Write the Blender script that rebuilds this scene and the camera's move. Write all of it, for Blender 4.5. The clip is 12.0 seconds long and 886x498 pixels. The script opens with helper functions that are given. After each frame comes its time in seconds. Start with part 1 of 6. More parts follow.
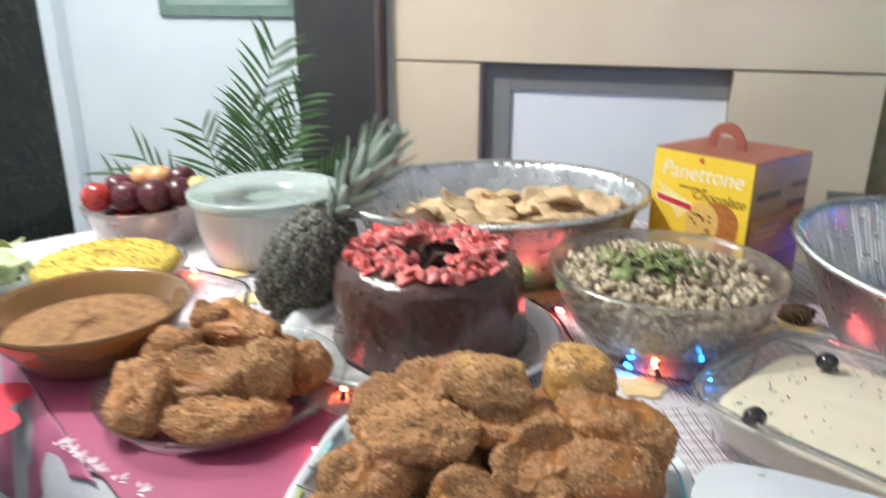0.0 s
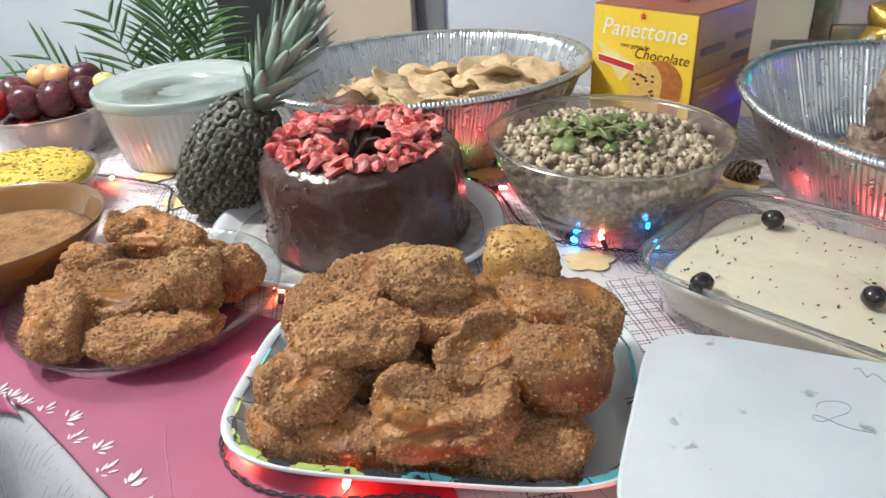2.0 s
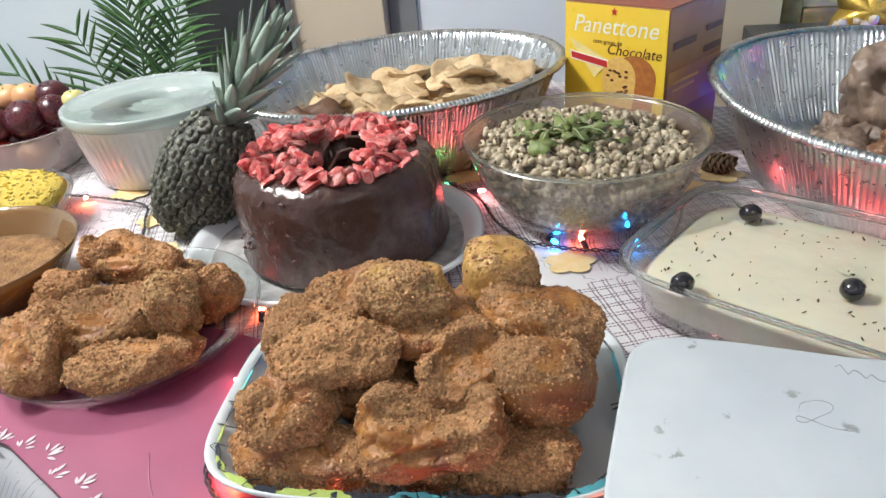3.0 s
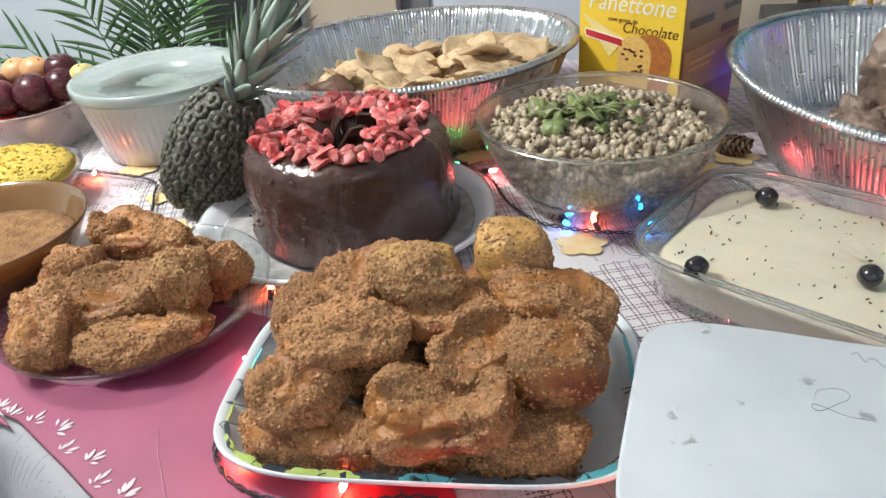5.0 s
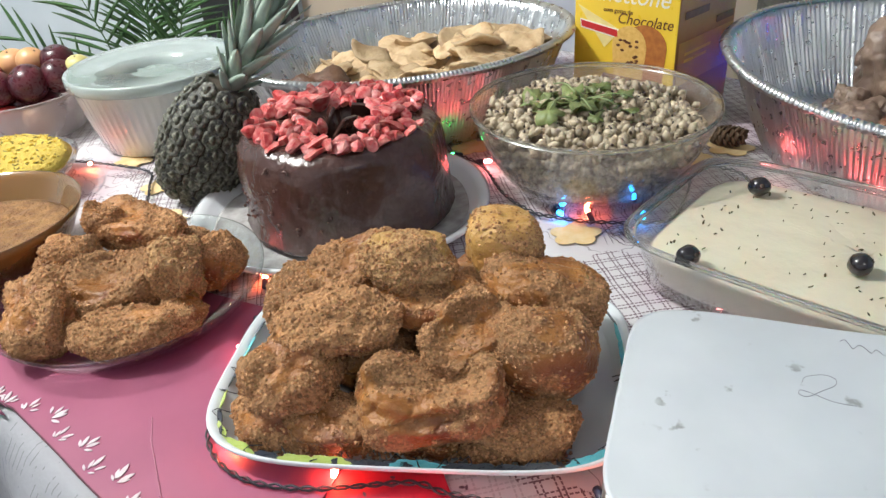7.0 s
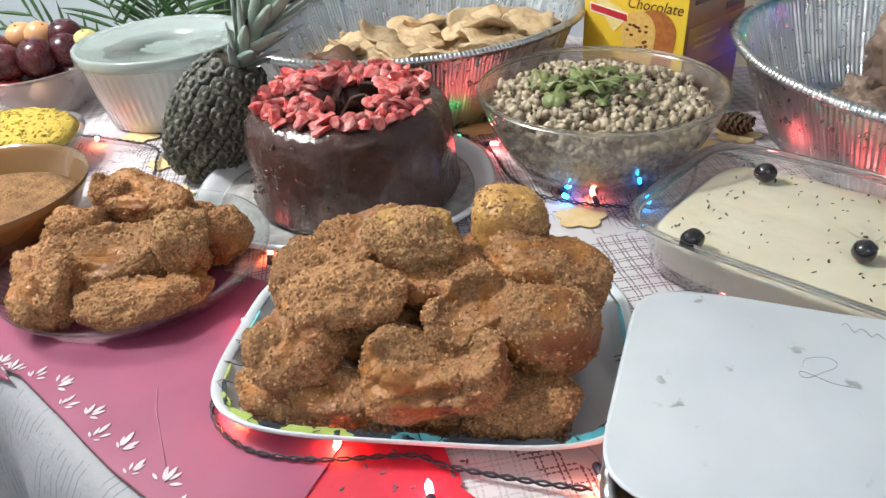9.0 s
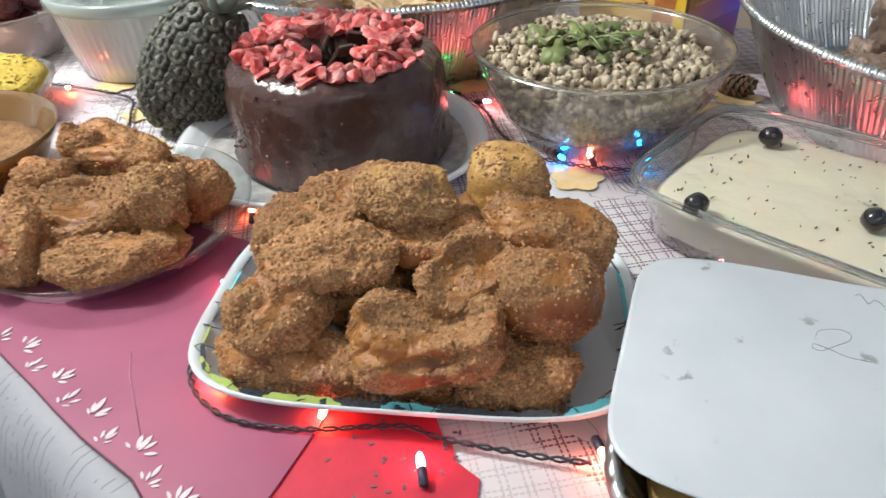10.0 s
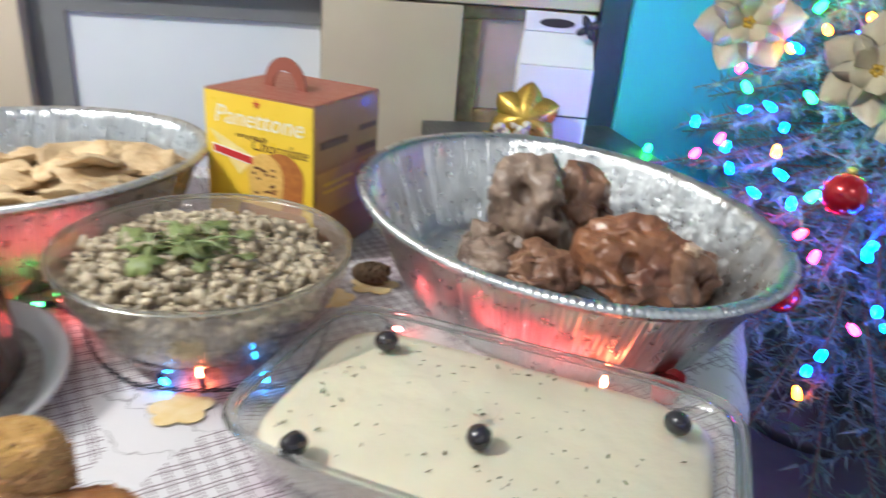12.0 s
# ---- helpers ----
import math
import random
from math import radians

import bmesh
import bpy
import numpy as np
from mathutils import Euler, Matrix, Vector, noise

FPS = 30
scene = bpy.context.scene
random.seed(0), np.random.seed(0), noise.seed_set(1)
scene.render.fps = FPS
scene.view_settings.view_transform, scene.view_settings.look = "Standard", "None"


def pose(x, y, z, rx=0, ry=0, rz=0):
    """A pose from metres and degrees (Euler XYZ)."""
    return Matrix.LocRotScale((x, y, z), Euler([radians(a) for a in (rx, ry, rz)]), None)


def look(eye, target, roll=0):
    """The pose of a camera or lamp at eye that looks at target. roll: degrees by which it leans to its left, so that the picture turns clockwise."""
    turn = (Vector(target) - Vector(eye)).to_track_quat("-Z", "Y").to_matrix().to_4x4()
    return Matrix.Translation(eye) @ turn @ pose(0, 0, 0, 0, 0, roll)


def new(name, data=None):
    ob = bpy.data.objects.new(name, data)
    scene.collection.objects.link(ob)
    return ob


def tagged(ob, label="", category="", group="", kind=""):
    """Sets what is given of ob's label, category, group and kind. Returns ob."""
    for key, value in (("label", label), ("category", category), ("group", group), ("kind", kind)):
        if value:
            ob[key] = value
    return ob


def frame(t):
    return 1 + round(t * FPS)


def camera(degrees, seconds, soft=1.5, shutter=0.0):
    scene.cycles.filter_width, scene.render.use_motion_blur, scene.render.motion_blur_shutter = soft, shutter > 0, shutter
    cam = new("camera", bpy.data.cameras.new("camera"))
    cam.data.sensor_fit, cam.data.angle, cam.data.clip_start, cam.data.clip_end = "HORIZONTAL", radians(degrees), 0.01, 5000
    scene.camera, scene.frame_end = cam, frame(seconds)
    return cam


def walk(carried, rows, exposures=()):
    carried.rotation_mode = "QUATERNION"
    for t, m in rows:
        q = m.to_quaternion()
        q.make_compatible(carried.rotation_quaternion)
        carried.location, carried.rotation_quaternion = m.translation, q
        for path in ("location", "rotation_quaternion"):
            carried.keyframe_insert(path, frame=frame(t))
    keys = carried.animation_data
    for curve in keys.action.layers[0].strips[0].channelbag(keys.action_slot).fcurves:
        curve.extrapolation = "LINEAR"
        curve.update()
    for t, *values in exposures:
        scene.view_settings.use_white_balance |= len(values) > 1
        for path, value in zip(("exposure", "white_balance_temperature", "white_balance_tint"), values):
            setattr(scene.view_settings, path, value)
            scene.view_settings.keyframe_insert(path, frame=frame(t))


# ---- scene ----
cam = camera(64.2, 12.0, soft=1.4, shutter=0.5)
PATH = [
    (0, (0.343, 0.172, 1.164), (-0.213, 1.98, 0.516), 0.4),
    (0.5, (0.341, 0.229, 1.130), (-0.018, 1.989, 0.245), -0.4),
    (0.7, (0.334, 0.229, 1.149), (0.0, 1.95, 0.186), -0.6),
    (1, (0.343, 0.215, 1.147), (-0.045, 1.937, 0.207), -1.0),
    (1.5, (0.345, 0.205, 1.15), (-0.072, 1.926, 0.222), -1.7),
    (2, (0.35, 0.221, 1.152), (-0.052, 1.928, 0.19), -2.9),
    (2.5, (0.355, 0.231, 1.158), (-0.011, 1.94, 0.185), -4.1),
    (3, (0.355, 0.234, 1.163), (-0.008, 1.94, 0.184), -5.0),
    (3.2, (0.352, 0.234, 1.159), (-0.011, 1.932, 0.166), -4.8),
    (5, (0.35, 0.24, 1.161), (-0.031, 1.912, 0.132), -4.7),
    (5.5, (0.353, 0.24, 1.163), (-0.027, 1.909, 0.127), -5.1),
    (6, (0.354, 0.241, 1.161), (-0.022, 1.907, 0.12), -5.0),
    (6.5, (0.352, 0.236, 1.159), (-0.019, 1.902, 0.117), -4.7),
    (6.7, (0.354, 0.238, 1.158), (-0.019, 1.903, 0.115), -4.7),
    (8.5, (0.361, 0.224, 1.159), (-0.059, 1.874, 0.11), -4.5),
    (9, (0.356, 0.23, 1.153), (-0.03, 1.872, 0.079), -3.7),
    (9.5, (0.349, 0.233, 1.153), (-0.06, 1.859, 0.062), -4.0),
    (10, (0.341, 0.253, 1.134), (0.014, 1.848, -0.027), -1.8),
    (10.5, (0.333, 0.262, 1.132), (0.081, 1.954, 0.097), 0.6),
    (11, (0.356, 0.257, 1.142), (0.149, 1.994, 0.173), 0.7),
    (11.5, (0.409, 0.289, 1.156), (0.347, 2.072, 0.251), 0.0),
    (11.8, (0.43, 0.335, 1.157), (0.705, 2.159, 0.382), 3.6),
    (12, (0.456, 0.371, 1.155), (0.858, 2.16, 0.358), 4.8),
]
walk(cam, [(t, look(eye, target, roll)) for t, eye, target, roll in PATH],
     [(0, 0.22), (0.5, 0.20), (1, 0.10), (2, 0.08), (5, 0.02), (9, 0.05), (10.5, 0.0), (11, 0.16), (11.5, 0.0), (12, 0.18)])

# ---------------------------------------------------------------- light
world = bpy.data.worlds.new("World")
scene.world = world
world.use_nodes = True
world.node_tree.nodes["Background"].inputs[0].default_value = (0.75, 0.85, 1.0, 1)
world.node_tree.nodes["Background"].inputs[1].default_value = 0.02
scene.view_settings.exposure = 0.0


def lamp(name, kind, where, aim, power, colour, size):
    data = bpy.data.lights.new(name, kind)
    data.energy, data.color = power, colour
    if kind == "AREA":
        data.shape, data.size = "DISK", size
    else:
        data.shadow_soft_size = size
    ob = new(name, data)
    ob.matrix_world = look(where, aim)
    return ob


lamp("ceiling_bulb", "POINT", (-1.10, 0.85, 2.38), (0, 1, 0.75), 134, (0.95, 0.97, 0.955), 0.07)
# Weak fill added behind the camera to lift the front sides, no known lamp.
lamp("fill_light", "POINT", (1.1, -0.9, 2.40), (0.3, 1, 0.75), 9, (1.0, 0.96, 0.92), 0.09)

# ---------------------------------------------------------------- materials
MATS = {}


def material(name, base, other=None, scale=20.0, rough=0.5, bump=0.0, bump_scale=None, metal=0.0, spread=(0.35, 0.65),
             detail=6.0, coat=0.0, sheen=0.0, sub=0.0, spec=0.5, rough_var=0.15, object_coords=True):
    """Two-colour noise mix at two scales with relief from a finer noise."""
    if name in MATS:
        return MATS[name]
    m = bpy.data.materials.new(name)
    m.use_nodes = True
    nt = m.node_tree
    p = nt.nodes["Principled BSDF"]
    tc = nt.nodes.new("ShaderNodeTexCoord")
    src = tc.outputs["Object"]
    n1 = nt.nodes.new("ShaderNodeTexNoise")
    n1.inputs["Scale"].default_value, n1.inputs["Detail"].default_value = scale, detail
    nt.links.new(src, n1.inputs["Vector"])
    ramp = nt.nodes.new("ShaderNodeValToRGB")
    ramp.color_ramp.elements[0].position, ramp.color_ramp.elements[1].position = spread
    ramp.color_ramp.elements[0].color = (*base, 1)
    o = other or tuple(c * 0.8 for c in base)
    ramp.color_ramp.elements[1].color = (*o, 1)
    nt.links.new(n1.outputs["Fac"], ramp.inputs["Fac"])
    nt.links.new(ramp.outputs["Color"], p.inputs["Base Color"])
    n2 = nt.nodes.new("ShaderNodeTexNoise")
    n2.inputs["Scale"].default_value, n2.inputs["Detail"].default_value = bump_scale or scale * 6, 4
    nt.links.new(src, n2.inputs["Vector"])
    mr = nt.nodes.new("ShaderNodeMapRange")
    mr.inputs["To Min"].default_value, mr.inputs["To Max"].default_value = max(0.02, rough - rough_var), min(1, rough + rough_var)
    nt.links.new(n2.outputs["Fac"], mr.inputs["Value"])
    nt.links.new(mr.outputs["Result"], p.inputs["Roughness"])
    if bump:
        b = nt.nodes.new("ShaderNodeBump")
        b.inputs["Strength"].default_value, b.inputs["Distance"].default_value = 1.0, bump
        nt.links.new(n2.outputs["Fac"], b.inputs["Height"])
        nt.links.new(b.outputs["Normal"], p.inputs["Normal"])
    p.inputs["Metallic"].default_value = metal
    p.inputs["Coat Weight"].default_value = coat
    p.inputs["Specular IOR Level"].default_value = spec
    p.inputs["Subsurface Weight"].default_value = sub
    p.inputs["Subsurface Radius"].default_value = (0.01, 0.005, 0.003)
    p.inputs["Subsurface Scale"].default_value = 0.3
    MATS[name] = m
    return m


def random_tint(m, amount=0.25, island=False):
    """Let each object (or each loose piece) of this material be a little lighter or darker."""
    nt = m.node_tree
    p = nt.nodes["Principled BSDF"]
    link = p.inputs["Base Color"].links[0]
    col = link.from_socket
    hsv = nt.nodes.new("ShaderNodeHueSaturation")
    info = nt.nodes.new("ShaderNodeNewGeometry" if island else "ShaderNodeObjectInfo")
    mr = nt.nodes.new("ShaderNodeMapRange")
    mr.inputs["To Min"].default_value, mr.inputs["To Max"].default_value = 1 - amount, 1 + amount
    nt.links.new(info.outputs["Random Per Island" if island else "Random"], mr.inputs["Value"])
    nt.links.new(mr.outputs["Result"], hsv.inputs["Value"])
    nt.links.new(col, hsv.inputs["Color"])
    nt.links.new(hsv.outputs["Color"], p.inputs["Base Color"])
    return m


def clear(name, tint=(0.95, 0.97, 0.96), rough=0.03, haze=0.0, haze_colour=(0.9, 0.92, 0.92), gloss=0.9):
    """Thin glass or clear plastic: see-through, with reflections that grow towards grazing views."""
    m = bpy.data.materials.new(name)
    m.use_nodes = True
    nt = m.node_tree
    nt.nodes.remove(nt.nodes["Principled BSDF"])
    out = nt.nodes["Material Output"]
    tr = nt.nodes.new("ShaderNodeBsdfTransparent")
    tr.inputs["Color"].default_value = (*tint, 1)
    gl = nt.nodes.new("ShaderNodeBsdfGlossy")
    gl.inputs["Roughness"].default_value = rough
    gl.inputs["Color"].default_value = (gloss, gloss, gloss, 1)
    lw = nt.nodes.new("ShaderNodeLayerWeight")
    lw.inputs["Blend"].default_value = 0.5
    pw = nt.nodes.new("ShaderNodeMath")
    pw.operation = "POWER"
    pw.inputs[1].default_value = 3.0
    nt.links.new(lw.outputs["Facing"], pw.inputs[0])
    fr = nt.nodes.new("ShaderNodeMapRange")
    fr.inputs["To Min"].default_value, fr.inputs["To Max"].default_value = 0.045, 0.92
    nt.links.new(pw.outputs[0], fr.inputs["Value"])
    tc = nt.nodes.new("ShaderNodeTexCoord")
    ns = nt.nodes.new("ShaderNodeTexNoise")
    ns.inputs["Scale"].default_value = 28
    nt.links.new(tc.outputs["Object"], ns.inputs["Vector"])
    bp = nt.nodes.new("ShaderNodeBump")
    bp.inputs["Distance"].default_value = 0.0015
    nt.links.new(ns.outputs["Fac"], bp.inputs["Height"])
    nt.links.new(bp.outputs["Normal"], gl.inputs["Normal"])
    nt.links.new(bp.outputs["Normal"], lw.inputs["Normal"])
    body_shader = tr.outputs[0]
    if haze:
        df = nt.nodes.new("ShaderNodeBsdfDiffuse")
        df.inputs["Color"].default_value = (*haze_colour, 1)
        mx0 = nt.nodes.new("ShaderNodeMixShader")
        mx0.inputs[0].default_value = haze
        nt.links.new(tr.outputs[0], mx0.inputs[1])
        nt.links.new(df.outputs[0], mx0.inputs[2])
        body_shader = mx0.outputs[0]
    mx = nt.nodes.new("ShaderNodeMixShader")
    nt.links.new(fr.outputs[0], mx.inputs[0])
    nt.links.new(body_shader, mx.inputs[1])
    nt.links.new(gl.outputs[0], mx.inputs[2])
    nt.links.new(mx.outputs[0], out.inputs[0])
    return m


def glowing(name, colour, strength):
    m = bpy.data.materials.new(name)
    m.use_nodes = True
    p = m.node_tree.nodes["Principled BSDF"]
    p.inputs["Base Color"].default_value = (*colour, 1)
    p.inputs["Emission Color"].default_value = (*colour, 1)
    p.inputs["Emission Strength"].default_value = strength
    return m


M_WALL = material("white_wall_paint", (0.66, 0.71, 0.74), (0.60, 0.66, 0.70), 2.5, 0.75, 0.0006, 60)
M_BEIGE = material("beige_laminate", (0.60, 0.50, 0.37), (0.54, 0.45, 0.33), 3.0, 0.5, 0.0003, 90)
M_NICHE = material("pale_laminate", (0.72, 0.75, 0.78), (0.66, 0.69, 0.73), 2.0, 0.5, 0.0002, 80)
M_DARK = material("dark_painted_wood", (0.022, 0.022, 0.024), (0.035, 0.034, 0.034), 6, 0.45, 0.0004, 60)
M_TEAL = material("teal_wall_paint", (0.07, 0.55, 0.64), (0.06, 0.49, 0.58), 2.5, 0.7, 0.0006, 60)
M_FLOOR = material("floor_tile", (0.10, 0.09, 0.10), (0.07, 0.065, 0.075), 8, 0.35, 0.0003, 50)
M_CEIL = material("ceiling_paint", (0.72, 0.72, 0.70), (0.66, 0.66, 0.65), 3, 0.8, 0.0005, 60)
M_WOOD = material("table_wood", (0.20, 0.11, 0.06), (0.13, 0.07, 0.04), 14, 0.45, 0.0004, 90)
M_GREYWOOD = material("grey_sideboard", (0.09, 0.09, 0.09), (0.06, 0.06, 0.065), 9, 0.45, 0.0003, 90)
M_NIGHT = material("night_glass", (0.010, 0.014, 0.012), (0.020, 0.028, 0.022), 4, 0.25, 0.0, None)

# ---------------------------------------------------------------- mesh helpers


def finish(bm, name, mat, smooth=True):
    me = bpy.data.meshes.new(name)
    bm.normal_update()
    bm.to_mesh(me)
    bm.free()
    me.materials.append(mat)
    if smooth:
        for f in me.polygons:
            f.use_smooth = True
    return me


def part(name, bm, mat, parent=None, label="", smooth=True, at=None):
    ob = new(name, finish(bm, name, mat, smooth) if isinstance(bm, bmesh.types.BMesh) else bm)
    if at is not None:
        ob.matrix_basis = at
    if parent is not None:
        ob.parent = parent
    if label:
        ob["label"] = label
    return ob


def thing(name, at, label, category, group="", kind=""):
    e = new(name)
    e.empty_display_size = 0.03
    e.matrix_basis = at
    return tagged(e, label, category, group, kind)


def box(bm, x0, y0, z0, x1, y1, z1, bevel=0.0):
    g = bmesh.ops.create_cube(bm, size=1.0)
    for v in g["verts"]:
        v.co = Vector(((x0 + x1) / 2 + v.co.x * (x1 - x0), (y0 + y1) / 2 + v.co.y * (y1 - y0), (z0 + z1) / 2 + v.co.z * (z1 - z0)))
    if bevel:
        edges = list({e for v in g["verts"] for e in v.link_edges})
        bmesh.ops.bevel(bm, geom=edges, offset=bevel, segments=2, profile=0.6, affect="EDGES")
    return bm


def boxed(name, dims, mat, label="", category="", kind="structure", bevel=0.004, parent=None):
    ob = part(name, box(bmesh.new(), *dims, bevel), mat, parent, smooth=False)
    if parent is None:
        tagged(ob, label, category, kind=kind)
    elif label:
        ob["label"] = label
    return ob


def loft(rings, close_ends=(False, False), closed=True):
    """A skin through rings of equal point counts."""
    bm = bmesh.new()
    rows = [[bm.verts.new(p) for p in r] for r in rings]
    n = len(rows[0])
    for a, b in zip(rows, rows[1:]):
        for i in range(n if closed else n - 1):
            j = (i + 1) % n
            bm.faces.new((a[i], a[j], b[j], b[i]))
    for flag, r in zip(close_ends, (rows[0], rows[-1])):
        if flag:
            c = bm.verts.new(sum((v.co for v in r), Vector()) / n)
            for i in range(n):
                j = (i + 1) % n
                bm.faces.new((c, r[j], r[i]) if r is rows[0] else (c, r[i], r[j]))
    bmesh.ops.recalc_face_normals(bm, faces=bm.faces)
    return bm


def outline(a, b, n=2.0, count=96, rot=0.0):
    """Superellipse outline points."""
    pts = []
    for i in range(count):
        t = 2 * math.pi * i / count
        c, s_ = math.cos(t), math.sin(t)
        r = (abs(c / a) ** n + abs(s_ / b) ** n) ** (-1 / n)
        pts.append((r * math.cos(t + rot), r * math.sin(t + rot)))
    return pts


def shell(profile, a, b, n=2.0, count=96, rot=0.0, wobble=None, ends=(True, True)):
    """A vessel: profile of (scale, z) along one outline."""
    o = outline(a, b, n, count, rot)
    rings = []
    for k, (sc, z) in enumerate(profile):
        ring = []
        for i, (x, y) in enumerate(o):
            w = wobble(i, k) if wobble else (0, 0)
            ring.append((x * (sc + w[0]), y * (sc + w[0]), z + w[1]))
        rings.append(ring)
    return loft(rings, ends)


def lump(seed, a, b, c, low=0.18, mid=0.10, fine=0.03, sub=5, power=2.4, bend=0.0, crumb=0.0, fold=0.0):
    """An uneven lump: rounded block, bent, folded and roughened."""
    bm = bmesh.new()
    bmesh.ops.create_icosphere(bm, subdivisions=sub, radius=1.0)
    off = Vector((seed * 7.31, seed * 3.17, seed * 5.73))
    m = min(a, b, c)
    for v in bm.verts:
        d = v.co.normalized()
        r = (abs(d.x) ** power + abs(d.y) ** power + abs(d.z) ** power) ** (-1 / power)
        p = Vector((d.x * a, d.y * b, d.z * c)) * r
        k = low * noise.noise(d * 1.3 + off) + mid * noise.noise(d * 3.1 + off * 2)
        if fold:
            k -= fold * max(0.0, 1 - abs(noise.noise(d * 1.7 + off * 3)) * 7)
        k += fine * noise.noise(p * (1.6 / m) * 2.0 + off)
        p += d * (k * m * 1.6)
        if crumb:
            q = p * 260 + off
            h = noise.noise(q)
            h2 = noise.noise(p * 520 + off)
            g = max(0.0, noise.noise(p * 45 + off) + 0.25)
            p += d * crumb * g * (max(0, h) * 1.6 + h2 * 0.6)
        p.z += bend * (p.x * p.x) / a
        v.co = p
    return bm


def tube(points, radius, sides=6, taper=None):
    """A round bar along points."""
    pts = [Vector(p) for p in points]
    rings = []
    up = Vector((0.13, 0.21, 0.97))
    for i, p in enumerate(pts):
        d = (pts[min(i + 1, len(pts) - 1)] - pts[max(i - 1, 0)]).normalized()
        s1 = d.cross(up)
        if s1.length < 1e-4:
            s1 = d.cross(Vector((1, 0, 0)))
        s1.normalize()
        s2 = d.cross(s1)
        r = radius * (taper(i / (len(pts) - 1)) if taper else 1)
        rings.append([p + (s1 * math.cos(t) + s2 * math.sin(t)) * r for t in (2 * math.pi * k / sides for k in range(sides))])
    return loft(rings, (True, True))


def smooth_path(pts, per=8):
    out_ = []
    P = [Vector(p) for p in pts]
    P = [P[0]] + P + [P[-1]]
    for i in range(1, len(P) - 2):
        for k in range(per):
            t = k / per
            a, b, c, d = P[i - 1], P[i], P[i + 1], P[i + 2]
            out_.append(0.5 * ((2 * b) + (c - a) * t + (2 * a - 5 * b + 4 * c - d) * t * t + (3 * b - a - 3 * c + d) * t ** 3))
    out_.append(P[-2])
    return out_


def join(target, other):
    """Append the bmesh other to target."""
    me = bpy.data.meshes.new("tmp")
    other.to_mesh(me)
    other.free()
    target.from_mesh(me)
    bpy.data.meshes.remove(me)


def patch(points, thick=0.0006):
    """A flat printed or cut shape with a little thickness."""
    bm = bmesh.new()
    vs = [bm.verts.new((x, y, 0)) for x, y in points]
    f = bm.faces.new(vs)
    r = bmesh.ops.extrude_face_region(bm, geom=[f])
    for v in r["geom"]:
        if isinstance(v, bmesh.types.BMVert):
            v.co.z += thick
    bmesh.ops.recalc_face_normals(bm, faces=bm.faces)
    return bm


T = 0.75          # table height
UX, UY = 0.853, -0.522     # table's long side
TURN = math.degrees(math.atan2(UY, UX))


# ---------------------------------------------------------------- room
boxed("floor", (-3.2, -1.6, -0.05, 3.0, 3.3, 0.0), M_FLOOR, "brown tiled floor of the room", "floor", bevel=0)
boxed("ceiling", (-3.2, -1.6, 2.6, 3.0, 3.3, 2.7), M_CEIL, "white painted flat room ceiling", "ceiling", bevel=0)
boxed("wall_north", (-2.07, 2.62, 0.0, 2.7, 2.74, 2.6), M_WALL, "white painted wall behind the table", "wall", bevel=0)
boxed("wall_south", (-3.0, -1.52, 0.0, 2.7, -1.4, 2.6), M_WALL, "plain white painted wall", "wall", bevel=0)
boxed("wall_west", (-3.12, -1.4, 0.0, -3.0, 3.2, 2.6), M_WALL, "plain white painted wall", "wall", bevel=0)
boxed("wall_east", (2.7, -1.4, 0.0, 2.82, 3.2, 2.6), M_WALL, "plain white painted side wall", "wall", bevel=0)
boxed("wall_north_dark", (-3.0, 2.80, 0.0, -2.0, 2.90, 2.6), M_NIGHT, "dark glazed doorway onto the night outside", "doorway", bevel=0)
boxed("wall_east_return", (1.376, 2.30, 0.0, 2.70, 2.42, 2.6), M_TEAL, "teal painted wall beside the christmas tree", "wall", bevel=0)
boxed("door_frame", (-2.10, 2.55, 0.0, -2.03, 2.618, 2.3), M_WALL, "white door frame beside the dark doorway", "door frame", kind="structure")

# picture on the white wall
pic = thing("wall_picture", pose(-1.26, 2.617, 1.34), "grey-green framed picture hung on white wall", "picture")
bm = bmesh.new()
box(bm, -0.30, -0.018, -0.215, 0.30, -0.001, 0.25, 0.003)
part("frame", bm, material("grey_green_frame", (0.16, 0.24, 0.20), (0.12, 0.19, 0.17), 12, 0.5), pic, smooth=False)
bm = bmesh.new()
box(bm, -0.26, -0.022, -0.175, 0.26, -0.0185, 0.21, 0.001)
part("print", bm, material("faded_print", (0.22, 0.33, 0.28), (0.30, 0.38, 0.34), 5, 0.6), pic, "faded green print", smooth=False)

# dark door leaf beside the cabinet
post = thing("dark_door", pose(-0.655, 2.30, 0), "dark painted door standing beside the beige cabinet", "door")
bm = bmesh.new()
box(bm, -0.145, -0.03, 0.0, 0.125, 0.03, 2.1, 0.006)
part("panel", bm, M_DARK, post, smooth=False)
bm = bmesh.new()
box(bm, 0.126, -0.034, 0.0, 0.146, 0.03, 2.1, 0.003)
part("edge_strip", bm, material("dark_brown_strip", (0.07, 0.055, 0.05), (0.05, 0.04, 0.04), 10, 0.5), post, "brown edge strip", smooth=False)

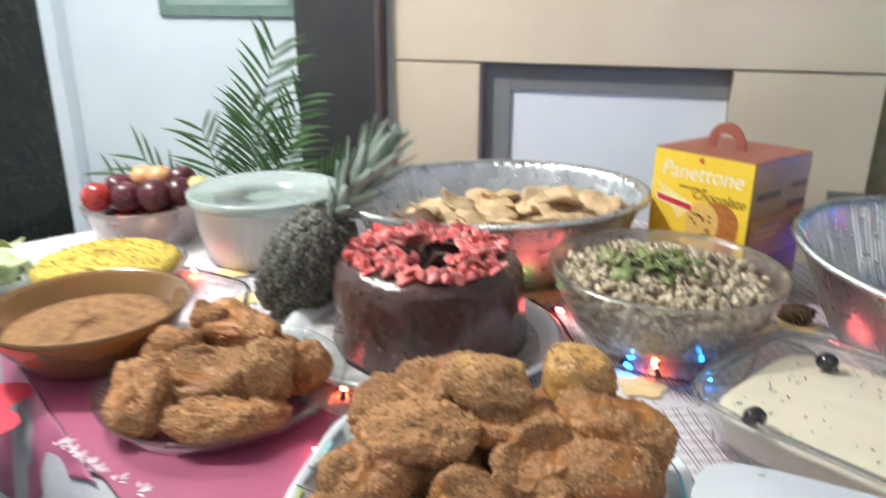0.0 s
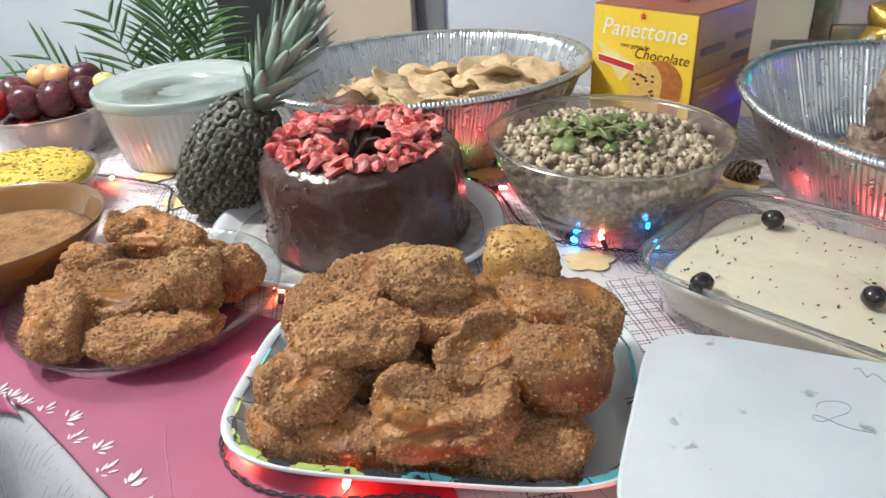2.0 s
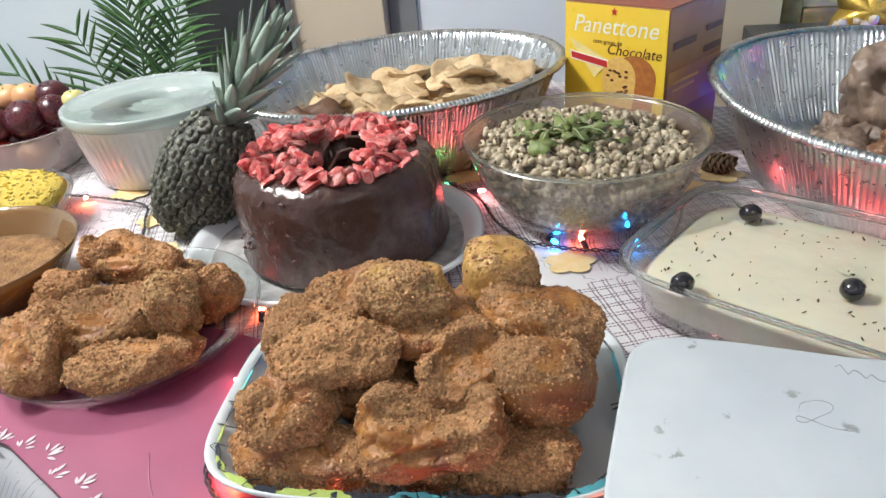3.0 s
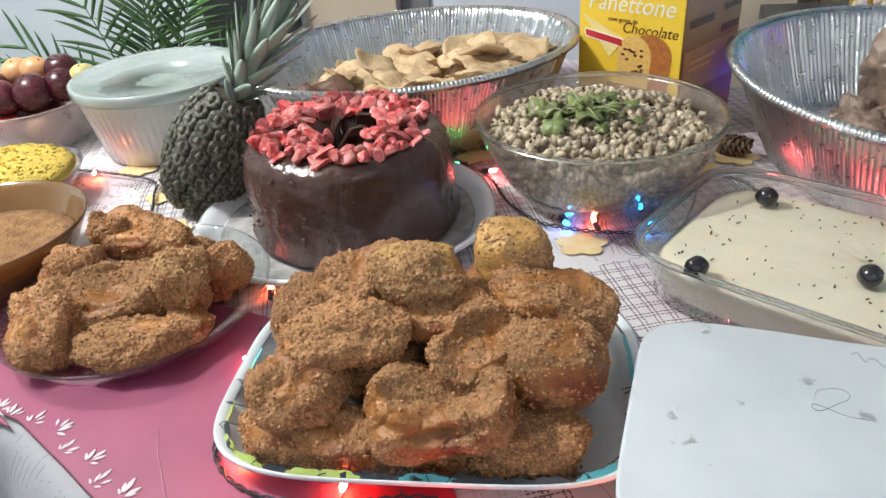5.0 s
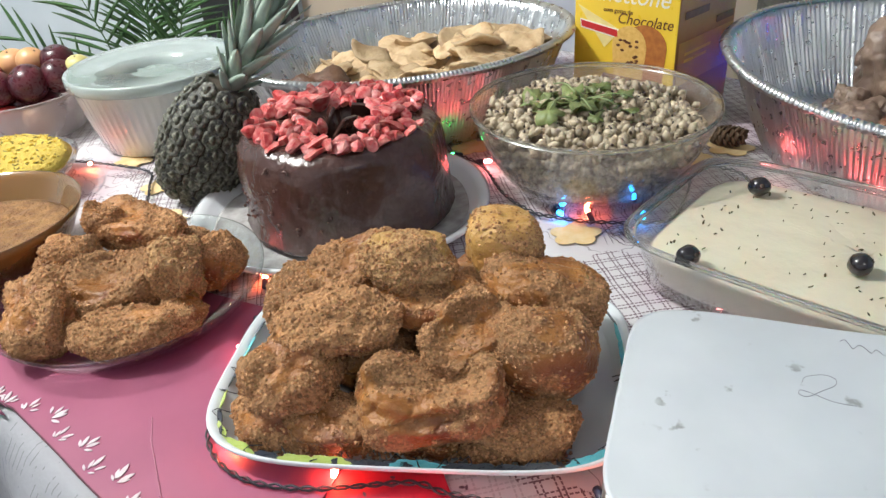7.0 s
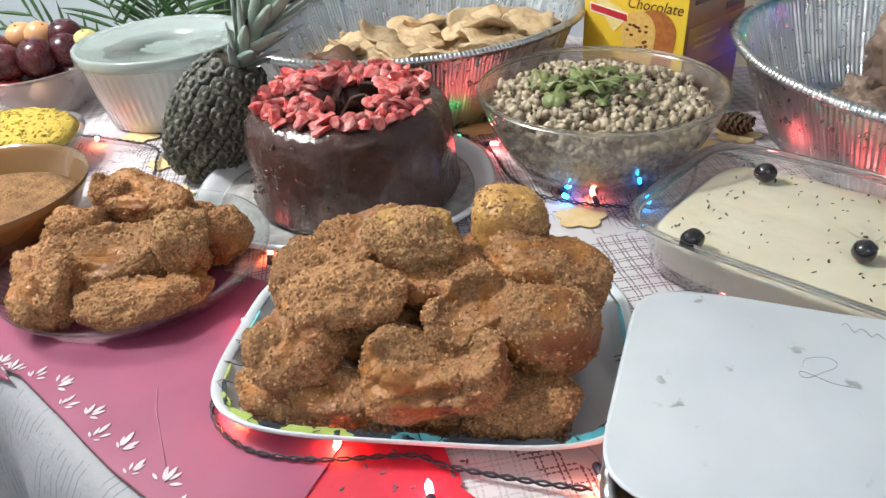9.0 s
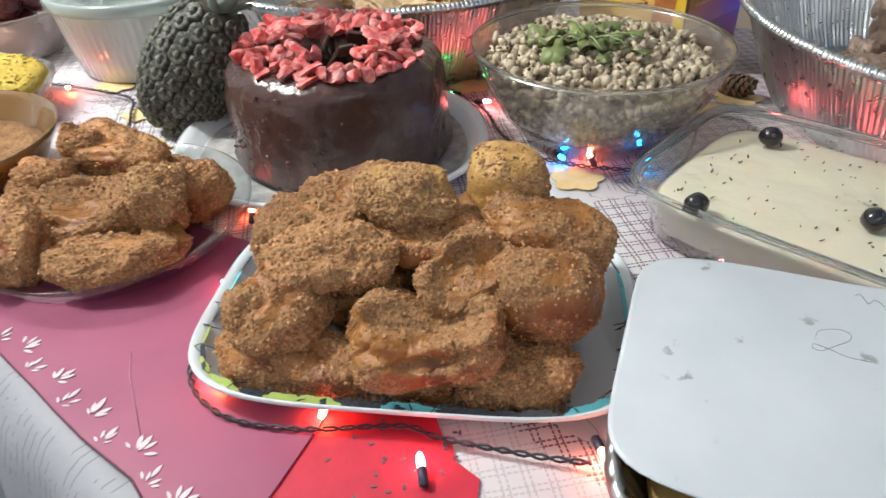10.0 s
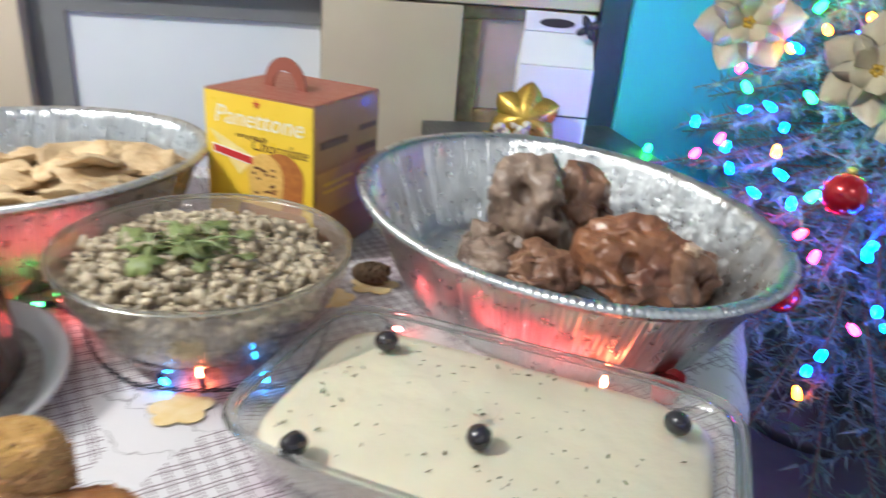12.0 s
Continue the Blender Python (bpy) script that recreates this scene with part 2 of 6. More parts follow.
# beige cabinet with a niche
cab = thing("wall_cabinet", pose(0, 2.337, 0), "beige laminate wall cabinet with pale open niche", "cabinet")
for nm, d in (("top_panel", (-0.50, 0.0, 1.006, 1.365, 0.27, 2.25)), ("left_panel", (-0.50, 0.002, 0.05, -0.21, 0.27, 1.0)),
              ("right_panel", (0.522, 0.002, 0.05, 0.90, 0.27, 1.0)), ("bottom_panel", (-0.208, 0.002, 0.05, 0.52, 0.27, 0.45)),
              ("right_side_panel", (0.905, 0.004, 0.05, 1.365, 0.27, 0.62))):
    bm = bmesh.new()
    box(bm, *d, 0.003)
    part(nm, bm, M_BEIGE, cab, smooth=False)
bm = bmesh.new()
box(bm, -0.208, 0.075, 0.452, 0.52, 0.27, 0.998, 0.0)
part("niche_back", bm, M_NICHE, cab, "pale niche back panel", smooth=False)
# Grey strips stand in for the shade along the niche's left and top.
M_NICHESHADE = material("niche_shade_grey", (0.20, 0.20, 0.20), (0.17, 0.17, 0.175), 4, 0.5, 0.0002, 80)
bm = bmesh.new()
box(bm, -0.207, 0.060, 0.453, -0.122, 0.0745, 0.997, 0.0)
part("niche_side_lining", bm, M_NICHESHADE, cab, "grey strip for the niche's shade", smooth=False)
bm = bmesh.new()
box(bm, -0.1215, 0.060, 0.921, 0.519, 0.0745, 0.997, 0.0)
part("niche_top_lining", bm, M_NICHESHADE, cab, "grey strip for the niche's shade", smooth=False)
bm = bmesh.new()
box(bm, 0.905, 0.20, 0.622, 1.365, 0.27, 1.0, 0.0)
part("recess_back", bm, M_BEIGE, cab, smooth=False)

# dark column to the right of the cabinet
boxed("column", (1.287, 2.312, 0.0, 1.374, 2.3355, 2.6), material("navy_column", (0.018, 0.03, 0.06), (0.012, 0.02, 0.045), 6, 0.5), "flat dark navy painted pilaster at the cabinet's end", "column")

# sideboard
sb = thing("sideboard", pose(1.06, 2.12, 0), "low dark grey sideboard under the gift box", "sideboard")
bm = bmesh.new()
box(bm, -0.26, -0.17, 0.65, 0.30, 0.19, 0.69, 0.004)
part("top", bm, M_GREYWOOD, sb, smooth=False)
bm = bmesh.new()
box(bm, -0.25, -0.16, 0.06, 0.29, 0.18, 0.65, 0.003)
part("body", bm, M_GREYWOOD, sb, smooth=False)
for i in range(2):
    bm = bmesh.new()
    box(bm, -0.245 + 0.268 * i, -0.176, 0.08, 0.015 + 0.268 * i, -0.161, 0.64, 0.003)
    d = part("door", bm, M_GREYWOOD, sb, smooth=False)
    bm = bmesh.new()
    box(bm, -0.02 + 0.06 * i, -0.19, 0.33, -0.01 + 0.06 * i, -0.1765, 0.45, 0.002)
    part("handle", bm, material("steel", (0.6, 0.6, 0.6), None, 30, 0.3, metal=1.0), d, smooth=False)

# ---------------------------------------------------------------- table
tab = thing("dining_table", pose(0, 0, 0, 0, 0, TURN), "wooden dining table under the laid cloth", "table")
bm = bmesh.new()
box(bm, -1.21, 0.458, T - 0.035, 0.272, 1.54, T - 0.002, 0.006)
part("tabletop", bm, M_WOOD, tab, smooth=False)
for x, y in ((-1.14, 0.51), (0.20, 0.51), (-1.14, 1.47), (0.20, 1.47)):
    bm = bmesh.new()
    box(bm, x - 0.035, y - 0.035, 0, x + 0.035, y + 0.035, T - 0.036, 0.006)
    part("leg", bm, M_WOOD, tab, smooth=False)


def cloth_material():
    """White cloth printed with plum crosshatched bands, grey sprigs and soft yellow blooms."""
    m = bpy.data.materials.new("printed_cloth")
    m.use_nodes = True
    nt = m.node_tree
    L = nt.links
    p = nt.nodes["Principled BSDF"]
    tc = nt.nodes.new("ShaderNodeTexCoord")

    def math_(op, a, b=None, clamp=False):
        n = nt.nodes.new("ShaderNodeMath")
        n.operation, n.use_clamp = op, clamp
        for i, s_ in enumerate((a, b)):
            if s_ is None:
                continue
            if isinstance(s_, (int, float)):
                n.inputs[i].default_value = s_
            else:
                L.new(s_, n.inputs[i])
        return n.outputs[0]

    def noise_(scale, detail=3.0):
        n = nt.nodes.new("ShaderNodeTexNoise")
        n.inputs["Scale"].default_value, n.inputs["Detail"].default_value = scale, detail
        L.new(tc.outputs["Object"], n.inputs["Vector"])
        return n.outputs["Fac"]

    mp = nt.nodes.new("ShaderNodeMapping")
    mp.inputs["Rotation"].default_value = (0, 0, radians(38))
    L.new(tc.outputs["Object"], mp.inputs["Vector"])
    sep = nt.nodes.new("ShaderNodeSeparateXYZ")
    L.new(mp.outputs[0], sep.inputs[0])
    wob = math_("MULTIPLY", noise_(9, 2), 0.010)
    hang = math_("MULTIPLY", sep.outputs[2], 0.8)
    px, py = math_("ADD", sep.outputs[0], hang), math_("SUBTRACT", sep.outputs[1], hang)

    def lines(coord, other, pitch, width):
        f = math_("FRACT", math_("DIVIDE", math_("ADD", coord, wob), pitch))
        stroke = math_("LESS_THAN", math_("ABSOLUTE", math_("SUBTRACT", math_("ABSOLUTE", math_("SUBTRACT", f, 0.5)), 0.14)), width)
        return math_("MULTIPLY", stroke, math_("GREATER_THAN", math_("FRACT", math_("DIVIDE", other, 0.0042)), 0.24))

    grid = math_("MAXIMUM", lines(px, py, 0.0160, 0.050), lines(py, px, 0.0160, 0.050))
    band = math_("GREATER_THAN", noise_(7.5, 1), 0.43)
    sepo = nt.nodes.new("ShaderNodeSeparateXYZ")
    L.new(tc.outputs["Object"], sepo.inputs[0])
    body = math_("ADD", math_("MULTIPLY", math_("GREATER_THAN", sepo.outputs[1], 0.66), 0.62), 0.26)
    grid = math_("MULTIPLY", math_("MULTIPLY", grid, band), body)
    twig = math_("LESS_THAN", math_("ABSOLUTE", math_("SUBTRACT", noise_(24, 2), 0.5)), 0.009)
    sprig = math_("MULTIPLY", twig, math_("LESS_THAN", noise_(7.5, 1), 0.43))
    red = nt.nodes.new("ShaderNodeValToRGB")
    red.color_ramp.elements[0].position, red.color_ramp.elements[1].position = 0.50, 0.60
    red.color_ramp.elements[0].color, red.color_ramp.elements[1].color = (0.64, 0.62, 0.63, 1), (0.55, 0.48, 0.52, 1)
    L.new(noise_(5.0, 2), red.inputs["Fac"])
    mix1 = nt.nodes.new("ShaderNodeMix")
    mix1.data_type = "RGBA"
    L.new(grid, mix1.inputs[0])
    L.new(red.outputs[0], mix1.inputs[6])
    mix1.inputs[7].default_value = (0.10, 0.04, 0.065, 1)
    mix2 = nt.nodes.new("ShaderNodeMix")
    mix2.data_type = "RGBA"
    L.new(math_("MULTIPLY", sprig, 0.5), mix2.inputs[0])
    L.new(mix1.outputs[2], mix2.inputs[6])
    mix2.inputs[7].default_value = (0.08, 0.06, 0.07, 1)
    # Below y = 0.50 the cloth turns grey with darker threads.
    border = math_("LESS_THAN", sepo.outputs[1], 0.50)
    thread = math_("MULTIPLY", math_("LESS_THAN", math_("FRACT", math_("DIVIDE", math_("ADD", sepo.outputs[0], wob), 0.0085)), 0.16), math_("GREATER_THAN", noise_(45, 3), 0.52))
    weave = nt.nodes.new("ShaderNodeMix")
    weave.data_type = "RGBA"
    L.new(thread, weave.inputs[0])
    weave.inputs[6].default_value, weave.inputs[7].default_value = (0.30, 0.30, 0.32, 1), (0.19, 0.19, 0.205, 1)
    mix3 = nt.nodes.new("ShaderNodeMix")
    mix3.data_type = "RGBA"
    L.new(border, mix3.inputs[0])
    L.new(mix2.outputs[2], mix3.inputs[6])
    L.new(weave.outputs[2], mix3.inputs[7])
    L.new(mix3.outputs[2], p.inputs["Base Color"])
    p.inputs["Roughness"].default_value = 0.6
    b = nt.nodes.new("ShaderNodeBump")
    b.inputs["Distance"].default_value = 0.003
    L.new(noise_(26, 4), b.inputs["Height"])
    L.new(b.outputs["Normal"], p.inputs["Normal"])
    return m


def sheet(u0, v0, u1, v1, nu, nv, drop=0.0, wave=0.0015, seed=0.0):
    """A cloth over a table: a flat sheet, its hems hanging over the edges in folds."""
    bm = bmesh.new()
    grid = []
    for i in range(nu + 1):
        row = []
        for j in range(nv + 1):
            u, v = u0 + (u1 - u0) * i / nu, v0 + (v1 - v0) * j / nv
            row.append(bm.verts.new((u, v, wave * noise.noise(Vector((u * 9 + seed, v * 9, seed))))))
        grid.append(row)
    for i in range(nu):
        for j in range(nv):
            bm.faces.new((grid[i][j], grid[i + 1][j], grid[i + 1][j + 1], grid[i][j + 1]))
    if drop:
        rim = [grid[i][0] for i in range(nu + 1)] + [grid[nu][j] for j in range(1, nv + 1)]
        rim += [grid[i][nv] for i in range(nu - 1, -1, -1)] + [grid[0][j] for j in range(nv - 1, 0, -1)]
        last = rim
        cx, cy = (u0 + u1) / 2, (v0 + v1) / 2
        for k in range(1, 7):
            ring = []
            for q, v in enumerate(rim):
                dx, dy = (1 if v.co.x > u1 - 1e-4 else -1 if v.co.x < u0 + 1e-4 else 0), (1 if v.co.y > v1 - 1e-4 else -1 if v.co.y < v0 + 1e-4 else 0)
                f = (0.010, 0.021, 0.031, 0.038, 0.043, 0.047)[k - 1] * (1 + 0.22 * math.sin(q * 0.55) * k / 6)
                ring.append(bm.verts.new((v.co.x + dx * f, v.co.y + dy * f, -drop * (0.022, 0.075, 0.18, 0.38, 0.66, 1.0)[k - 1])))
            for q in range(len(rim)):
                r = (q + 1) % len(rim)
                bm.faces.new((last[q], last[r], ring[r], ring[q]))
            last = ring
    bmesh.ops.recalc_face_normals(bm, faces=bm.faces)
    return bm


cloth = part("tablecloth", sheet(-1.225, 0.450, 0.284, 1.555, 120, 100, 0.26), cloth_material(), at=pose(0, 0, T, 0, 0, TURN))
tagged(cloth, "white cloth printed with plum checks and flowers over the table", "tablecloth")

M_YELLOW_PRINT = material("yellow_print", (0.72, 0.52, 0.22), (0.78, 0.62, 0.36), 60, 0.6)
M_FERN_PRINT = material("fern_print", (0.10, 0.07, 0.09), (0.16, 0.10, 0.12), 60, 0.6)
M_RED_PRINT = material("red_print", (0.55, 0.02, 0.05), (0.45, 0.015, 0.04), 30, 0.6)
inv = pose(0, 0, T, 0, 0, TURN).inverted()


def bloom(x, y, r, turn, mat, petals=5, depth=0.28, label=""):
    pts = []
    for i in range(40):
        t = 2 * math.pi * i / 40
        q = r * (1 - depth + depth * abs(math.cos(petals * t / 2)))
        pts.append((q * math.cos(t), q * math.sin(t) * 0.85))
    return part("printed_flower", patch(pts), mat, cloth, label, False, inv @ pose(x, y, T + 0.0022, 0, 0, turn))


for x, y, r, a in ((0.352, 0.925, 0.030, 20), (-0.21, 1.02, 0.030, 50), (-0.155, 0.93, 0.03, 10), (0.50, 1.13, 0.028, 80), (0.55, 1.165, 0.032, 0),
                   (-0.30, 1.10, 0.03, 0), (0.20, 1.16, 0.03, 40)):
    bloom(x, y, r, a, M_YELLOW_PRINT, label="pale yellow printed flower")
melon = [(0.176, 0.578), (0.215, 0.584), (0.266, 0.577), (0.273, 0.563), (0.281, 0.556), (0.286, 0.543), (0.303, 0.532), (0.305, 0.495), (0.24, 0.468), (0.175, 0.485)]
part("printed_melon", patch([(x - 0.235, y - 0.53) for x, y in melon]), M_RED_PRINT, cloth, "red printed melon slice", False, inv @ pose(0.235, 0.53, T + 0.0022))
seedrng = random.Random(2)
for k in range(22):
    x, y, a = seedrng.uniform(0.20, 0.285), seedrng.uniform(0.495, 0.57), seedrng.uniform(0, 180)
    part("printed_seed", patch([(0.0021 * math.cos(t), 0.0011 * math.sin(t)) for t in (2 * math.pi * q / 8 for q in range(8))]), M_FERN_PRINT, cloth, "", False, inv @ pose(x, y, T + 0.0030, 0, 0, a))
bloom(-0.36, 0.64, 0.10, 0, M_RED_PRINT, 6, 0.35, "large red printed flower")


def fern(x, y, length, turn):
    bm = bmesh.new()
    for i in range(9):
        t = 0.1 + 0.9 * i / 9
        w = length * 0.34 * (1 - t) + 0.004
        for s_ in (-1, 1):
            a = (length * t, 0)
            b = (length * (t + 0.16), s_ * w)
            c = (length * (t + 0.05), s_ * w * 0.35)
            vs = [bm.verts.new((px, py, 0)) for px, py in (a, c if s_ < 0 else b, b if s_ < 0 else c)]
            bm.faces.new(vs)
    r = bmesh.ops.extrude_face_region(bm, geom=list(bm.faces))
    for v in r["geom"]:
        if isinstance(v, bmesh.types.BMVert):
            v.co.z += 0.0005
    part("printed_fern", bm, M_FERN_PRINT, cloth, "dark printed fern", False, inv @ pose(x, y, T + 0.0022, 0, 0, turn))


for x, y, l, a in ((0.375, 0.93, 0.06, -10), (0.40, 0.90, 0.06, 60), (-0.13, 0.88, 0.07, 200), (-0.05, 0.86, 0.08, 150), (0.04, 0.77, 0.06, 240), (0.47, 1.10, 0.06, 140),
                   (0.53, 1.10, 0.06, -60), (-0.24, 1.06, 0.06, 190), (0.055, 0.70, 0.06, 100)):
    fern(x, y, l, a)

# magenta runner with a scalloped hem, hanging over the table edge further along
M_RUN = material("magenta_satin", (0.345, 0.080, 0.152), (0.28, 0.058, 0.122), 7, 0.42, 0.0012, 12, sheen=0.3)
def on_table(u, v):
    """A point of the table's own plan, in the world."""
    return (u * UX - v * UY, u * UY + v * UX)


HEM = [on_table(*q) for q in ((-0.430, 0.4475), (-0.408, 0.453), (-0.365, 0.4545), (-0.325, 0.456), (-0.285, 0.4565), (-0.245, 0.458), (-0.188, 0.464), (-0.135, 0.456))]
pts = [on_table(-0.95, 0.447), on_table(-0.68, 0.447)] + HEM + [(0.17, 0.47), (0.192, 0.575), (0.09, 0.735), (0.055, 0.758), (-0.10, 0.80), (-0.36, 0.83)]
bm = patch(pts, 0.0018)
bmesh.ops.triangulate(bm, faces=bm.faces)
bmesh.ops.subdivide_edges(bm, edges=bm.edges, cuts=5, use_grid_fill=True)
runner = part("runner", bm, M_RUN, None, "", False, pose(0, 0, T + 0.0028))
tagged(runner, "magenta satin runner with white leaf border on the tablecloth", "table runner")
M_LEAFWHITE = material("white_embroidery", (0.70, 0.60, 0.63), (0.62, 0.52, 0.55), 80, 0.7)
leafrng = random.Random(5)


def leaf_outline(l, w):
    return [(l * t, w * math.sin(math.pi * t) ** 0.8) for t in (0, .15, .35, .55, .75, .9)] + [(l, 0)] + [(l * t, -w * math.sin(math.pi * t) ** 0.8) for t in (.9, .75, .55, .35, .15)]


me_leaf = finish(patch(leaf_outline(0.0135, 0.0020)[0:], 0.0007), "embroidered_leaf", M_LEAFWHITE, False)


def sprig(bx, by, turn, size):
    for a, l in ((-62, 0.75), (-22, 1.0), (14, 1.15), (48, 0.95), (88, 0.7)):
        m = pose(bx, by, 0.0022, 0, 0, TURN + 90 + turn + a * 0.8 + leafrng.uniform(-9, 9)) @ pose(leafrng.uniform(0.002, 0.007), 0, 0)
        part("embroidered_leaf", me_leaf, None, runner, "", False, m @ Matrix.Scale(size * l * leafrng.uniform(0.8, 1.1), 4))


for k in range(11):
    u = -0.396 + 0.0275 * k
    v = np.interp(u, [-0.408, -0.325, -0.245, -0.188, -0.135], [0.452, 0.456, 0.458, 0.464, 0.456])
    sprig(*on_table(u, v + 0.004 + 0.009 * (k % 2)), leafrng.uniform(-14, 14), 0.88 if k % 2 else 0.72)
for k in range(5):
    sprig(*on_table(-0.420 - 0.017 * k, 0.448 - 0.0035 * k), 20, 0.8)
part("hem_cord", tube([(x, y, 0.0022) for x, y in HEM], 0.0008, 6), material("plum_thread", (0.10, 0.03, 0.05), (0.16, 0.06, 0.08), 300, 0.8, 0.0004, 700), runner, "dark plum hem stitching")
part("crease", tube([(0.018, 0.603, 0.0019), (0.031, 0.579, 0.0020), (0.074, 0.521, 0.0019)], 0.0005, 5), material("satin_crease", (0.50, 0.20, 0.27), (0.44, 0.16, 0.23), 40, 0.4), runner, "pressed pale fold line")
bm = bmesh.new()
rows_ = []
for i in range(41):
    rows_.append([bm.verts.new((*on_table(u := -0.90 + (0.495 - 0.20 * q) * i / 40, 0.446 - 0.022 * q - 0.010 * q * (1 + math.sin(u * 42)) - (0.004 if q > 0.1 else 0)), -0.13 * q * q - 0.03 * q + 0.0005)) for q in (0, 0.08, 0.2, 0.4, 0.6, 0.8, 1.0)])
for i in range(40):
    for j in range(6):
        bm.faces.new((rows_[i][j], rows_[i + 1][j], rows_[i + 1][j + 1], rows_[i][j + 1]))
flap = part("hanging_end", bm, M_RUN, runner)
sol = flap.modifiers.new("thick", "SOLIDIFY")
sol.thickness = 0.0012
# ---------------------------------------------------------------- food and vessels
M_FOIL = material("aluminium_foil", (0.64, 0.65, 0.65), (0.52, 0.53, 0.54), 24, 0.30, 0.0016, 75, metal=1.0, rough_var=0.12)
M_DISHGLASS = clear("thick_dish_glass", (0.98, 0.985, 0.98), 0.03, 0.09, (0.86, 0.84, 0.78))
# The bowl's diffuse haze imitates glare on its glass wall.
M_BOWLGLASS = clear("salad_bowl_glass", (0.93, 0.935, 0.925), 0.05, 0.13, (0.62, 0.51, 0.43))
M_RIMGLASS = bpy.data.materials.new("solid_rim_glass")
M_RIMGLASS.use_nodes = True
rim_p = M_RIMGLASS.node_tree.nodes["Principled BSDF"]
rim_p.inputs["Base Color"].default_value = (0.93, 0.96, 0.95, 1)
rim_p.inputs["Roughness"].default_value = 0.03
rim_p.inputs["Transmission Weight"].default_value = 1.0
rim_p.inputs["IOR"].default_value = 1.47
M_GLASS = clear("clear_glass", (0.90, 0.925, 0.92), 0.03)
M_PLASTIC = clear("clear_plastic", (0.94, 0.95, 0.95), 0.10, 0.22)
M_FILM = clear("cling_film", (0.95, 0.97, 0.97), 0.14, 0.58, (0.48, 0.55, 0.52))
M_AMBER = clear("amber_glass", (0.66, 0.42, 0.19), 0.08, 0.58, (0.30, 0.165, 0.062))
M_PORCELAIN = material("white_porcelain", (0.74, 0.76, 0.78), (0.70, 0.72, 0.75), 5, 0.14, coat=0.5, rough_var=0.04)


def fried(name, gold, red, sugar):
    """Fried dough: golden to red-brown crust, rougher and paler where the sugar coat clings."""
    m = material(name, gold, red, 21, 0.46, 0.0018, 300, spread=(0.38, 0.62), sub=0.05, spec=0.4)
    nt = m.node_tree
    p = nt.nodes["Principled BSDF"]
    col = p.inputs["Base Color"].links[0].from_socket
    tc = nt.nodes.new("ShaderNodeTexCoord")
    at = nt.nodes.new("ShaderNodeAttribute")
    at.attribute_name = "coat"
    n = nt.nodes.new("ShaderNodeTexNoise")
    n.inputs["Scale"].default_value, n.inputs["Detail"].default_value = 120, 6
    n.inputs["Roughness"].default_value = 0.75
    nt.links.new(tc.outputs["Object"], n.inputs["Vector"])
    add = nt.nodes.new("ShaderNodeMath")
    add.operation = "ADD"
    nt.links.new(at.outputs["Fac"], add.inputs[0])
    nt.links.new(n.outputs["Fac"], add.inputs[1])
    r = nt.nodes.new("ShaderNodeMapRange")
    r.inputs["From Min"].default_value, r.inputs["From Max"].default_value = 0.86, 1.08
    nt.links.new(add.outputs[0], r.inputs["Value"])
    v = nt.nodes.new("ShaderNodeTexVoronoi")
    v.inputs["Scale"].default_value = 520
    nt.links.new(tc.outputs["Object"], v.inputs["Vector"])
    cr = nt.nodes.new("ShaderNodeMix")
    cr.data_type = "RGBA"
    nt.links.new(v.outputs["Color"], cr.inputs[0])
    cr.inputs[6].default_value = (*[c * 0.60 for c in sugar], 1)
    cr.inputs[7].default_value = (*[min(1, c * 1.35) for c in sugar], 1)
    mx = nt.nodes.new("ShaderNodeMix")
    mx.data_type = "RGBA"
    nt.links.new(r.outputs[0], mx.inputs[0])
    nt.links.new(col, mx.inputs[6])
    nt.links.new(cr.outputs[2], mx.inputs[7])
    nt.links.new(mx.outputs[2], p.inputs["Base Color"])
    rr = nt.nodes.new("ShaderNodeMapRange")
    rr.inputs["To Min"].default_value, rr.inputs["To Max"].default_value = 0.30, 0.9
    nt.links.new(r.outputs[0], rr.inputs["Value"])
    nt.links.new(rr.outputs[0], p.inputs["Roughness"])
    return random_tint(m, 0.24)


M_BREAD = fried("cinnamon_fried_bread", (0.39, 0.170, 0.046), (0.190, 0.060, 0.021), (0.345, 0.180, 0.080))
M_BREAD_GOLD = fried("golden_fried_bread", (0.56, 0.330, 0.105), (0.42, 0.215, 0.065), (0.46, 0.270, 0.120))

# platter of fried bread
plat = thing("serving_platter", pose(0.236, 0.672, T + 0.003, 0, 0, 4), "white melamine platter printed with turquoise and green florals", "platter")
PROF = [(0.80, 0.000), (0.84, 0.0), (0.90, 0.006), (0.97, 0.019), (1.0, 0.0235), (1.012, 0.0225), (1.01, 0.0195), (0.985, 0.0165), (0.925, 0.009), (0.87, 0.0045), (0.80, 0.0045)]
M_PLAT = material("melamine", (0.70, 0.74, 0.76), (0.66, 0.71, 0.73), 9, 0.22, coat=0.3, rough_var=0.06)
part("dish", shell(PROF, 0.167, 0.113, 4.2, 120, 0), M_PLAT, plat)
M_TURQ = material("turquoise_glaze", (0.10, 0.48, 0.55), (0.16, 0.55, 0.60), 60, 0.3)
M_LIME = material("lime_glaze", (0.36, 0.46, 0.10), (0.45, 0.52, 0.16), 60, 0.3)
M_INK = material("black_glaze", (0.02, 0.025, 0.035), (0.03, 0.035, 0.05), 60, 0.3)
prng = random.Random(11)
rim_o = outline(0.167, 0.113, 4.2, 360)


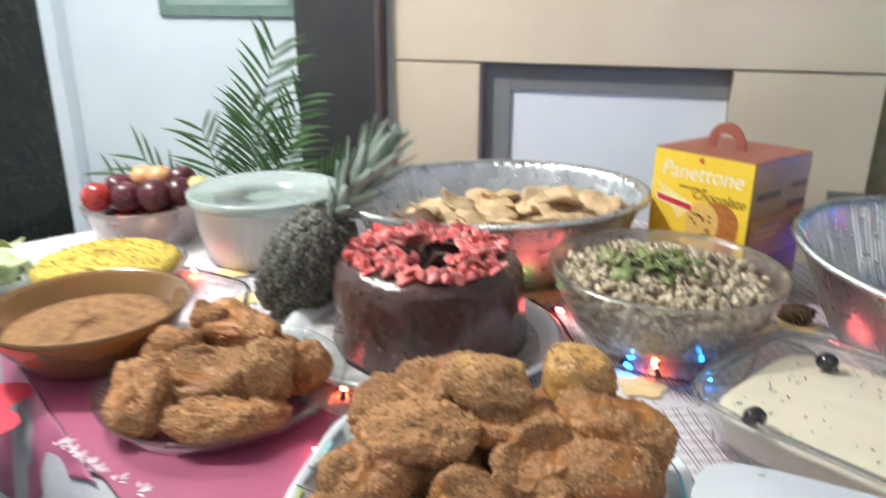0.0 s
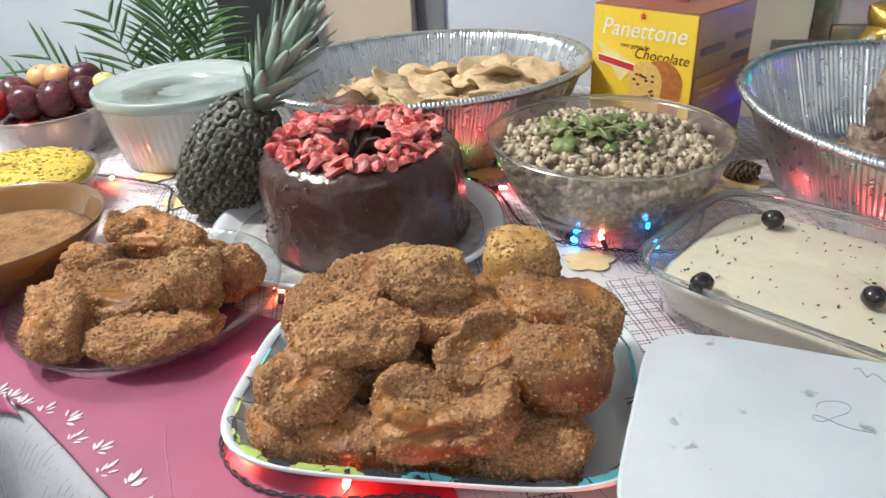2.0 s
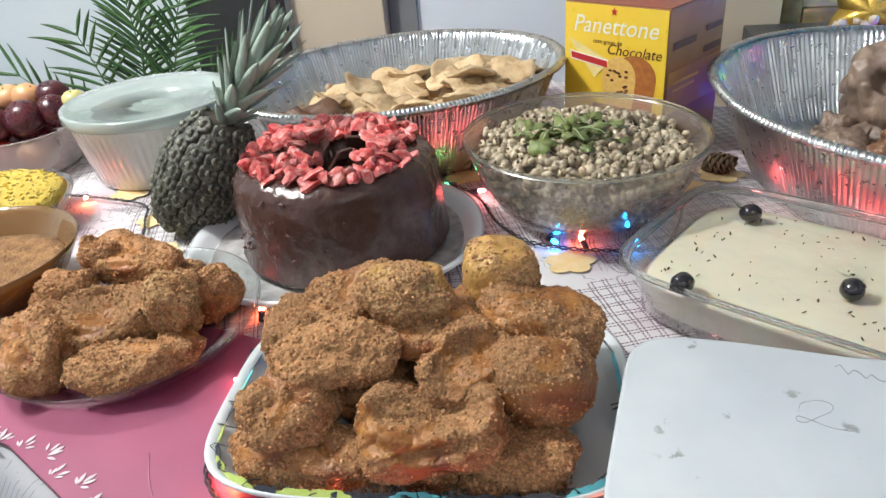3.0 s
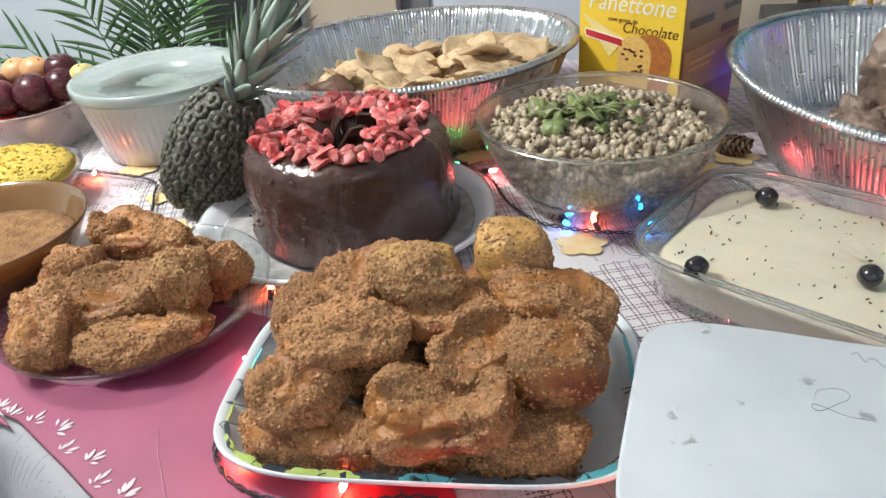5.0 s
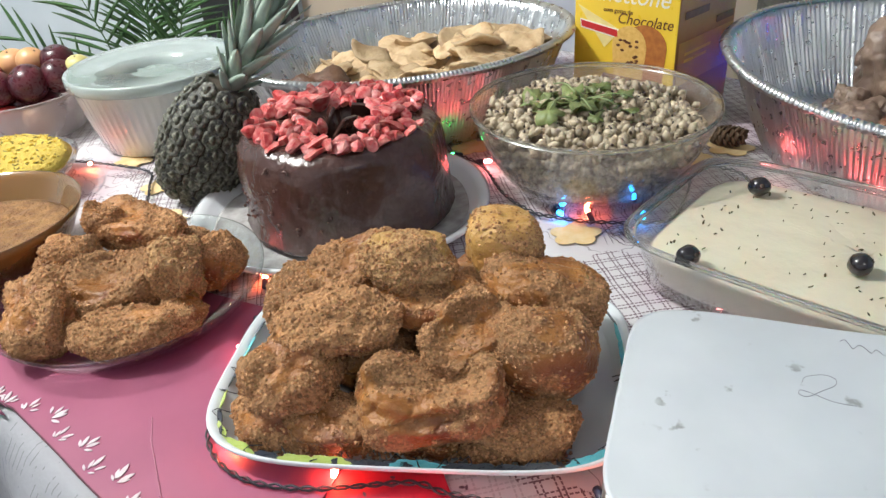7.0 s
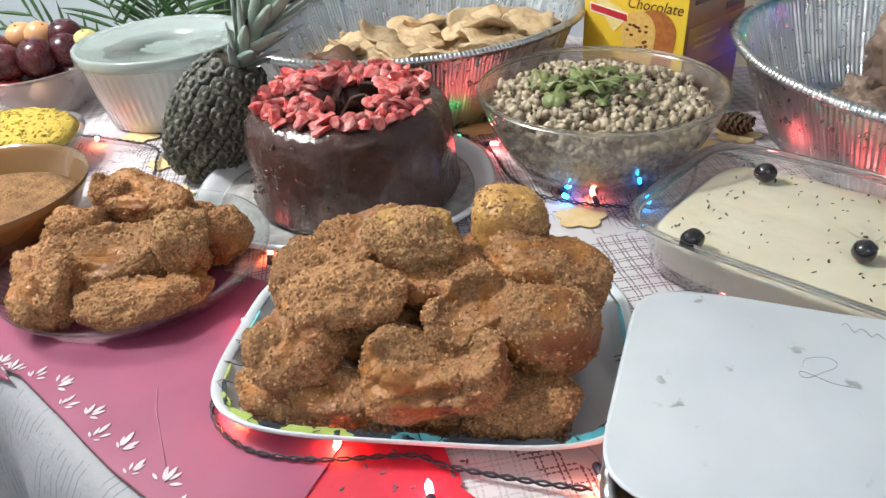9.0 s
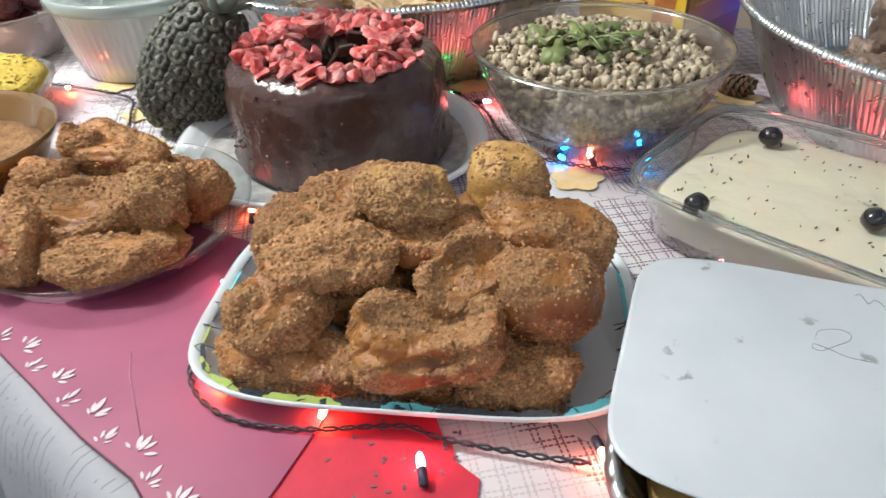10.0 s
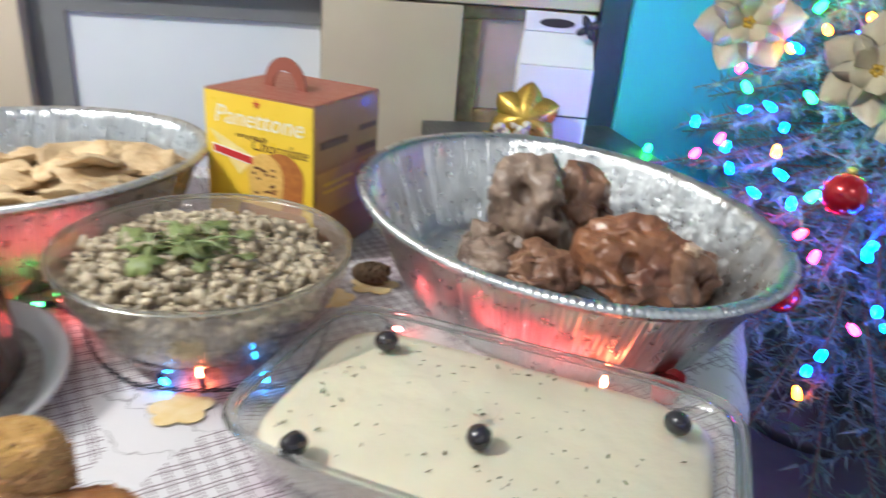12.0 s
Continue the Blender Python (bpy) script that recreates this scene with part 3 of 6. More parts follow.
def rim_motif(i, size, mat, petals):
    x, y = rim_o[i % 360]
    x2, y2 = rim_o[(i + 1) % 360]
    a = math.degrees(math.atan2(y2 - y, x2 - x))
    pts = []
    for k in range(30):
        t = 2 * math.pi * k / 30
        q = size * (0.72 + 0.28 * abs(math.cos(petals * t / 2)))
        pts.append((q * 1.6 * math.cos(t), q * 0.42 * math.sin(t)))
    part("painted_motif", patch(pts, 0.0005), mat, plat, "", False, pose(x * 0.957, y * 0.957, 0.0195, 0, 0, a) @ pose(0, 0, 0, 40, 0, 0))


for k in range(46):
    i = int(k * 360 / 46 + prng.uniform(-2, 2))
    lime = 175 < i < 268
    rim_motif(i, prng.uniform(0.007, 0.0115), prng.choice((M_LIME, M_LIME, M_INK) if lime else (M_TURQ, M_TURQ, M_INK)), prng.choice((3, 5, 6)))
for ang0 in range(185, 360, 9):
    x, y = rim_o[ang0]
    pts = [(x * (0.93 + 0.05 * math.sin(q * 1.1)) + 0.012 * (q / 5 - 0.5), y * (0.93 + 0.05 * math.sin(q * 1.1 + ang0)), 0.0185 + 0.004 * math.sin(q * 1.1)) for q in range(6)]
    part("painted_line", tube(pts, 0.0005, 4), M_INK, plat)

BREADS = [  # x, y, z, half sizes, turn, tilt x, tilt y, hollow, kind of crust
    (0.225, 0.683, 0.866, 0.0381, 0.0251, 0.0186, 6, 16, 4, 0.0, 2),
    (0.181, 0.693, 0.852, 0.0409, 0.0260, 0.0195, 18, 18, -14, 0.25, 0),
    (0.296, 0.724, 0.862, 0.0307, 0.0288, 0.0270, 20, 6, 6, 0.0, 1),
    (0.331, 0.689, 0.840, 0.0474, 0.0307, 0.0223, 4, 20, 10, 0.15, 0),
    (0.334, 0.640, 0.818, 0.0381, 0.0279, 0.0363, 5, 16, 8, 0.0, 3),
    (0.179, 0.637, 0.834, 0.0512, 0.0251, 0.0205, 10, 34, -8, 0.0, 0),
    (0.146, 0.613, 0.806, 0.0372, 0.0307, 0.0288, 32, 20, -24, 0.0, 0),
    (0.280, 0.645, 0.830, 0.0372, 0.0260, 0.0279, 28, 48, -22, 0.75, 0),
    (0.257, 0.604, 0.803, 0.0549, 0.0335, 0.0335, 8, 38, -6, 0.62, 0),
    (0.179, 0.592, 0.776, 0.0391, 0.0214, 0.0177, 4, 14, -4, 0.0, 0),
    (0.322, 0.605, 0.779, 0.0381, 0.0233, 0.0186, 6, 14, 6, 0.2, 0),
    (0.246, 0.668, 0.842, 0.0428, 0.0251, 0.0140, 2, 26, 2, 0.4, 0),
    (0.136, 0.681, 0.828, 0.0335, 0.0279, 0.0223, 10, 8, -22, 0.0, 0),
    (0.133, 0.596, 0.777, 0.0316, 0.0233, 0.0177, 12, 8, -8, 0.0, 0),
    (0.293, 0.711, 0.836, 0.0372, 0.0279, 0.0130, 10, 14, 6, 0.2, 0),
    (0.202, 0.665, 0.787, 0.0409, 0.0278, 0.0213, 40, 0, 0, 0.0, 0),
    (0.288, 0.699, 0.798, 0.0426, 0.0295, 0.0229, -30, 0, 0, 0.0, 0),
    (0.154, 0.714, 0.788, 0.0376, 0.0262, 0.0229, 0, 0, 0, 0.0, 0),
    (0.235, 0.723, 0.812, 0.0376, 0.0262, 0.0246, 15, 0, 0, 0.0, 0),
    (0.331, 0.733, 0.792, 0.0327, 0.0262, 0.0213, 15, 0, 0, 0.0, 0),
    (0.226, 0.633, 0.778, 0.0393, 0.0229, 0.0164, -15, 5, 0, 0.0, 0),
    (0.251, 0.590, 0.770, 0.0221, 0.0123, 0.0098, -2, 0, 0, 0.0, 0),
    (0.301, 0.590, 0.769, 0.0196, 0.0115, 0.0098, 8, 0, 0, 0, 0),
    (0.343, 0.670, 0.778, 0.0180, 0.0262, 0.0180, 8, 0, 0, 0, 0),
    (0.125, 0.645, 0.782, 0.0262, 0.0278, 0.0180, 15, 0, 0, 0.0, 0),
]


proto = bmesh.new()
bmesh.ops.create_icosphere(proto, subdivisions=1, radius=1.0)
ICO = [v.co.copy() for v in proto.verts]
ICO_F = [[v.index for v in f.verts] for f in proto.faces]
proto.free()
M_SUGAR = random_tint(material("cinnamon_grain", (0.45, 0.245, 0.115), (0.33, 0.160, 0.070), 200, 0.9), 0.36, True)


def bread_mesh(seed, a, b, c, hollow, crust, turned, sub):
    """A fried slice: rounded, hollowed or puffed, wrinkled crust, crumbs clinging where the sugar stuck."""
    bm = bmesh.new()
    bmesh.ops.create_icosphere(bm, subdivisions=sub, radius=1.0)
    off = Vector((seed * 7.31, seed * 3.17, seed * 5.73))
    m = min(a, b, c)
    ball = crust in (1, 3)
    coats = []
    for v in bm.verts:
        d = v.co.normalized()
        r = (abs(d.x) ** 2.5 + abs(d.y) ** 2.5 + abs(d.z) ** 2.5) ** (-1 / 2.5)
        p = Vector((d.x * a, d.y * b, d.z * c)) * r
        k = (0.06 if ball else 0.20) * noise.noise(d * 1.25 + off) + (0.03 if ball else 0.08) * noise.noise(d * 2.9 + off * 2)
        k -= (0.0 if ball else 0.04) * max(0.0, 1 - abs(noise.noise(d * 1.5 + off * 3)) * 7) ** 2
        p += d * (k * m * 1.7)
        if hollow and d.z > -0.2:
            rho = (p.x / a) ** 2 + (p.y / b) ** 2
            side = (p.x / a - 0.15) ** 2 + (p.y / b - 0.38) ** 2
            p.z -= hollow * c * 1.15 * max(0.0, 1 - side * 1.1) ** 1.4
            p.z += hollow * c * 0.20 * math.exp(-((rho - 0.80) / 0.25) ** 2)
        wrinkle = noise.noise(Vector((p.x * 60, p.y * 150, p.z * 110)) + off) * 0.0006
        up = turned @ d
        g = noise.noise(p * 24 + off) * 1.25 + noise.noise(p * 75 + off) * 0.55 + 0.22 * up.z + 0.12 * up.x + (0.08 if crust != 1 else -0.42) - (0.42 if crust == 3 and up.y < 0 and up.z < 0.55 else 0)
        g = max(0.0, min(1.0, 0.5 + g * 1.5))
        rough = max(0.0, noise.noise(p * 150 + off)) * 1.6 + noise.noise(p * 330 + off) * 0.9 + 0.35
        p += d * (wrinkle + (0.12 + g) * 0.0013 * rough)
        coats.append(g)
        v.co = p
    me = finish(bm, "fried_bread", M_BREAD_GOLD if crust in (1, 2) else M_BREAD)
    me.attributes.new("coat", "FLOAT", "POINT").data.foreach_set("value", coats)
    return me, coats


def fried_breads(rows, label, group, seed0=1, fine=14):
    for k, (x, y, z, a, b, c, rz, rx, ry, hollow, crust) in enumerate(rows):
        at = pose(x, y, z, rx, ry, rz)
        me_, coats = bread_mesh(seed0 + k * 1.37, a, b, c, hollow, crust, at.to_3x3(), 6 if k < fine else 5)
        ob = part("fried_bread", me_, None, at=at)
        crng_ = random.Random(int(seed0 * 100 + k))
        cv, cf = [], []
        for _ in range(4000 if k < fine else 1300):
            i_ = crng_.randrange(len(me_.vertices))
            v = me_.vertices[i_]
            if coats[i_] < -0.12 + 0.95 * crng_.random():
                continue
            r = 0.0004 + 0.0013 * crng_.random() ** 2.6
            base_i = len(cv)
            cv += [v.co + v.normal * r * 0.1 + Vector((c_.x * r * crng_.uniform(0.5, 1.4), c_.y * r * crng_.uniform(0.5, 1.4), c_.z * r * crng_.uniform(0.5, 1.4))) for c_ in ICO]
            cf += [[base_i + i for i in f] for f in ICO_F]
        cm_ = bpy.data.meshes.new("sugar_coat")
        cm_.from_pydata(cv, [], cf)
        cm_.materials.append(M_SUGAR)
        part("sugar_coat", cm_, None, ob, "clinging cinnamon sugar grains")["kind"] = "stuff"
        tagged(ob, label if crust not in (1, 2) else "pale golden fried bread lump dusted with cinnamon", "fried bread", group)


fried_breads(BREADS, "fried bread slice coated in cinnamon sugar crumbs", "fried bread on the platter")

# loose sugar crumbs on the platter
crng = random.Random(3)
bm = bmesh.new()
for k in range(1500):
    while True:
        x, y = crng.uniform(-0.135, 0.115), crng.gauss(-0.082, 0.008) if k % 4 else crng.uniform(-0.09, 0.09)
        if (abs(x) / 0.150) ** 4 + (abs(y) / 0.103) ** 4 < 1:
            break
    r = crng.uniform(0.0006, 0.0020)
    g = bmesh.ops.create_icosphere(bm, subdivisions=1, radius=r, matrix=pose(x, y, 0.005 + r * 0.5 + (0.006 * crng.random() if y < -0.07 else 0) + (0.006 if abs(y) > 0.095 else 0)))
    for v in g["verts"]:
        v.co += Vector((crng.uniform(-1, 1), crng.uniform(-1, 1), crng.uniform(-1, 1))) * r * 0.35
crumb_ob = part("sugar_crumbs", bm, random_tint(material("sugar_crumb", (0.38, 0.21, 0.115), (0.30, 0.15, 0.08), 300, 0.8), 0.25, True), at=pose(0.236, 0.672, T + 0.003, 0, 0, 4), smooth=False)
tagged(crumb_ob, "loose cinnamon sugar crumbs scattered on the platter", "crumbs", kind="stuff")

# second heap of fried bread in a clear plate
def vessel(name, at, profile, a, b, n, mat, label, category, count=96, wobble=None, rot=0.0, partname="bowl"):
    e = thing(name, at, label, category)
    part(partname, shell(profile, a, b, n, count, rot, wobble, (True, True)), mat, e)
    return e


vessel("glass_plate", pose(-0.085, 0.755, T + 0.004), [(0.60, 0.0), (0.66, 0.0), (0.85, 0.010), (0.97, 0.026), (1.0, 0.031), (1.015, 0.031), (1.01, 0.028), (0.88, 0.007), (0.68, -0.0035), (0.60, -0.0035)],
       0.131, 0.131, 2, M_GLASS, "shallow clear glass plate heaped with fried bread", "plate", count=320, wobble=lambda i, k: (0.006 * math.sin(i * 2 * math.pi / 4) if k in (2, 3, 7) else 0, 0), partname="dish")
BREADS2 = [
    (-0.092, 0.802, 0.818, 0.0498, 0.0267, 0.0214, -8, 22, 4, 0.35, 0),
    (-0.016, 0.738, 0.806, 0.0267, 0.0258, 0.0303, 35, 14, 10, 0, 2),
    (0.004, 0.774, 0.796, 0.0214, 0.0258, 0.0249, -20, 10, 14, 0, 0),
    (-0.084, 0.730, 0.796, 0.0490, 0.0356, 0.0231, 12, 30, -4, 0.7, 0),
    (-0.134, 0.689, 0.788, 0.0329, 0.0409, 0.0294, 24, 18, -14, 0, 0),
    (-0.045, 0.680, 0.780, 0.0481, 0.0258, 0.0187, 22, 20, 0, 0.2, 0),
    (-0.146, 0.756, 0.806, 0.0303, 0.0285, 0.0240, -25, 10, -14, 0.3, 0),
    (-0.124, 0.800, 0.828, 0.0231, 0.0178, 0.0160, 15, 10, 0, 0.5, 0),
    (-0.076, 0.824, 0.785, 0.0431, 0.0219, 0.0188, 0, 0, 0, 0, 0),
    (-0.076, 0.750, 0.775, 0.0509, 0.0431, 0.0125, 0, 0, 0, 0, 0),
    (-0.027, 0.787, 0.785, 0.0282, 0.0235, 0.0172, -30, 10, 0, 0.2, 0),
    (-0.162, 0.718, 0.778, 0.0188, 0.0266, 0.0141, 12, 0, -14, 0, 0),
    (-0.005, 0.712, 0.778, 0.0188, 0.0219, 0.0141, 30, 8, 12, 0, 0),
]
fried_breads(BREADS2, "brown cinnamon fried bread slice in the glass plate", "fried bread in the glass plate", 60, 8)


# chocolate ring cake
cp = thing("cake_plate", pose(0.074, 0.951, T + 0.003, 0, 0, 17), "white oblong porcelain plate under the chocolate cake", "plate")
part("dish", shell([(0.70, 0.0), (0.75, 0.0), (0.86, 0.004), (0.93, 0.018), (0.99, 0.023), (1.015, 0.0215), (1.0, 0.017), (0.88, 0.0), (0.75, -0.002), (0.70, -0.002)], 0.175, 0.152, 2.3, 120), M_PORCELAIN, cp)
# The well has real specks; its grey is the cake's shade put into white glaze.
part("well", shell([(0.0, 0.0045), (0.70, 0.0045), (0.855, 0.0062), (0.87, 0.0085), (0.86, 0.0070), (0.70, 0.0055), (0.0, 0.0055)], 0.175, 0.152, 2.3, 120), material("shaded_speckled_glaze", (0.56, 0.55, 0.54), (0.36, 0.34, 0.33), 60, 0.16, coat=0.3, rough_var=0.05), cp, "speckled plate well greyed for the cake's shade")
M_CHOC = material("chocolate_ganache", (0.058, 0.026, 0.021), (0.080, 0.038, 0.031), 16, 0.21, 0.0030, 70, coat=0.1, rough_var=0.09, spec=0.5)
cake = thing("chocolate_cake", pose(0.083, 0.961, T + 0.0075), "chocolate ganache ring cake topped with chopped strawberries", "cake")
prof = [(0.100, 0.0), (0.112, 0.0), (0.118, 0.004)] + [(0.1245 - 0.009 * (q / 24) - 0.002 * math.sin(q * 0.26), 0.008 + 0.095 * q / 24) for q in range(25)] + [(0.1125, 0.108), (0.106, 0.114), (0.095, 0.117), (0.075, 0.118), (0.055, 0.116), (0.040, 0.110), (0.033, 0.098), (0.030, 0.070), (0.029, 0.045)]
rings = []
for k, (r, z) in enumerate(prof):
    ring = []
    for i in range(320):
        t = 2 * math.pi * i / 320
        w = 0.0035 * noise.noise(Vector((math.cos(t) * 2.4, math.sin(t) * 2.4, z * 16))) + 0.0016 * noise.noise(Vector((math.cos(t) * 7, math.sin(t) * 7, z * 40))) + 0.0011 * max(0, noise.noise(Vector((math.cos(t) * 24, math.sin(t) * 24, z * 210)))) 
        zz = z + (0.003 * noise.noise(Vector((math.cos(t) * r * 40, math.sin(t) * r * 40, 4))) if k > 28 else 0)
        ring.append(((r + w) * math.cos(t), (r + w) * math.sin(t), zz))
    rings.append(ring)
part("sponge_ring", loft(rings, (True, True)), M_CHOC, cake)
M_STRAW = random_tint(material("strawberry_flesh", (0.50, 0.052, 0.055), (0.66, 0.26, 0.23), 95, 0.32, 0.0008, 420, coat=0.15, sub=0.1, spread=(0.42, 0.66)), 0.45)
srng = random.Random(8)
chunks = []
for k in range(7):
    bm = bmesh.new()
    bmesh.ops.create_icosphere(bm, subdivisions=2, radius=1.0)
    axis = [Vector((srng.uniform(-1, 1), srng.uniform(-1, 1), srng.uniform(-1, 1))).normalized() for _ in range(6)]
    for v in bm.verts:
        for ax in axis:
            d = v.co.dot(ax)
            if d > 0.42:
                v.co -= ax * (d - 0.42)
        v.co = Vector((v.co.x * 0.0170, v.co.y * 0.0125, v.co.z * 0.0105))
    bmesh.ops.dissolve_limit(bm, angle_limit=0.12, verts=bm.verts, edges=bm.edges)
    chunks.append(finish(bm, "strawberry_piece", M_STRAW, False))
placed = []
tries = 0
while len(placed) < 165 and tries < 6000:
    tries += 1
    r, t = 0.040 + 0.060 * srng.random() ** 0.8, srng.uniform(0, 2 * math.pi)
    x, y = r * math.cos(t), r * math.sin(t)
    if noise.noise(Vector((x * 26, y * 26, 9))) < -0.12 or any((x - a) ** 2 + (y - b) ** 2 < 0.0092 ** 2 for a, b in placed):
        continue
    placed.append((x, y))
    part("strawberry_piece", srng.choice(chunks), None, cake, "", False,
         pose(x, y, (0.121 if r < 0.095 else 0.116) + srng.uniform(0, 0.004), srng.uniform(-40, 40), srng.uniform(-40, 40), srng.uniform(0, 360)) @ Matrix.Scale(srng.uniform(0.55, 1.0), 4))
M_SHARD = material("glossy_chocolate", (0.07, 0.032, 0.026), (0.10, 0.05, 0.04), 30, 0.10, coat=0.8, rough_var=0.04)
for x, y, z, a in ((0.02, 0.022, 0.115, 20), (0.012, -0.018, 0.112, 70), (-0.02, 0.015, 0.110, 120)):
    bm = bmesh.new()
    box(bm, -0.012, -0.002, -0.012, 0.012, 0.002, 0.016, 0.0012)
    part("chocolate_shard", bm, M_SHARD, cake, "glossy chocolate shard", False, pose(x, y, z, 35, 10, a))

# Beads added on the cake's side to imitate highlights on the ganache.
bead = random.Random(31)
CAKE_BEADS = []
for k in range(60):
    t, q = bead.gauss(3.75, 0.62), bead.random() ** 0.8
    r = 0.1250 - 0.009 * q
    CAKE_BEADS.append((Vector((r * math.cos(t), r * math.sin(t), 0.014 + 0.090 * q)), Vector((math.cos(t), math.sin(t), 0.1))))

# glass bowl of black-eyed bean salad
BX, BY = 0.366, 1.050
bowl = vessel("glass_salad_bowl", pose(BX, BY, T + 0.003), [(0.0, 0.003), (0.40, 0.003), (0.56, 0.007), (0.74, 0.032), (0.88, 0.065), (0.965, 0.092), (1.0, 0.107), (1.012, 0.108), (1.015, 0.105), (0.985, 0.090), (0.90, 0.062), (0.77, 0.030), (0.60, 0.001), (0.55, -0.001), (0.0, -0.001)],
              0.143, 0.143, 2, M_BOWLGLASS, "clear glass bowl filled with black-eyed bean salad", "bowl", 128)
part("rim_ring", shell([(0.99, 0.1075), (1.004, 0.1095), (1.018, 0.1085), (1.018, 0.1045), (1.0, 0.103), (0.99, 0.1075)], 0.143, 0.143, 2, 128, 0, None, (False, False)), M_RIMGLASS, bowl, "thick glass rim")
M_BEANBASE = material("bean_mash", (0.27, 0.205, 0.145), (0.18, 0.13, 0.09), 90, 0.6, 0.002, 200)
M_BEAN = random_tint(material("cooked_beans", (0.50, 0.42, 0.30), (0.31, 0.235, 0.155), 110, 0.42, 0.0006, 300, spread=(0.42, 0.66)), 0.34, True)
inner = [(0.0, 0.006), (0.50, 0.010), (0.70, 0.034), (0.835, 0.062), (0.885, 0.076), (0.87, 0.081), (0.72, 0.088), (0.45, 0.096), (0.2, 0.101), (0.0, 0.102)]
salad = thing("bean_salad", pose(BX, BY, T + 0.004), "black-eyed bean salad with chopped herbs in glass bowl", "salad")
part("bean_mass", shell(inner, 0.143, 0.143, 2, 64), M_BEANBASE, salad)
brng = random.Random(21)
proto = bmesh.new()
bmesh.ops.create_icosphere(proto, subdivisions=1, radius=1.0)
pv = [v.co.copy() for v in proto.verts]
pf = [[v.index for v in f.verts] for f in proto.faces]
proto.free()


def pebbles(spots, dims, rng, jitter=0.0):
    verts, faces = [], []
    for p, nrm in spots:
        q = nrm.to_track_quat("Z", "Y").to_matrix() @ Euler((rng.uniform(-.6 - jitter, .6 + jitter), rng.uniform(-.6 - jitter, .6 + jitter), rng.uniform(0, 6.28))).to_matrix()
        s_ = rng.uniform(0.75, 1.2)
        base_i = len(verts)
        sx, sy, curl = (rng.uniform(1 - jitter * 0.4, 1 + jitter * 0.4) for _ in range(3))
        for c in pv:
            d = Vector((c.x * dims[0] * sx, c.y * dims[1] * sy + 0.30 * curl * dims[1] * c.x * c.x, c.z * dims[2])) * s_ * (1 + 0.5 * jitter * noise.noise(c * 1.9 + p * 300))
            verts.append(p + q @ d)
        faces += [[base_i + i for i in f] for f in pf]
    me = bpy.data.meshes.new("pieces")
    me.from_pydata(verts, [], faces)
    me.update()
    for f in me.polygons:
        f.use_smooth = True
    return me


# Added glint beads: shinier and a little paler than the ganache.
me = pebbles(CAKE_BEADS, (0.0036, 0.0017, 0.0016), bead, 0.6)
me.materials.append(material("ganache_gloss", (0.09, 0.04, 0.03), (0.14, 0.07, 0.055), 40, 0.12, coat=0.6, rough_var=0.05))
part("ganache_gloss", me, None, cake, "glossy beads added for glints on the ganache")["kind"] = "stuff"
spots = []
for k in range(980):
    r, t = 0.126 * math.sqrt(brng.random()), brng.uniform(0, 2 * math.pi)
    z = 0.103 - 0.018 * (r / 0.128) ** 2 + brng.uniform(-0.003, 0.006) + 0.008 * noise.noise(Vector((r * math.cos(t) * 25, r * math.sin(t) * 25, 1)))
    spots.append((Vector((r * math.cos(t), r * math.sin(t), z)), Vector((0, 0, 1))))
for k in range(1900):
    h, t = brng.random() ** 0.8, brng.uniform(0, 2 * math.pi)
    z = 0.012 + 0.068 * h
    sc = np.interp(z, [0.006, 0.010, 0.034, 0.062, 0.084, 0.093], [0.4, 0.5, 0.70, 0.835, 0.915, 0.90]) * 0.143 - 0.001
    spots.append((Vector((sc * math.cos(t), sc * math.sin(t), z)), Vector((math.cos(t), math.sin(t), -0.5))))
me = pebbles(spots, (0.0076, 0.0050, 0.0044), brng, 0.9)
me.materials.append(M_BEAN)
beans = part("bean_layer", me, None, salad, "pale tan beans with dark specks")
beans["kind"] = "stuff"
M_EYE = material("bean_eye", (0.035, 0.022, 0.018), (0.07, 0.045, 0.03), 200, 0.5)
me = pebbles([(p + n_ * 0.0028 + Vector((brng.uniform(-.003, .003), brng.uniform(-.003, .003), 0)), n_) for p, n_ in spots[:980] if brng.random() < 0.42], (0.0024, 0.0016, 0.0022), brng)
me.materials.append(M_EYE)
part("bean_eye_layer", me, None, salad, "dark bean eyes")["kind"] = "stuff"

M_HERB = random_tint(material("coriander_leaf", (0.135, 0.175, 0.050), (0.21, 0.25, 0.095), 120, 0.45, 0.0006, 300, sub=0.1), 0.3)
herb = thing("coriander_sprig", pose(0.352, 1.035, T + 0.112), "fresh green coriander sprig on the bean salad", "herb")
hrng = random.Random(4)
leaf_meshes = []
for k in range(3):
    bm = bmesh.new()
    n_ = 24
    c = bm.verts.new((0, 0, 0.002))
    ring = []
    for i in range(n_):
        t = 2 * math.pi * i / n_
        q = 0.012 * (0.55 + 0.45 * abs(math.cos(2.5 * t))) * (0.85 + 0.3 * hrng.random())
        ring.append(bm.verts.new((q * math.cos(t), q * math.sin(t), 0.003 * math.sin(3 * t + k))))
    for i in range(n_):
        bm.faces.new((c, ring[i], ring[(i + 1) % n_]))
    r = bmesh.ops.extrude_face_region(bm, geom=list(bm.faces))
    for v in r["geom"]:
        if isinstance(v, bmesh.types.BMVert):
            v.co.z += 0.0004
    leaf_meshes.append(finish(bm, "leaf", M_HERB))
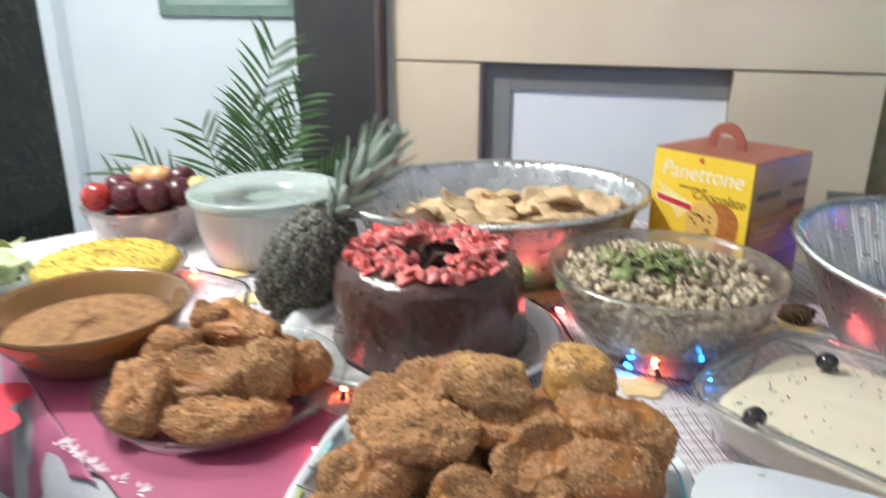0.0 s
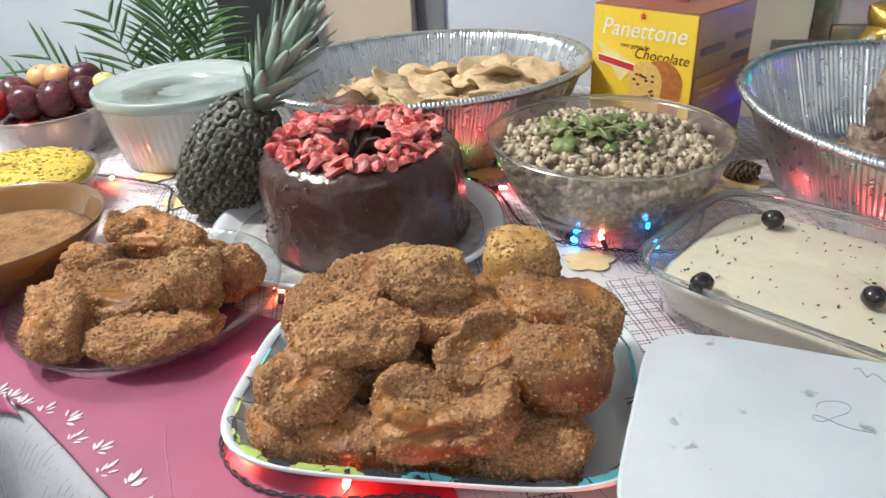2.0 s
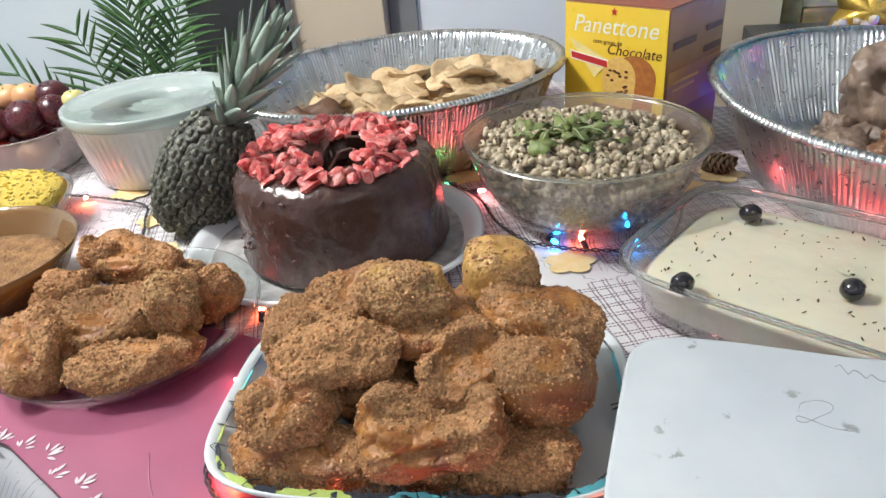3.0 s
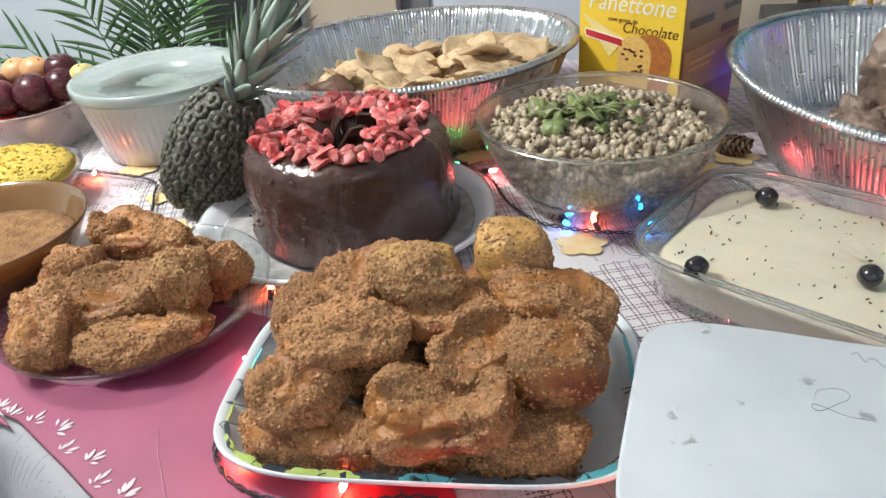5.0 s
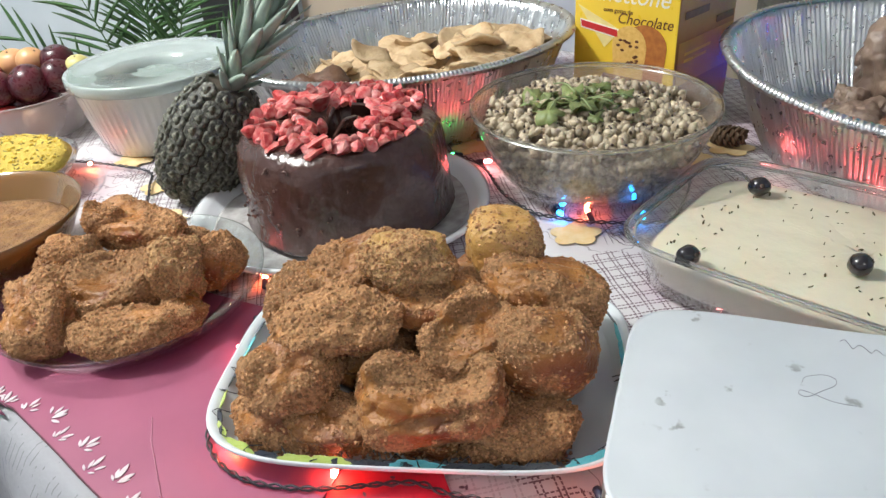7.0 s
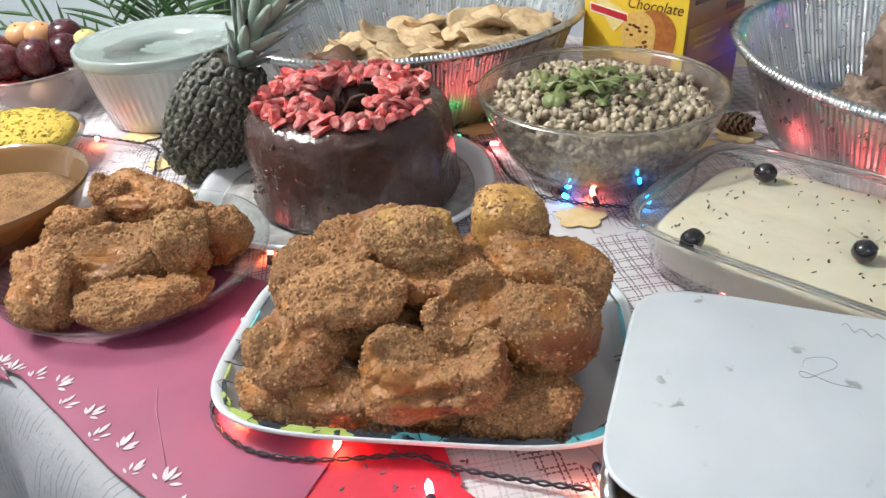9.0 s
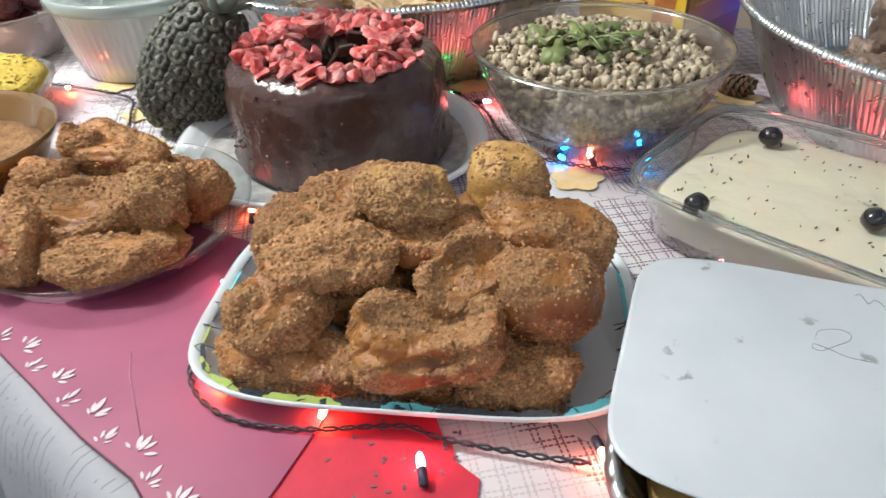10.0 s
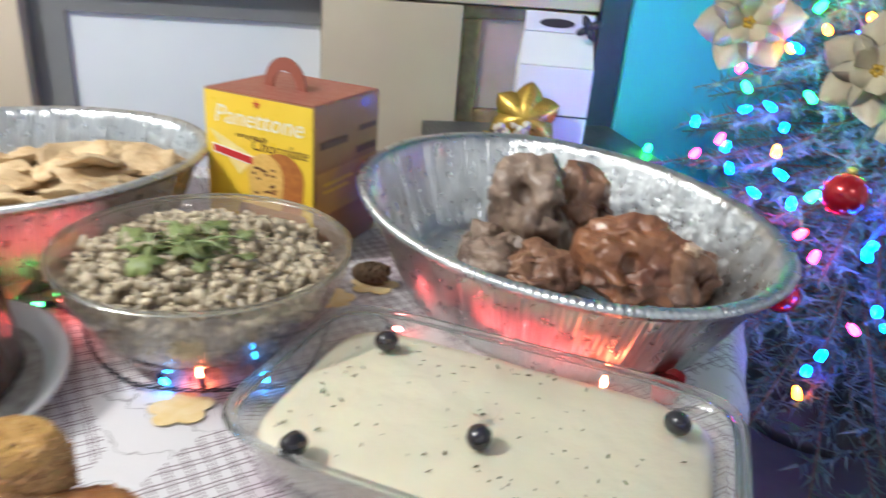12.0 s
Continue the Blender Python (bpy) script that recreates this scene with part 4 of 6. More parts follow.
for k in range(30):
    d = hrng.random() ** 0.7
    a = hrng.uniform(0, 6.28)
    part("leaf", hrng.choice(leaf_meshes), None, herb, "", True,
         pose(0.062 * d * math.cos(a), 0.050 * d * math.sin(a), hrng.uniform(0.000, 0.009) - 0.004 * d, hrng.uniform(-28, 28), hrng.uniform(-28, 28), hrng.uniform(0, 360)) @ Matrix.Scale(hrng.uniform(0.8, 1.7), 4))
for k in range(5):
    a = hrng.uniform(0, 6.28)
    pts = [(0.01 * math.cos(a) + 0.05 * q * math.cos(a + 0.3 * q), 0.05 * q * math.sin(a + 0.3 * q), 0.006 + 0.010 * math.sin(q * 2.6)) for q in (0, .25, .5, .75, 1)]
    part("stem", tube(pts, 0.0009, 5), material("herb_stem", (0.22, 0.30, 0.12), (0.3, 0.36, 0.18), 90, 0.5), herb, "pale green stem")

# glass baking dish of cream with olives
DX, DY = 0.609, 0.821
dish = thing("glass_baking_dish", pose(DX, DY, T + 0.003, 0, 0, TURN), "rectangular clear glass dish with creamy salad", "baking dish")
part("dish", shell([(0.0, 0.004), (0.82, 0.004), (0.86, 0.008), (0.90, 0.040), (0.93, 0.052), (0.99, 0.057), (1.0, 0.0545), (0.955, 0.049), (0.925, 0.038), (0.885, 0.004), (0.85, 0.0), (0.0, 0.0)], 0.197, 0.118, 6.5, 128), M_DISHGLASS, dish)
part("rim", shell([(0.950, 0.0540), (0.985, 0.0600), (1.005, 0.0585), (1.003, 0.0540), (0.965, 0.0505), (0.950, 0.0540)], 0.197, 0.118, 6.5, 128, 0, None, (False, False)), M_RIMGLASS, dish, "thick glass rim")
M_CREAM = material("cream", (0.66, 0.615, 0.475), (0.60, 0.555, 0.425), 12, 0.38, 0.0035, 26, coat=0.15, sub=0.5)
cream = thing("cream_salad", pose(DX, DY, T + 0.004, 0, 0, TURN), "smooth pale cream salad with herb specks in glass dish", "cream salad")
part("cream_layer", shell([(0.0, 0.006), (0.80, 0.006), (0.852, 0.010), (0.888, 0.036), (0.86, 0.0405), (0.75, 0.0440), (0.4, 0.046), (0.0, 0.046)], 0.197, 0.118, 6.5, 96,
                                  wobble=lambda i, k: (0, 0.0015 * noise.noise(Vector((i * 0.2, k, 0))) if k > 3 else 0)), M_CREAM, cream)
M_OLIVE = material("black_olive", (0.012, 0.010, 0.014), (0.02, 0.016, 0.02), 60, 0.16, coat=0.5, rough_var=0.06)
for k, (x, y) in enumerate(((0.537, 0.936), (0.452, 0.796), (0.591, 0.792), (0.759, 0.794), (0.676, 0.658))):
    e = thing("black_olive", pose(x, y, T + 0.0595, 60, 0, 40 * k), "glossy whole black olive on the cream", "olive", "olives on the cream")
    part("flesh", lump(200 + k, 0.0115, 0.0100, 0.0100, 0.05, 0.03, 0, 3, 2.0), M_OLIVE, e)
    part("stem_scar", shell([(0.2, 0.0095), (1.0, 0.0098), (1.0, 0.0105), (0.3, 0.0102)], 0.002, 0.002, 2, 12), material("olive_scar", (0.10, 0.07, 0.05), None, 50, 0.6), e)
spk = random.Random(9)
spots = []
for k in range(120):
    spots.append((Vector((spk.uniform(-0.155, 0.155), spk.uniform(-0.092, 0.092), 0.0462)), Vector((0, 0, 1))))
me = pebbles(spots, (0.0021, 0.0009, 0.0006), spk, 0.8)
me.materials.append(material("dried_oregano", (0.07, 0.065, 0.025), (0.12, 0.10, 0.05), 200, 0.8))
part("oregano", me, None, cream, "dark dried oregano flakes")["kind"] = "stuff"


# foil trays
def foil_tray(name, at, a, b, h, label, n=2.0, ribs=230, seed=0):
    e = thing(name, at, label, "foil tray")
    cnt = ribs * 6

    def wob(i, k):
        rib = math.sin(i * 2 * math.pi / 6)
        w = 0.012 * noise.noise(Vector((math.cos(i * 2 * math.pi / cnt) * 2 + seed, math.sin(i * 2 * math.pi / cnt) * 2, k * 0.1)))
        crease = 0.008 * noise.noise(Vector((i * 0.09, k * 1.7, seed)))
        amp = 0.0 if k in (0, 1, len(P) - 1, len(P) - 2) else (0.0058 if k < 6 else 0.0052 if k > 11 else 0.003) * (0.75 + 0.8 * noise.noise(Vector((i * 0.11, seed, 7 + k * 0.12))))
        return (w * (0.3 + 0.7 * min(k, len(P) - k) / 6) + crease + amp * rib, 0.0006 * rib if 5 < k < 12 else 0.0)

    P = [(0.0, 0.0), (0.70, 0.0), (0.74, 0.003), (0.80, 0.25 * h), (0.87, 0.6 * h), (0.93, 0.92 * h), (0.945, h), (0.96, h + 0.003), (0.985, h + 0.0035), (1.0, h), (0.99, h - 0.0035), (0.955, h - 0.001), (0.938, 0.90 * h), (0.877, 0.59 * h), (0.807, 0.25 * h), (0.75, 0.0045), (0.70, 0.0018), (0.0, 0.0018)]
    part("pan", shell(P, a, b, n, cnt, 0, wob), M_FOIL, e)
    RIM = [(0.950, h + 0.0022), (0.965, h + 0.0050), (0.985, h + 0.0055), (1.004, h + 0.0012), (0.995, h - 0.0045), (1.008, h + 0.0005)]
    part("rolled_rim", shell(RIM, a, b, n, cnt, 0, lambda i, k: (0.0018 * math.sin(i * 2 * math.pi / 6) + 0.012 * noise.noise(Vector((math.cos(i * 2 * math.pi / cnt) * 2 + seed, math.sin(i * 2 * math.pi / cnt) * 2, 0.9))), 0.0005 * math.sin(i * 2 * math.pi / 6 + 1)), (False, False)), M_FOIL, e, "crimped rolled foil rim")
    return e


foil_tray("foil_tray", pose(0.085, 1.298, T + 0.003, 0, 0, 35), 0.268, 0.222, 0.122, "large oval aluminium foil tray of fried pastries", seed=1)
foil_tray("foil_tray", pose(0.770, 1.150, T + 0.003, 0, 0, 100), 0.302, 0.240, 0.122, "large oval aluminium foil tray with roast meat", seed=4)
foil_tray("foil_tray", pose(0.545, 0.515, T + 0.003, 0, 0, -10), 0.168, 0.110, 0.064, "small covered foil tray with food under its lid", 3, 80, 7)
# rice-like filling glimpsed under the lid
fill = part("baked_filling", shell([(0.0, 0.010), (0.74, 0.010), (0.86, 0.045), (0.80, 0.052), (0.4, 0.056), (0.0, 0.056)], 0.168, 0.110, 3, 64), material("golden_filling", (0.55, 0.36, 0.12), (0.42, 0.24, 0.08), 40, 0.5, 0.002, 90), at=pose(0.545, 0.515, T + 0.004, 0, 0, -10))
tagged(fill, "golden baked filling inside the covered foil tray", "filling")
M_LID = material("lid_card", (0.55, 0.585, 0.61), (0.47, 0.51, 0.54), 9, 0.5, 0.0006, 14, coat=0.1)
lid = thing("tray_lid", pose(0.562, 0.566, T + 0.0760, 0, 0, -9), "white cardboard lid with handwriting on the foil tray", "lid")
bm = shell([(0.0, 0.0), (0.97, 0.0), (1.0, 0.0006), (1.0, 0.0016), (0.985, 0.0022), (0.0, 0.0022)], 0.180, 0.105, 7.0, 160,
           wobble=lambda i, k: (0.010 * noise.noise(Vector((math.cos(i * .0393) * 3, math.sin(i * .0393) * 3, 0))) if k in (1, 2, 3, 4) else 0, 0.0018 * noise.noise(Vector((math.cos(i * .0393) * 1.5, math.sin(i * .0393) * 1.5, 3))) if k in (1, 2, 3, 4) else 0))
part("card", bm, M_LID, lid)


def stained(m, colour):
    """Blotchy grease spots soaked into a card."""
    nt = m.node_tree
    p = nt.nodes["Principled BSDF"]
    col = p.inputs["Base Color"].links[0].from_socket
    tc = nt.nodes.new("ShaderNodeTexCoord")
    mask = None
    for scale, lo, hi in ((62, 0.64, 0.70), (17, 0.50, 0.60)):
        n = nt.nodes.new("ShaderNodeTexNoise")
        n.inputs["Scale"].default_value, n.inputs["Detail"].default_value = scale, 3
        nt.links.new(tc.outputs["Object"], n.inputs["Vector"])
        r = nt.nodes.new("ShaderNodeMapRange")
        r.inputs["From Min"].default_value, r.inputs["From Max"].default_value = lo, hi
        nt.links.new(n.outputs["Fac"], r.inputs["Value"])
        if mask is None:
            mask = r.outputs["Result"]
        else:
            mul = nt.nodes.new("ShaderNodeMath")
            mul.operation = "MULTIPLY"
            nt.links.new(mask, mul.inputs[0])
            nt.links.new(r.outputs["Result"], mul.inputs[1])
            mask = mul.outputs[0]
    mx = nt.nodes.new("ShaderNodeMix")
    mx.data_type = "RGBA"
    nt.links.new(mask, mx.inputs[0])
    nt.links.new(col, mx.inputs[6])
    mx.inputs[7].default_value = (*colour, 1)
    nt.links.new(mx.outputs[2], p.inputs["Base Color"])


stained(M_LID, (0.27, 0.28, 0.28))
M_PEN = material("blue_black_pen", (0.16, 0.16, 0.20), (0.24, 0.24, 0.28), 80, 0.5)
two = [(-0.016, 0.010), (-0.012, 0.017), (0.002, 0.021), (0.010, 0.017), (0.008, 0.009), (-0.004, 0.001), (-0.015, -0.006), (-0.021, -0.004), (-0.019, 0.001), (-0.010, -0.003), (0.002, -0.010), (0.018, -0.013)]
part("handwriting", tube(smooth_path([(-0.053 + x * 0.80 - y * 0.12, 0.033 + x * 0.12 + y * 0.80, 0.0025) for x, y in two], 6), 0.00016, 5), M_PEN, lid, "handwritten figure 2")
squig = [(-0.040 + 0.0036 * q, 0.089 - 0.0009 * q + 0.0045 * math.sin(q * 2.3) * (1 if q % 3 else 0.4), 0.0027) for q in range(22)]
part("handwriting", tube(smooth_path(squig, 4), 0.00020, 5), M_PEN, lid, "line of illegible handwriting")

# fried pastries in the first tray
M_PASTRY = random_tint(material("fried_pastry", (0.54, 0.39, 0.225), (0.36, 0.21, 0.095), 48, 0.6, 0.0022, 170, spread=(0.45, 0.75)), 0.22)
grng = random.Random(14)


def pastry(seed, a, b):
    """A crisp flat pastry: thin disc, curled and blistered."""
    bm = bmesh.new()
    rings = 9
    n_ = 40
    top = [[], []]
    for side in (0, 1):
        for k in range(rings + 1):
            row = []
            for i in range(n_):
                t = 2 * math.pi * i / n_
                r = k / rings
                x, y = a * r * math.cos(t), b * r * math.sin(t)
                x *= 1 + 0.14 * noise.noise(Vector((math.cos(t) * 1.5, math.sin(t) * 1.5, seed)))
                z = 0.12 * x * x / a + 0.016 * noise.noise(Vector((x * 24, y * 24, seed))) + 0.0035 * noise.noise(Vector((x * 130, y * 130, seed)))
                puff = 0.0065 * (1 - r ** 4) + 0.001
                row.append(bm.verts.new((x, y, z + (puff if side else -puff))))
            top[side].append(row)
    for side in (0, 1):
        for p_, q_ in zip(top[side], top[side][1:]):
            for i in range(n_):
                j = (i + 1) % n_
                bm.faces.new((p_[i], p_[j], q_[j], q_[i]))
    for i in range(n_):
        j = (i + 1) % n_
        bm.faces.new((top[0][-1][i], top[0][-1][j], top[1][-1][j], top[1][-1][i]))
    bmesh.ops.remove_doubles(bm, verts=bm.verts, dist=0.00001)
    bmesh.ops.recalc_face_normals(bm, faces=bm.faces)
    return bm


pm = [finish(pastry(k * 3.3, 0.046 + 0.009 * (k % 3), 0.033 + 0.007 * (k % 2)), "fried_pastry", M_PASTRY) for k in range(6)]
for k in range(84):
    while True:
        x, y = grng.uniform(-0.19, 0.20), grng.uniform(-0.15, 0.15)
        if (x / 0.205) ** 2 + (y / 0.16) ** 2 < 1:
            break
    layer = k / 84
    right = max(0.0, min(1.0, (x + 0.10) / 0.16))
    ob = part("fried_pastry", pm[k % 6], None, at=pose(0.085, 1.298, T, 0, 0, 35) @ pose(x, y, 0.018 + layer * (0.040 + 0.032 * right) + 0.014 * right, grng.uniform(-24, 24) + 180 * (k % 2), grng.uniform(-24, 24), grng.uniform(0, 360)))
    tagged(ob, "crisp golden fried pastry in the foil tray", "pastry", "pastries in the foil tray")
bm = lump(77, 0.06, 0.05, 0.03, 0.3, 0.2, 0.1, 4)
ob = part("roast_piece", bm, material("dark_roast", (0.13, 0.060, 0.030), (0.08, 0.035, 0.02), 40, 0.5, 0.002, 120), at=pose(-0.045, 1.215, T + 0.055, 10, 0, 20))
tagged(ob, "dark brown roasted piece beside the pastries", "roast piece")

# roast meat in the second tray
def fibrous(bm, seed):
    """Pulled strands along the length of a piece of meat."""
    bm.normal_update()
    for v in bm.verts:
        p = v.co
        q = Vector((p.x * 210, p.y * 210, p.z * 22 + noise.noise(p * 30) * 1.5)) + Vector((seed * 3.1, 0, 0))
        f = noise.noise(q) * 0.0016 + noise.noise(q * 0.35) * 0.0035
        tear = max(0.0, noise.noise(p * 26 + Vector((seed, 5, 1))) - 0.12) * 0.042
        v.co = p + v.normal * (f - tear)
    return bm


M_MEAT = material("roast_meat", (0.27, 0.135, 0.075), (0.125, 0.056, 0.036), 13, 0.42, 0.0020, 70, coat=0.1, spread=(0.35, 0.65))
M_MEATGREY = material("roast_meat_fat", (0.28, 0.195, 0.145), (0.11, 0.068, 0.050), 18, 0.45, 0.0018, 90, coat=0.1)
M_SKIN = material("roast_skin", (0.27, 0.110, 0.048), (0.13, 0.045, 0.026), 14, 0.34, 0.0020, 110, coat=0.25)
for k, (x, y, z, a, b, c, rx, ry, rz, mat, lab) in enumerate((
        (0.775, 1.235, 0.080, 0.058, 0.068, 0.072, 12, -18, 20, M_MEATGREY, "grey-brown roast pork shank with fat"),
        (0.835, 1.25, 0.072, 0.055, 0.06, 0.055, -10, 20, 0, M_MEAT, "dark brown roast pork piece"),
        (0.862, 1.090, 0.064, 0.075, 0.050, 0.050, 8, 6, -25, M_SKIN, "orange-brown glazed roast joint with crisp skin"),
        (0.905, 1.065, 0.055, 0.045, 0.04, 0.04, 0, 0, 10, M_MEAT, "dark brown roast pork piece"),
        (0.71, 1.17, 0.035, 0.060, 0.045, 0.026, 0, 0, 40, M_MEATGREY, "shredded grey-brown roast meat"),
        (0.76, 1.13, 0.040, 0.055, 0.045, 0.028, 5, 0, 0, M_MEAT, "dark brown roast pork piece"),
        (0.70, 1.22, 0.040, 0.035, 0.028, 0.028, 0, 20, 70, M_MEATGREY, "shredded grey-brown roast meat"))):
    ob = part("roast_meat", fibrous(lump(300 + k * 2.1, a, b, c, 0.30, 0.08, 0.0, 6, 2.0, 0, 0.0008, 0.03), k), mat, at=pose(x, y, T + z, rx, ry, rz))
    tagged(ob, lab, "roast meat", "roast meat in the foil tray")
    if mat is M_SKIN:
        joint = ob
part("bone_end", lump(333, 0.016, 0.010, 0.009, 0.3, 0.2, 0.1, 4), material("bone", (0.55, 0.40, 0.28), (0.48, 0.32, 0.22), 60, 0.5), joint, "pale bone end", True, joint.matrix_basis.inverted() @ pose(0.905, 1.052, T + 0.097, 0, 20, 30))

# boxed panettone
BA = math.degrees(math.atan2(1.229 - 1.328, 0.476 - 0.338))
W, D_, Hb = 0.170, 0.158, 0.206
pan = thing("panettone_box", pose(0.407, 1.2785, T + 0.003, 0, 0, BA), "yellow and brown cardboard panettone box with carry handle", "box")
M_CARDY = material("yellow_card", (0.78, 0.52, 0.035), (0.82, 0.58, 0.06), 5, 0.32, 0.0002, 90, coat=0.3)
M_CARDB = material("brown_card", (0.30, 0.135, 0.055), (0.40, 0.20, 0.07), 7, 0.48, 0.0002, 90, coat=0.05)
M_CARDR = material("red_brown_card", (0.26, 0.070, 0.045), (0.30, 0.09, 0.055), 9, 0.48, 0.0002, 90, coat=0.05)
bm = bmesh.new()
box(bm, -W / 2, 0.0, 0.0, W / 2, D_, Hb, 0.0015)
part("carton", bm, M_CARDB, pan, "brown printed carton", smooth=False)
bm = bmesh.new()
box(bm, -W / 2 + 0.001, -0.0012, 0.001, W / 2 - 0.001, -0.0002, Hb - 0.001, 0.0004)
front = part("front_panel", bm, M_CARDY, pan, "yellow printed front panel", smooth=False)
bm = bmesh.new()
box(bm, -W / 2 + 0.001, 0.001, Hb + 0.0004, W / 2 - 0.001, D_ - 0.001, Hb + 0.0016, 0.0004)
part("top_flap", bm, M_CARDR, pan, "red-brown top flap", smooth=False)
# carry handle: an arch of card
hp = []
for q in range(21):
    t = math.pi * q / 20
    hp.append((0.033 * math.cos(t), 0.040 * math.sin(t)))
bm = bmesh.new()
rows = []
for x, z in hp:
    l = math.hypot(x, z) or 1
    k = 0.58
    rows.append([bm.verts.new((x, -0.002, z)), bm.verts.new((x * k, -0.002, z * k)), bm.verts.new((x * k, 0.002, z * k)), bm.verts.new((x, 0.002, z))])
for p_, q_ in zip(rows, rows[1:]):
    for i in range(4):
        bm.faces.new((p_[i], p_[(i + 1) % 4], q_[(i + 1) % 4], q_[i]))
bm.faces.new(rows[0])
bm.faces.new(rows[-1][::-1])
bmesh.ops.recalc_face_normals(bm, faces=bm.faces)
part("handle", bm, M_CARDR, pan, "red-brown card handle", False, pose(-0.005, 0.065, Hb + 0.0016))


def words(text, size, mat, parent, at, label, shear=0.0):
    cu = bpy.data.curves.new("lettering", "FONT")
    cu.body, cu.size, cu.extrude, cu.shear = text, size, 0.0002, shear
    cu.align_x, cu.align_y = "CENTER", "CENTER"
    cu.resolution_u = 3
    ob = bpy.data.objects.new("tmp_text", cu)
    scene.collection.objects.link(ob)
    bpy.context.view_layer.update()
    me = bpy.data.meshes.new_from_object(ob.evaluated_get(bpy.context.evaluated_depsgraph_get()))
    bpy.data.objects.remove(ob)
    bpy.data.curves.remove(cu)
    me.materials.clear()
    me.materials.append(mat)
    me.name = "lettering"
    return part("lettering", me, None, parent, label, False, at)


FP = pose(0, -0.0016, 0, 90, 0, 0)   # the front panel's plane: x right, y up
M_WHITEINK = material("white_ink", (0.80, 0.78, 0.70), (0.76, 0.74, 0.66), 90, 0.4)
M_BROWNINK = material("brown_ink", (0.10, 0.035, 0.015), (0.14, 0.05, 0.02), 90, 0.4)
M_REDINK = material("red_ink", (0.55, 0.03, 0.03), (0.48, 0.025, 0.03), 90, 0.4)
words("Panettone", 0.034, M_WHITEINK, front, FP @ pose(0.000, 0.176, 0), "white script lettering Panettone", 0.25)
words("com gotas de", 0.009, M_BROWNINK, front, FP @ pose(-0.010, 0.154, 0), "small brown lettering com gotas de")
words("Chocolate", 0.021, M_BROWNINK, front, FP @ pose(0.033, 0.144, 0), "brown script lettering Chocolate", 0.25)


def shape(name, pts, mat, parent, at, label=""):
    return part(name, patch(pts, 0.0004), mat, parent, label, False, at)


star = [((0.006 if q % 2 == 0 else 0.0026) * math.sin(math.pi * q / 5), (0.006 if q % 2 == 0 else 0.0026) * math.cos(math.pi * q / 5)) for q in range(10)]
shape("star", star, M_REDINK, front, FP @ pose(0.0, 0.197, 0.0003), "small dark red star")
shape("triangle_print", [(-0.078, 0.156), (-0.004, 0.128), (-0.030, 0.100)], material("pale_yellow_ink", (0.82, 0.68, 0.28), None, 40, 0.4), front, FP @ pose(0, 0, 0.0001), "pale yellow triangle")
shape("brand_bar", [(-0.074, 0.137), (-0.072, 0.124), (-0.006, 0.116), (-0.007, 0.129)], M_WHITEINK, front, FP @ pose(0, 0, 0.0005), "white bar")
shape("brand_bar", [(-0.072, 0.135), (-0.0705, 0.126), (-0.008, 0.118), (-0.009, 0.1275)], M_REDINK, front, FP @ pose(0, 0, 0.0008), "plain red bar")
M_CRUST = material("printed_crust", (0.45, 0.17, 0.04), (0.34, 0.11, 0.03), 120, 0.4)
M_CRUMB = material("printed_crumb", (0.72, 0.48, 0.15), (0.62, 0.38, 0.10), 150, 0.4)
dome = [(0.037 + 0.034 * math.cos(t), 0.092 + 0.030 * math.sin(t)) for t in (math.pi * q / 16 for q in range(17))] + [(0.006, 0.045), (0.068, 0.045)]
shape("picture_crust", dome, M_CRUST, front, FP @ pose(0, 0.018, 0.0002), "printed brown panettone")
cutp = [(0.012 + 0.028 * math.cos(t), 0.088 + 0.030 * math.sin(t)) for t in (math.pi * q / 14 for q in range(15))] + [(-0.012, 0.045), (0.036, 0.045)]
shape("picture_slice", cutp, M_CRUMB, front, FP @ pose(0, 0.018, 0.0007), "printed cut panettone slice")
krng = random.Random(6)
for k in range(16):
    x, y = krng.uniform(-0.006, 0.032), krng.uniform(0.052, 0.108)
    shape("picture_raisin", [(x + 0.0032 * math.cos(t), y + 0.002 * math.sin(t)) for t in (0, .9, 1.8, 2.7, 3.6, 4.5, 5.4)], M_BROWNINK, front, FP @ pose(0, 0.018, 0.0012))
shape("picture_base", [(-0.03, 0.045), (0.075, 0.045), (0.078, 0.025), (-0.035, 0.025)], M_CARDB, front, FP @ pose(0, 0.018, 0.0003), "brown printed band")
SP = pose(W / 2 + 0.0006, 0, 0, 90, 0, 90)   # the side panel's plane
for x0, x1, y0, y1, m_ in ((0.012, 0.075, 0.150, 0.160, M_BROWNINK), (0.105, 0.150, 0.158, 0.166, M_BROWNINK), (0.1, 0.15, 0.128, 0.138, M_BROWNINK), (0.02, 0.09, 0.10, 0.104, M_CARDY), (0.02, 0.08, 0.09, 0.094, M_CARDY), (0.004, 0.154, 0.06, 0.12, material("gold_card", (0.50, 0.26, 0.05), (0.55, 0.32, 0.08), 12, 0.35))):
    shape("print_bar", [(x0, y0), (x1, y0), (x1, y1), (x0, y1)], m_, pan, SP @ pose(0, 0, 0.0002 if y1 - y0 > 0.03 else 0.0007))

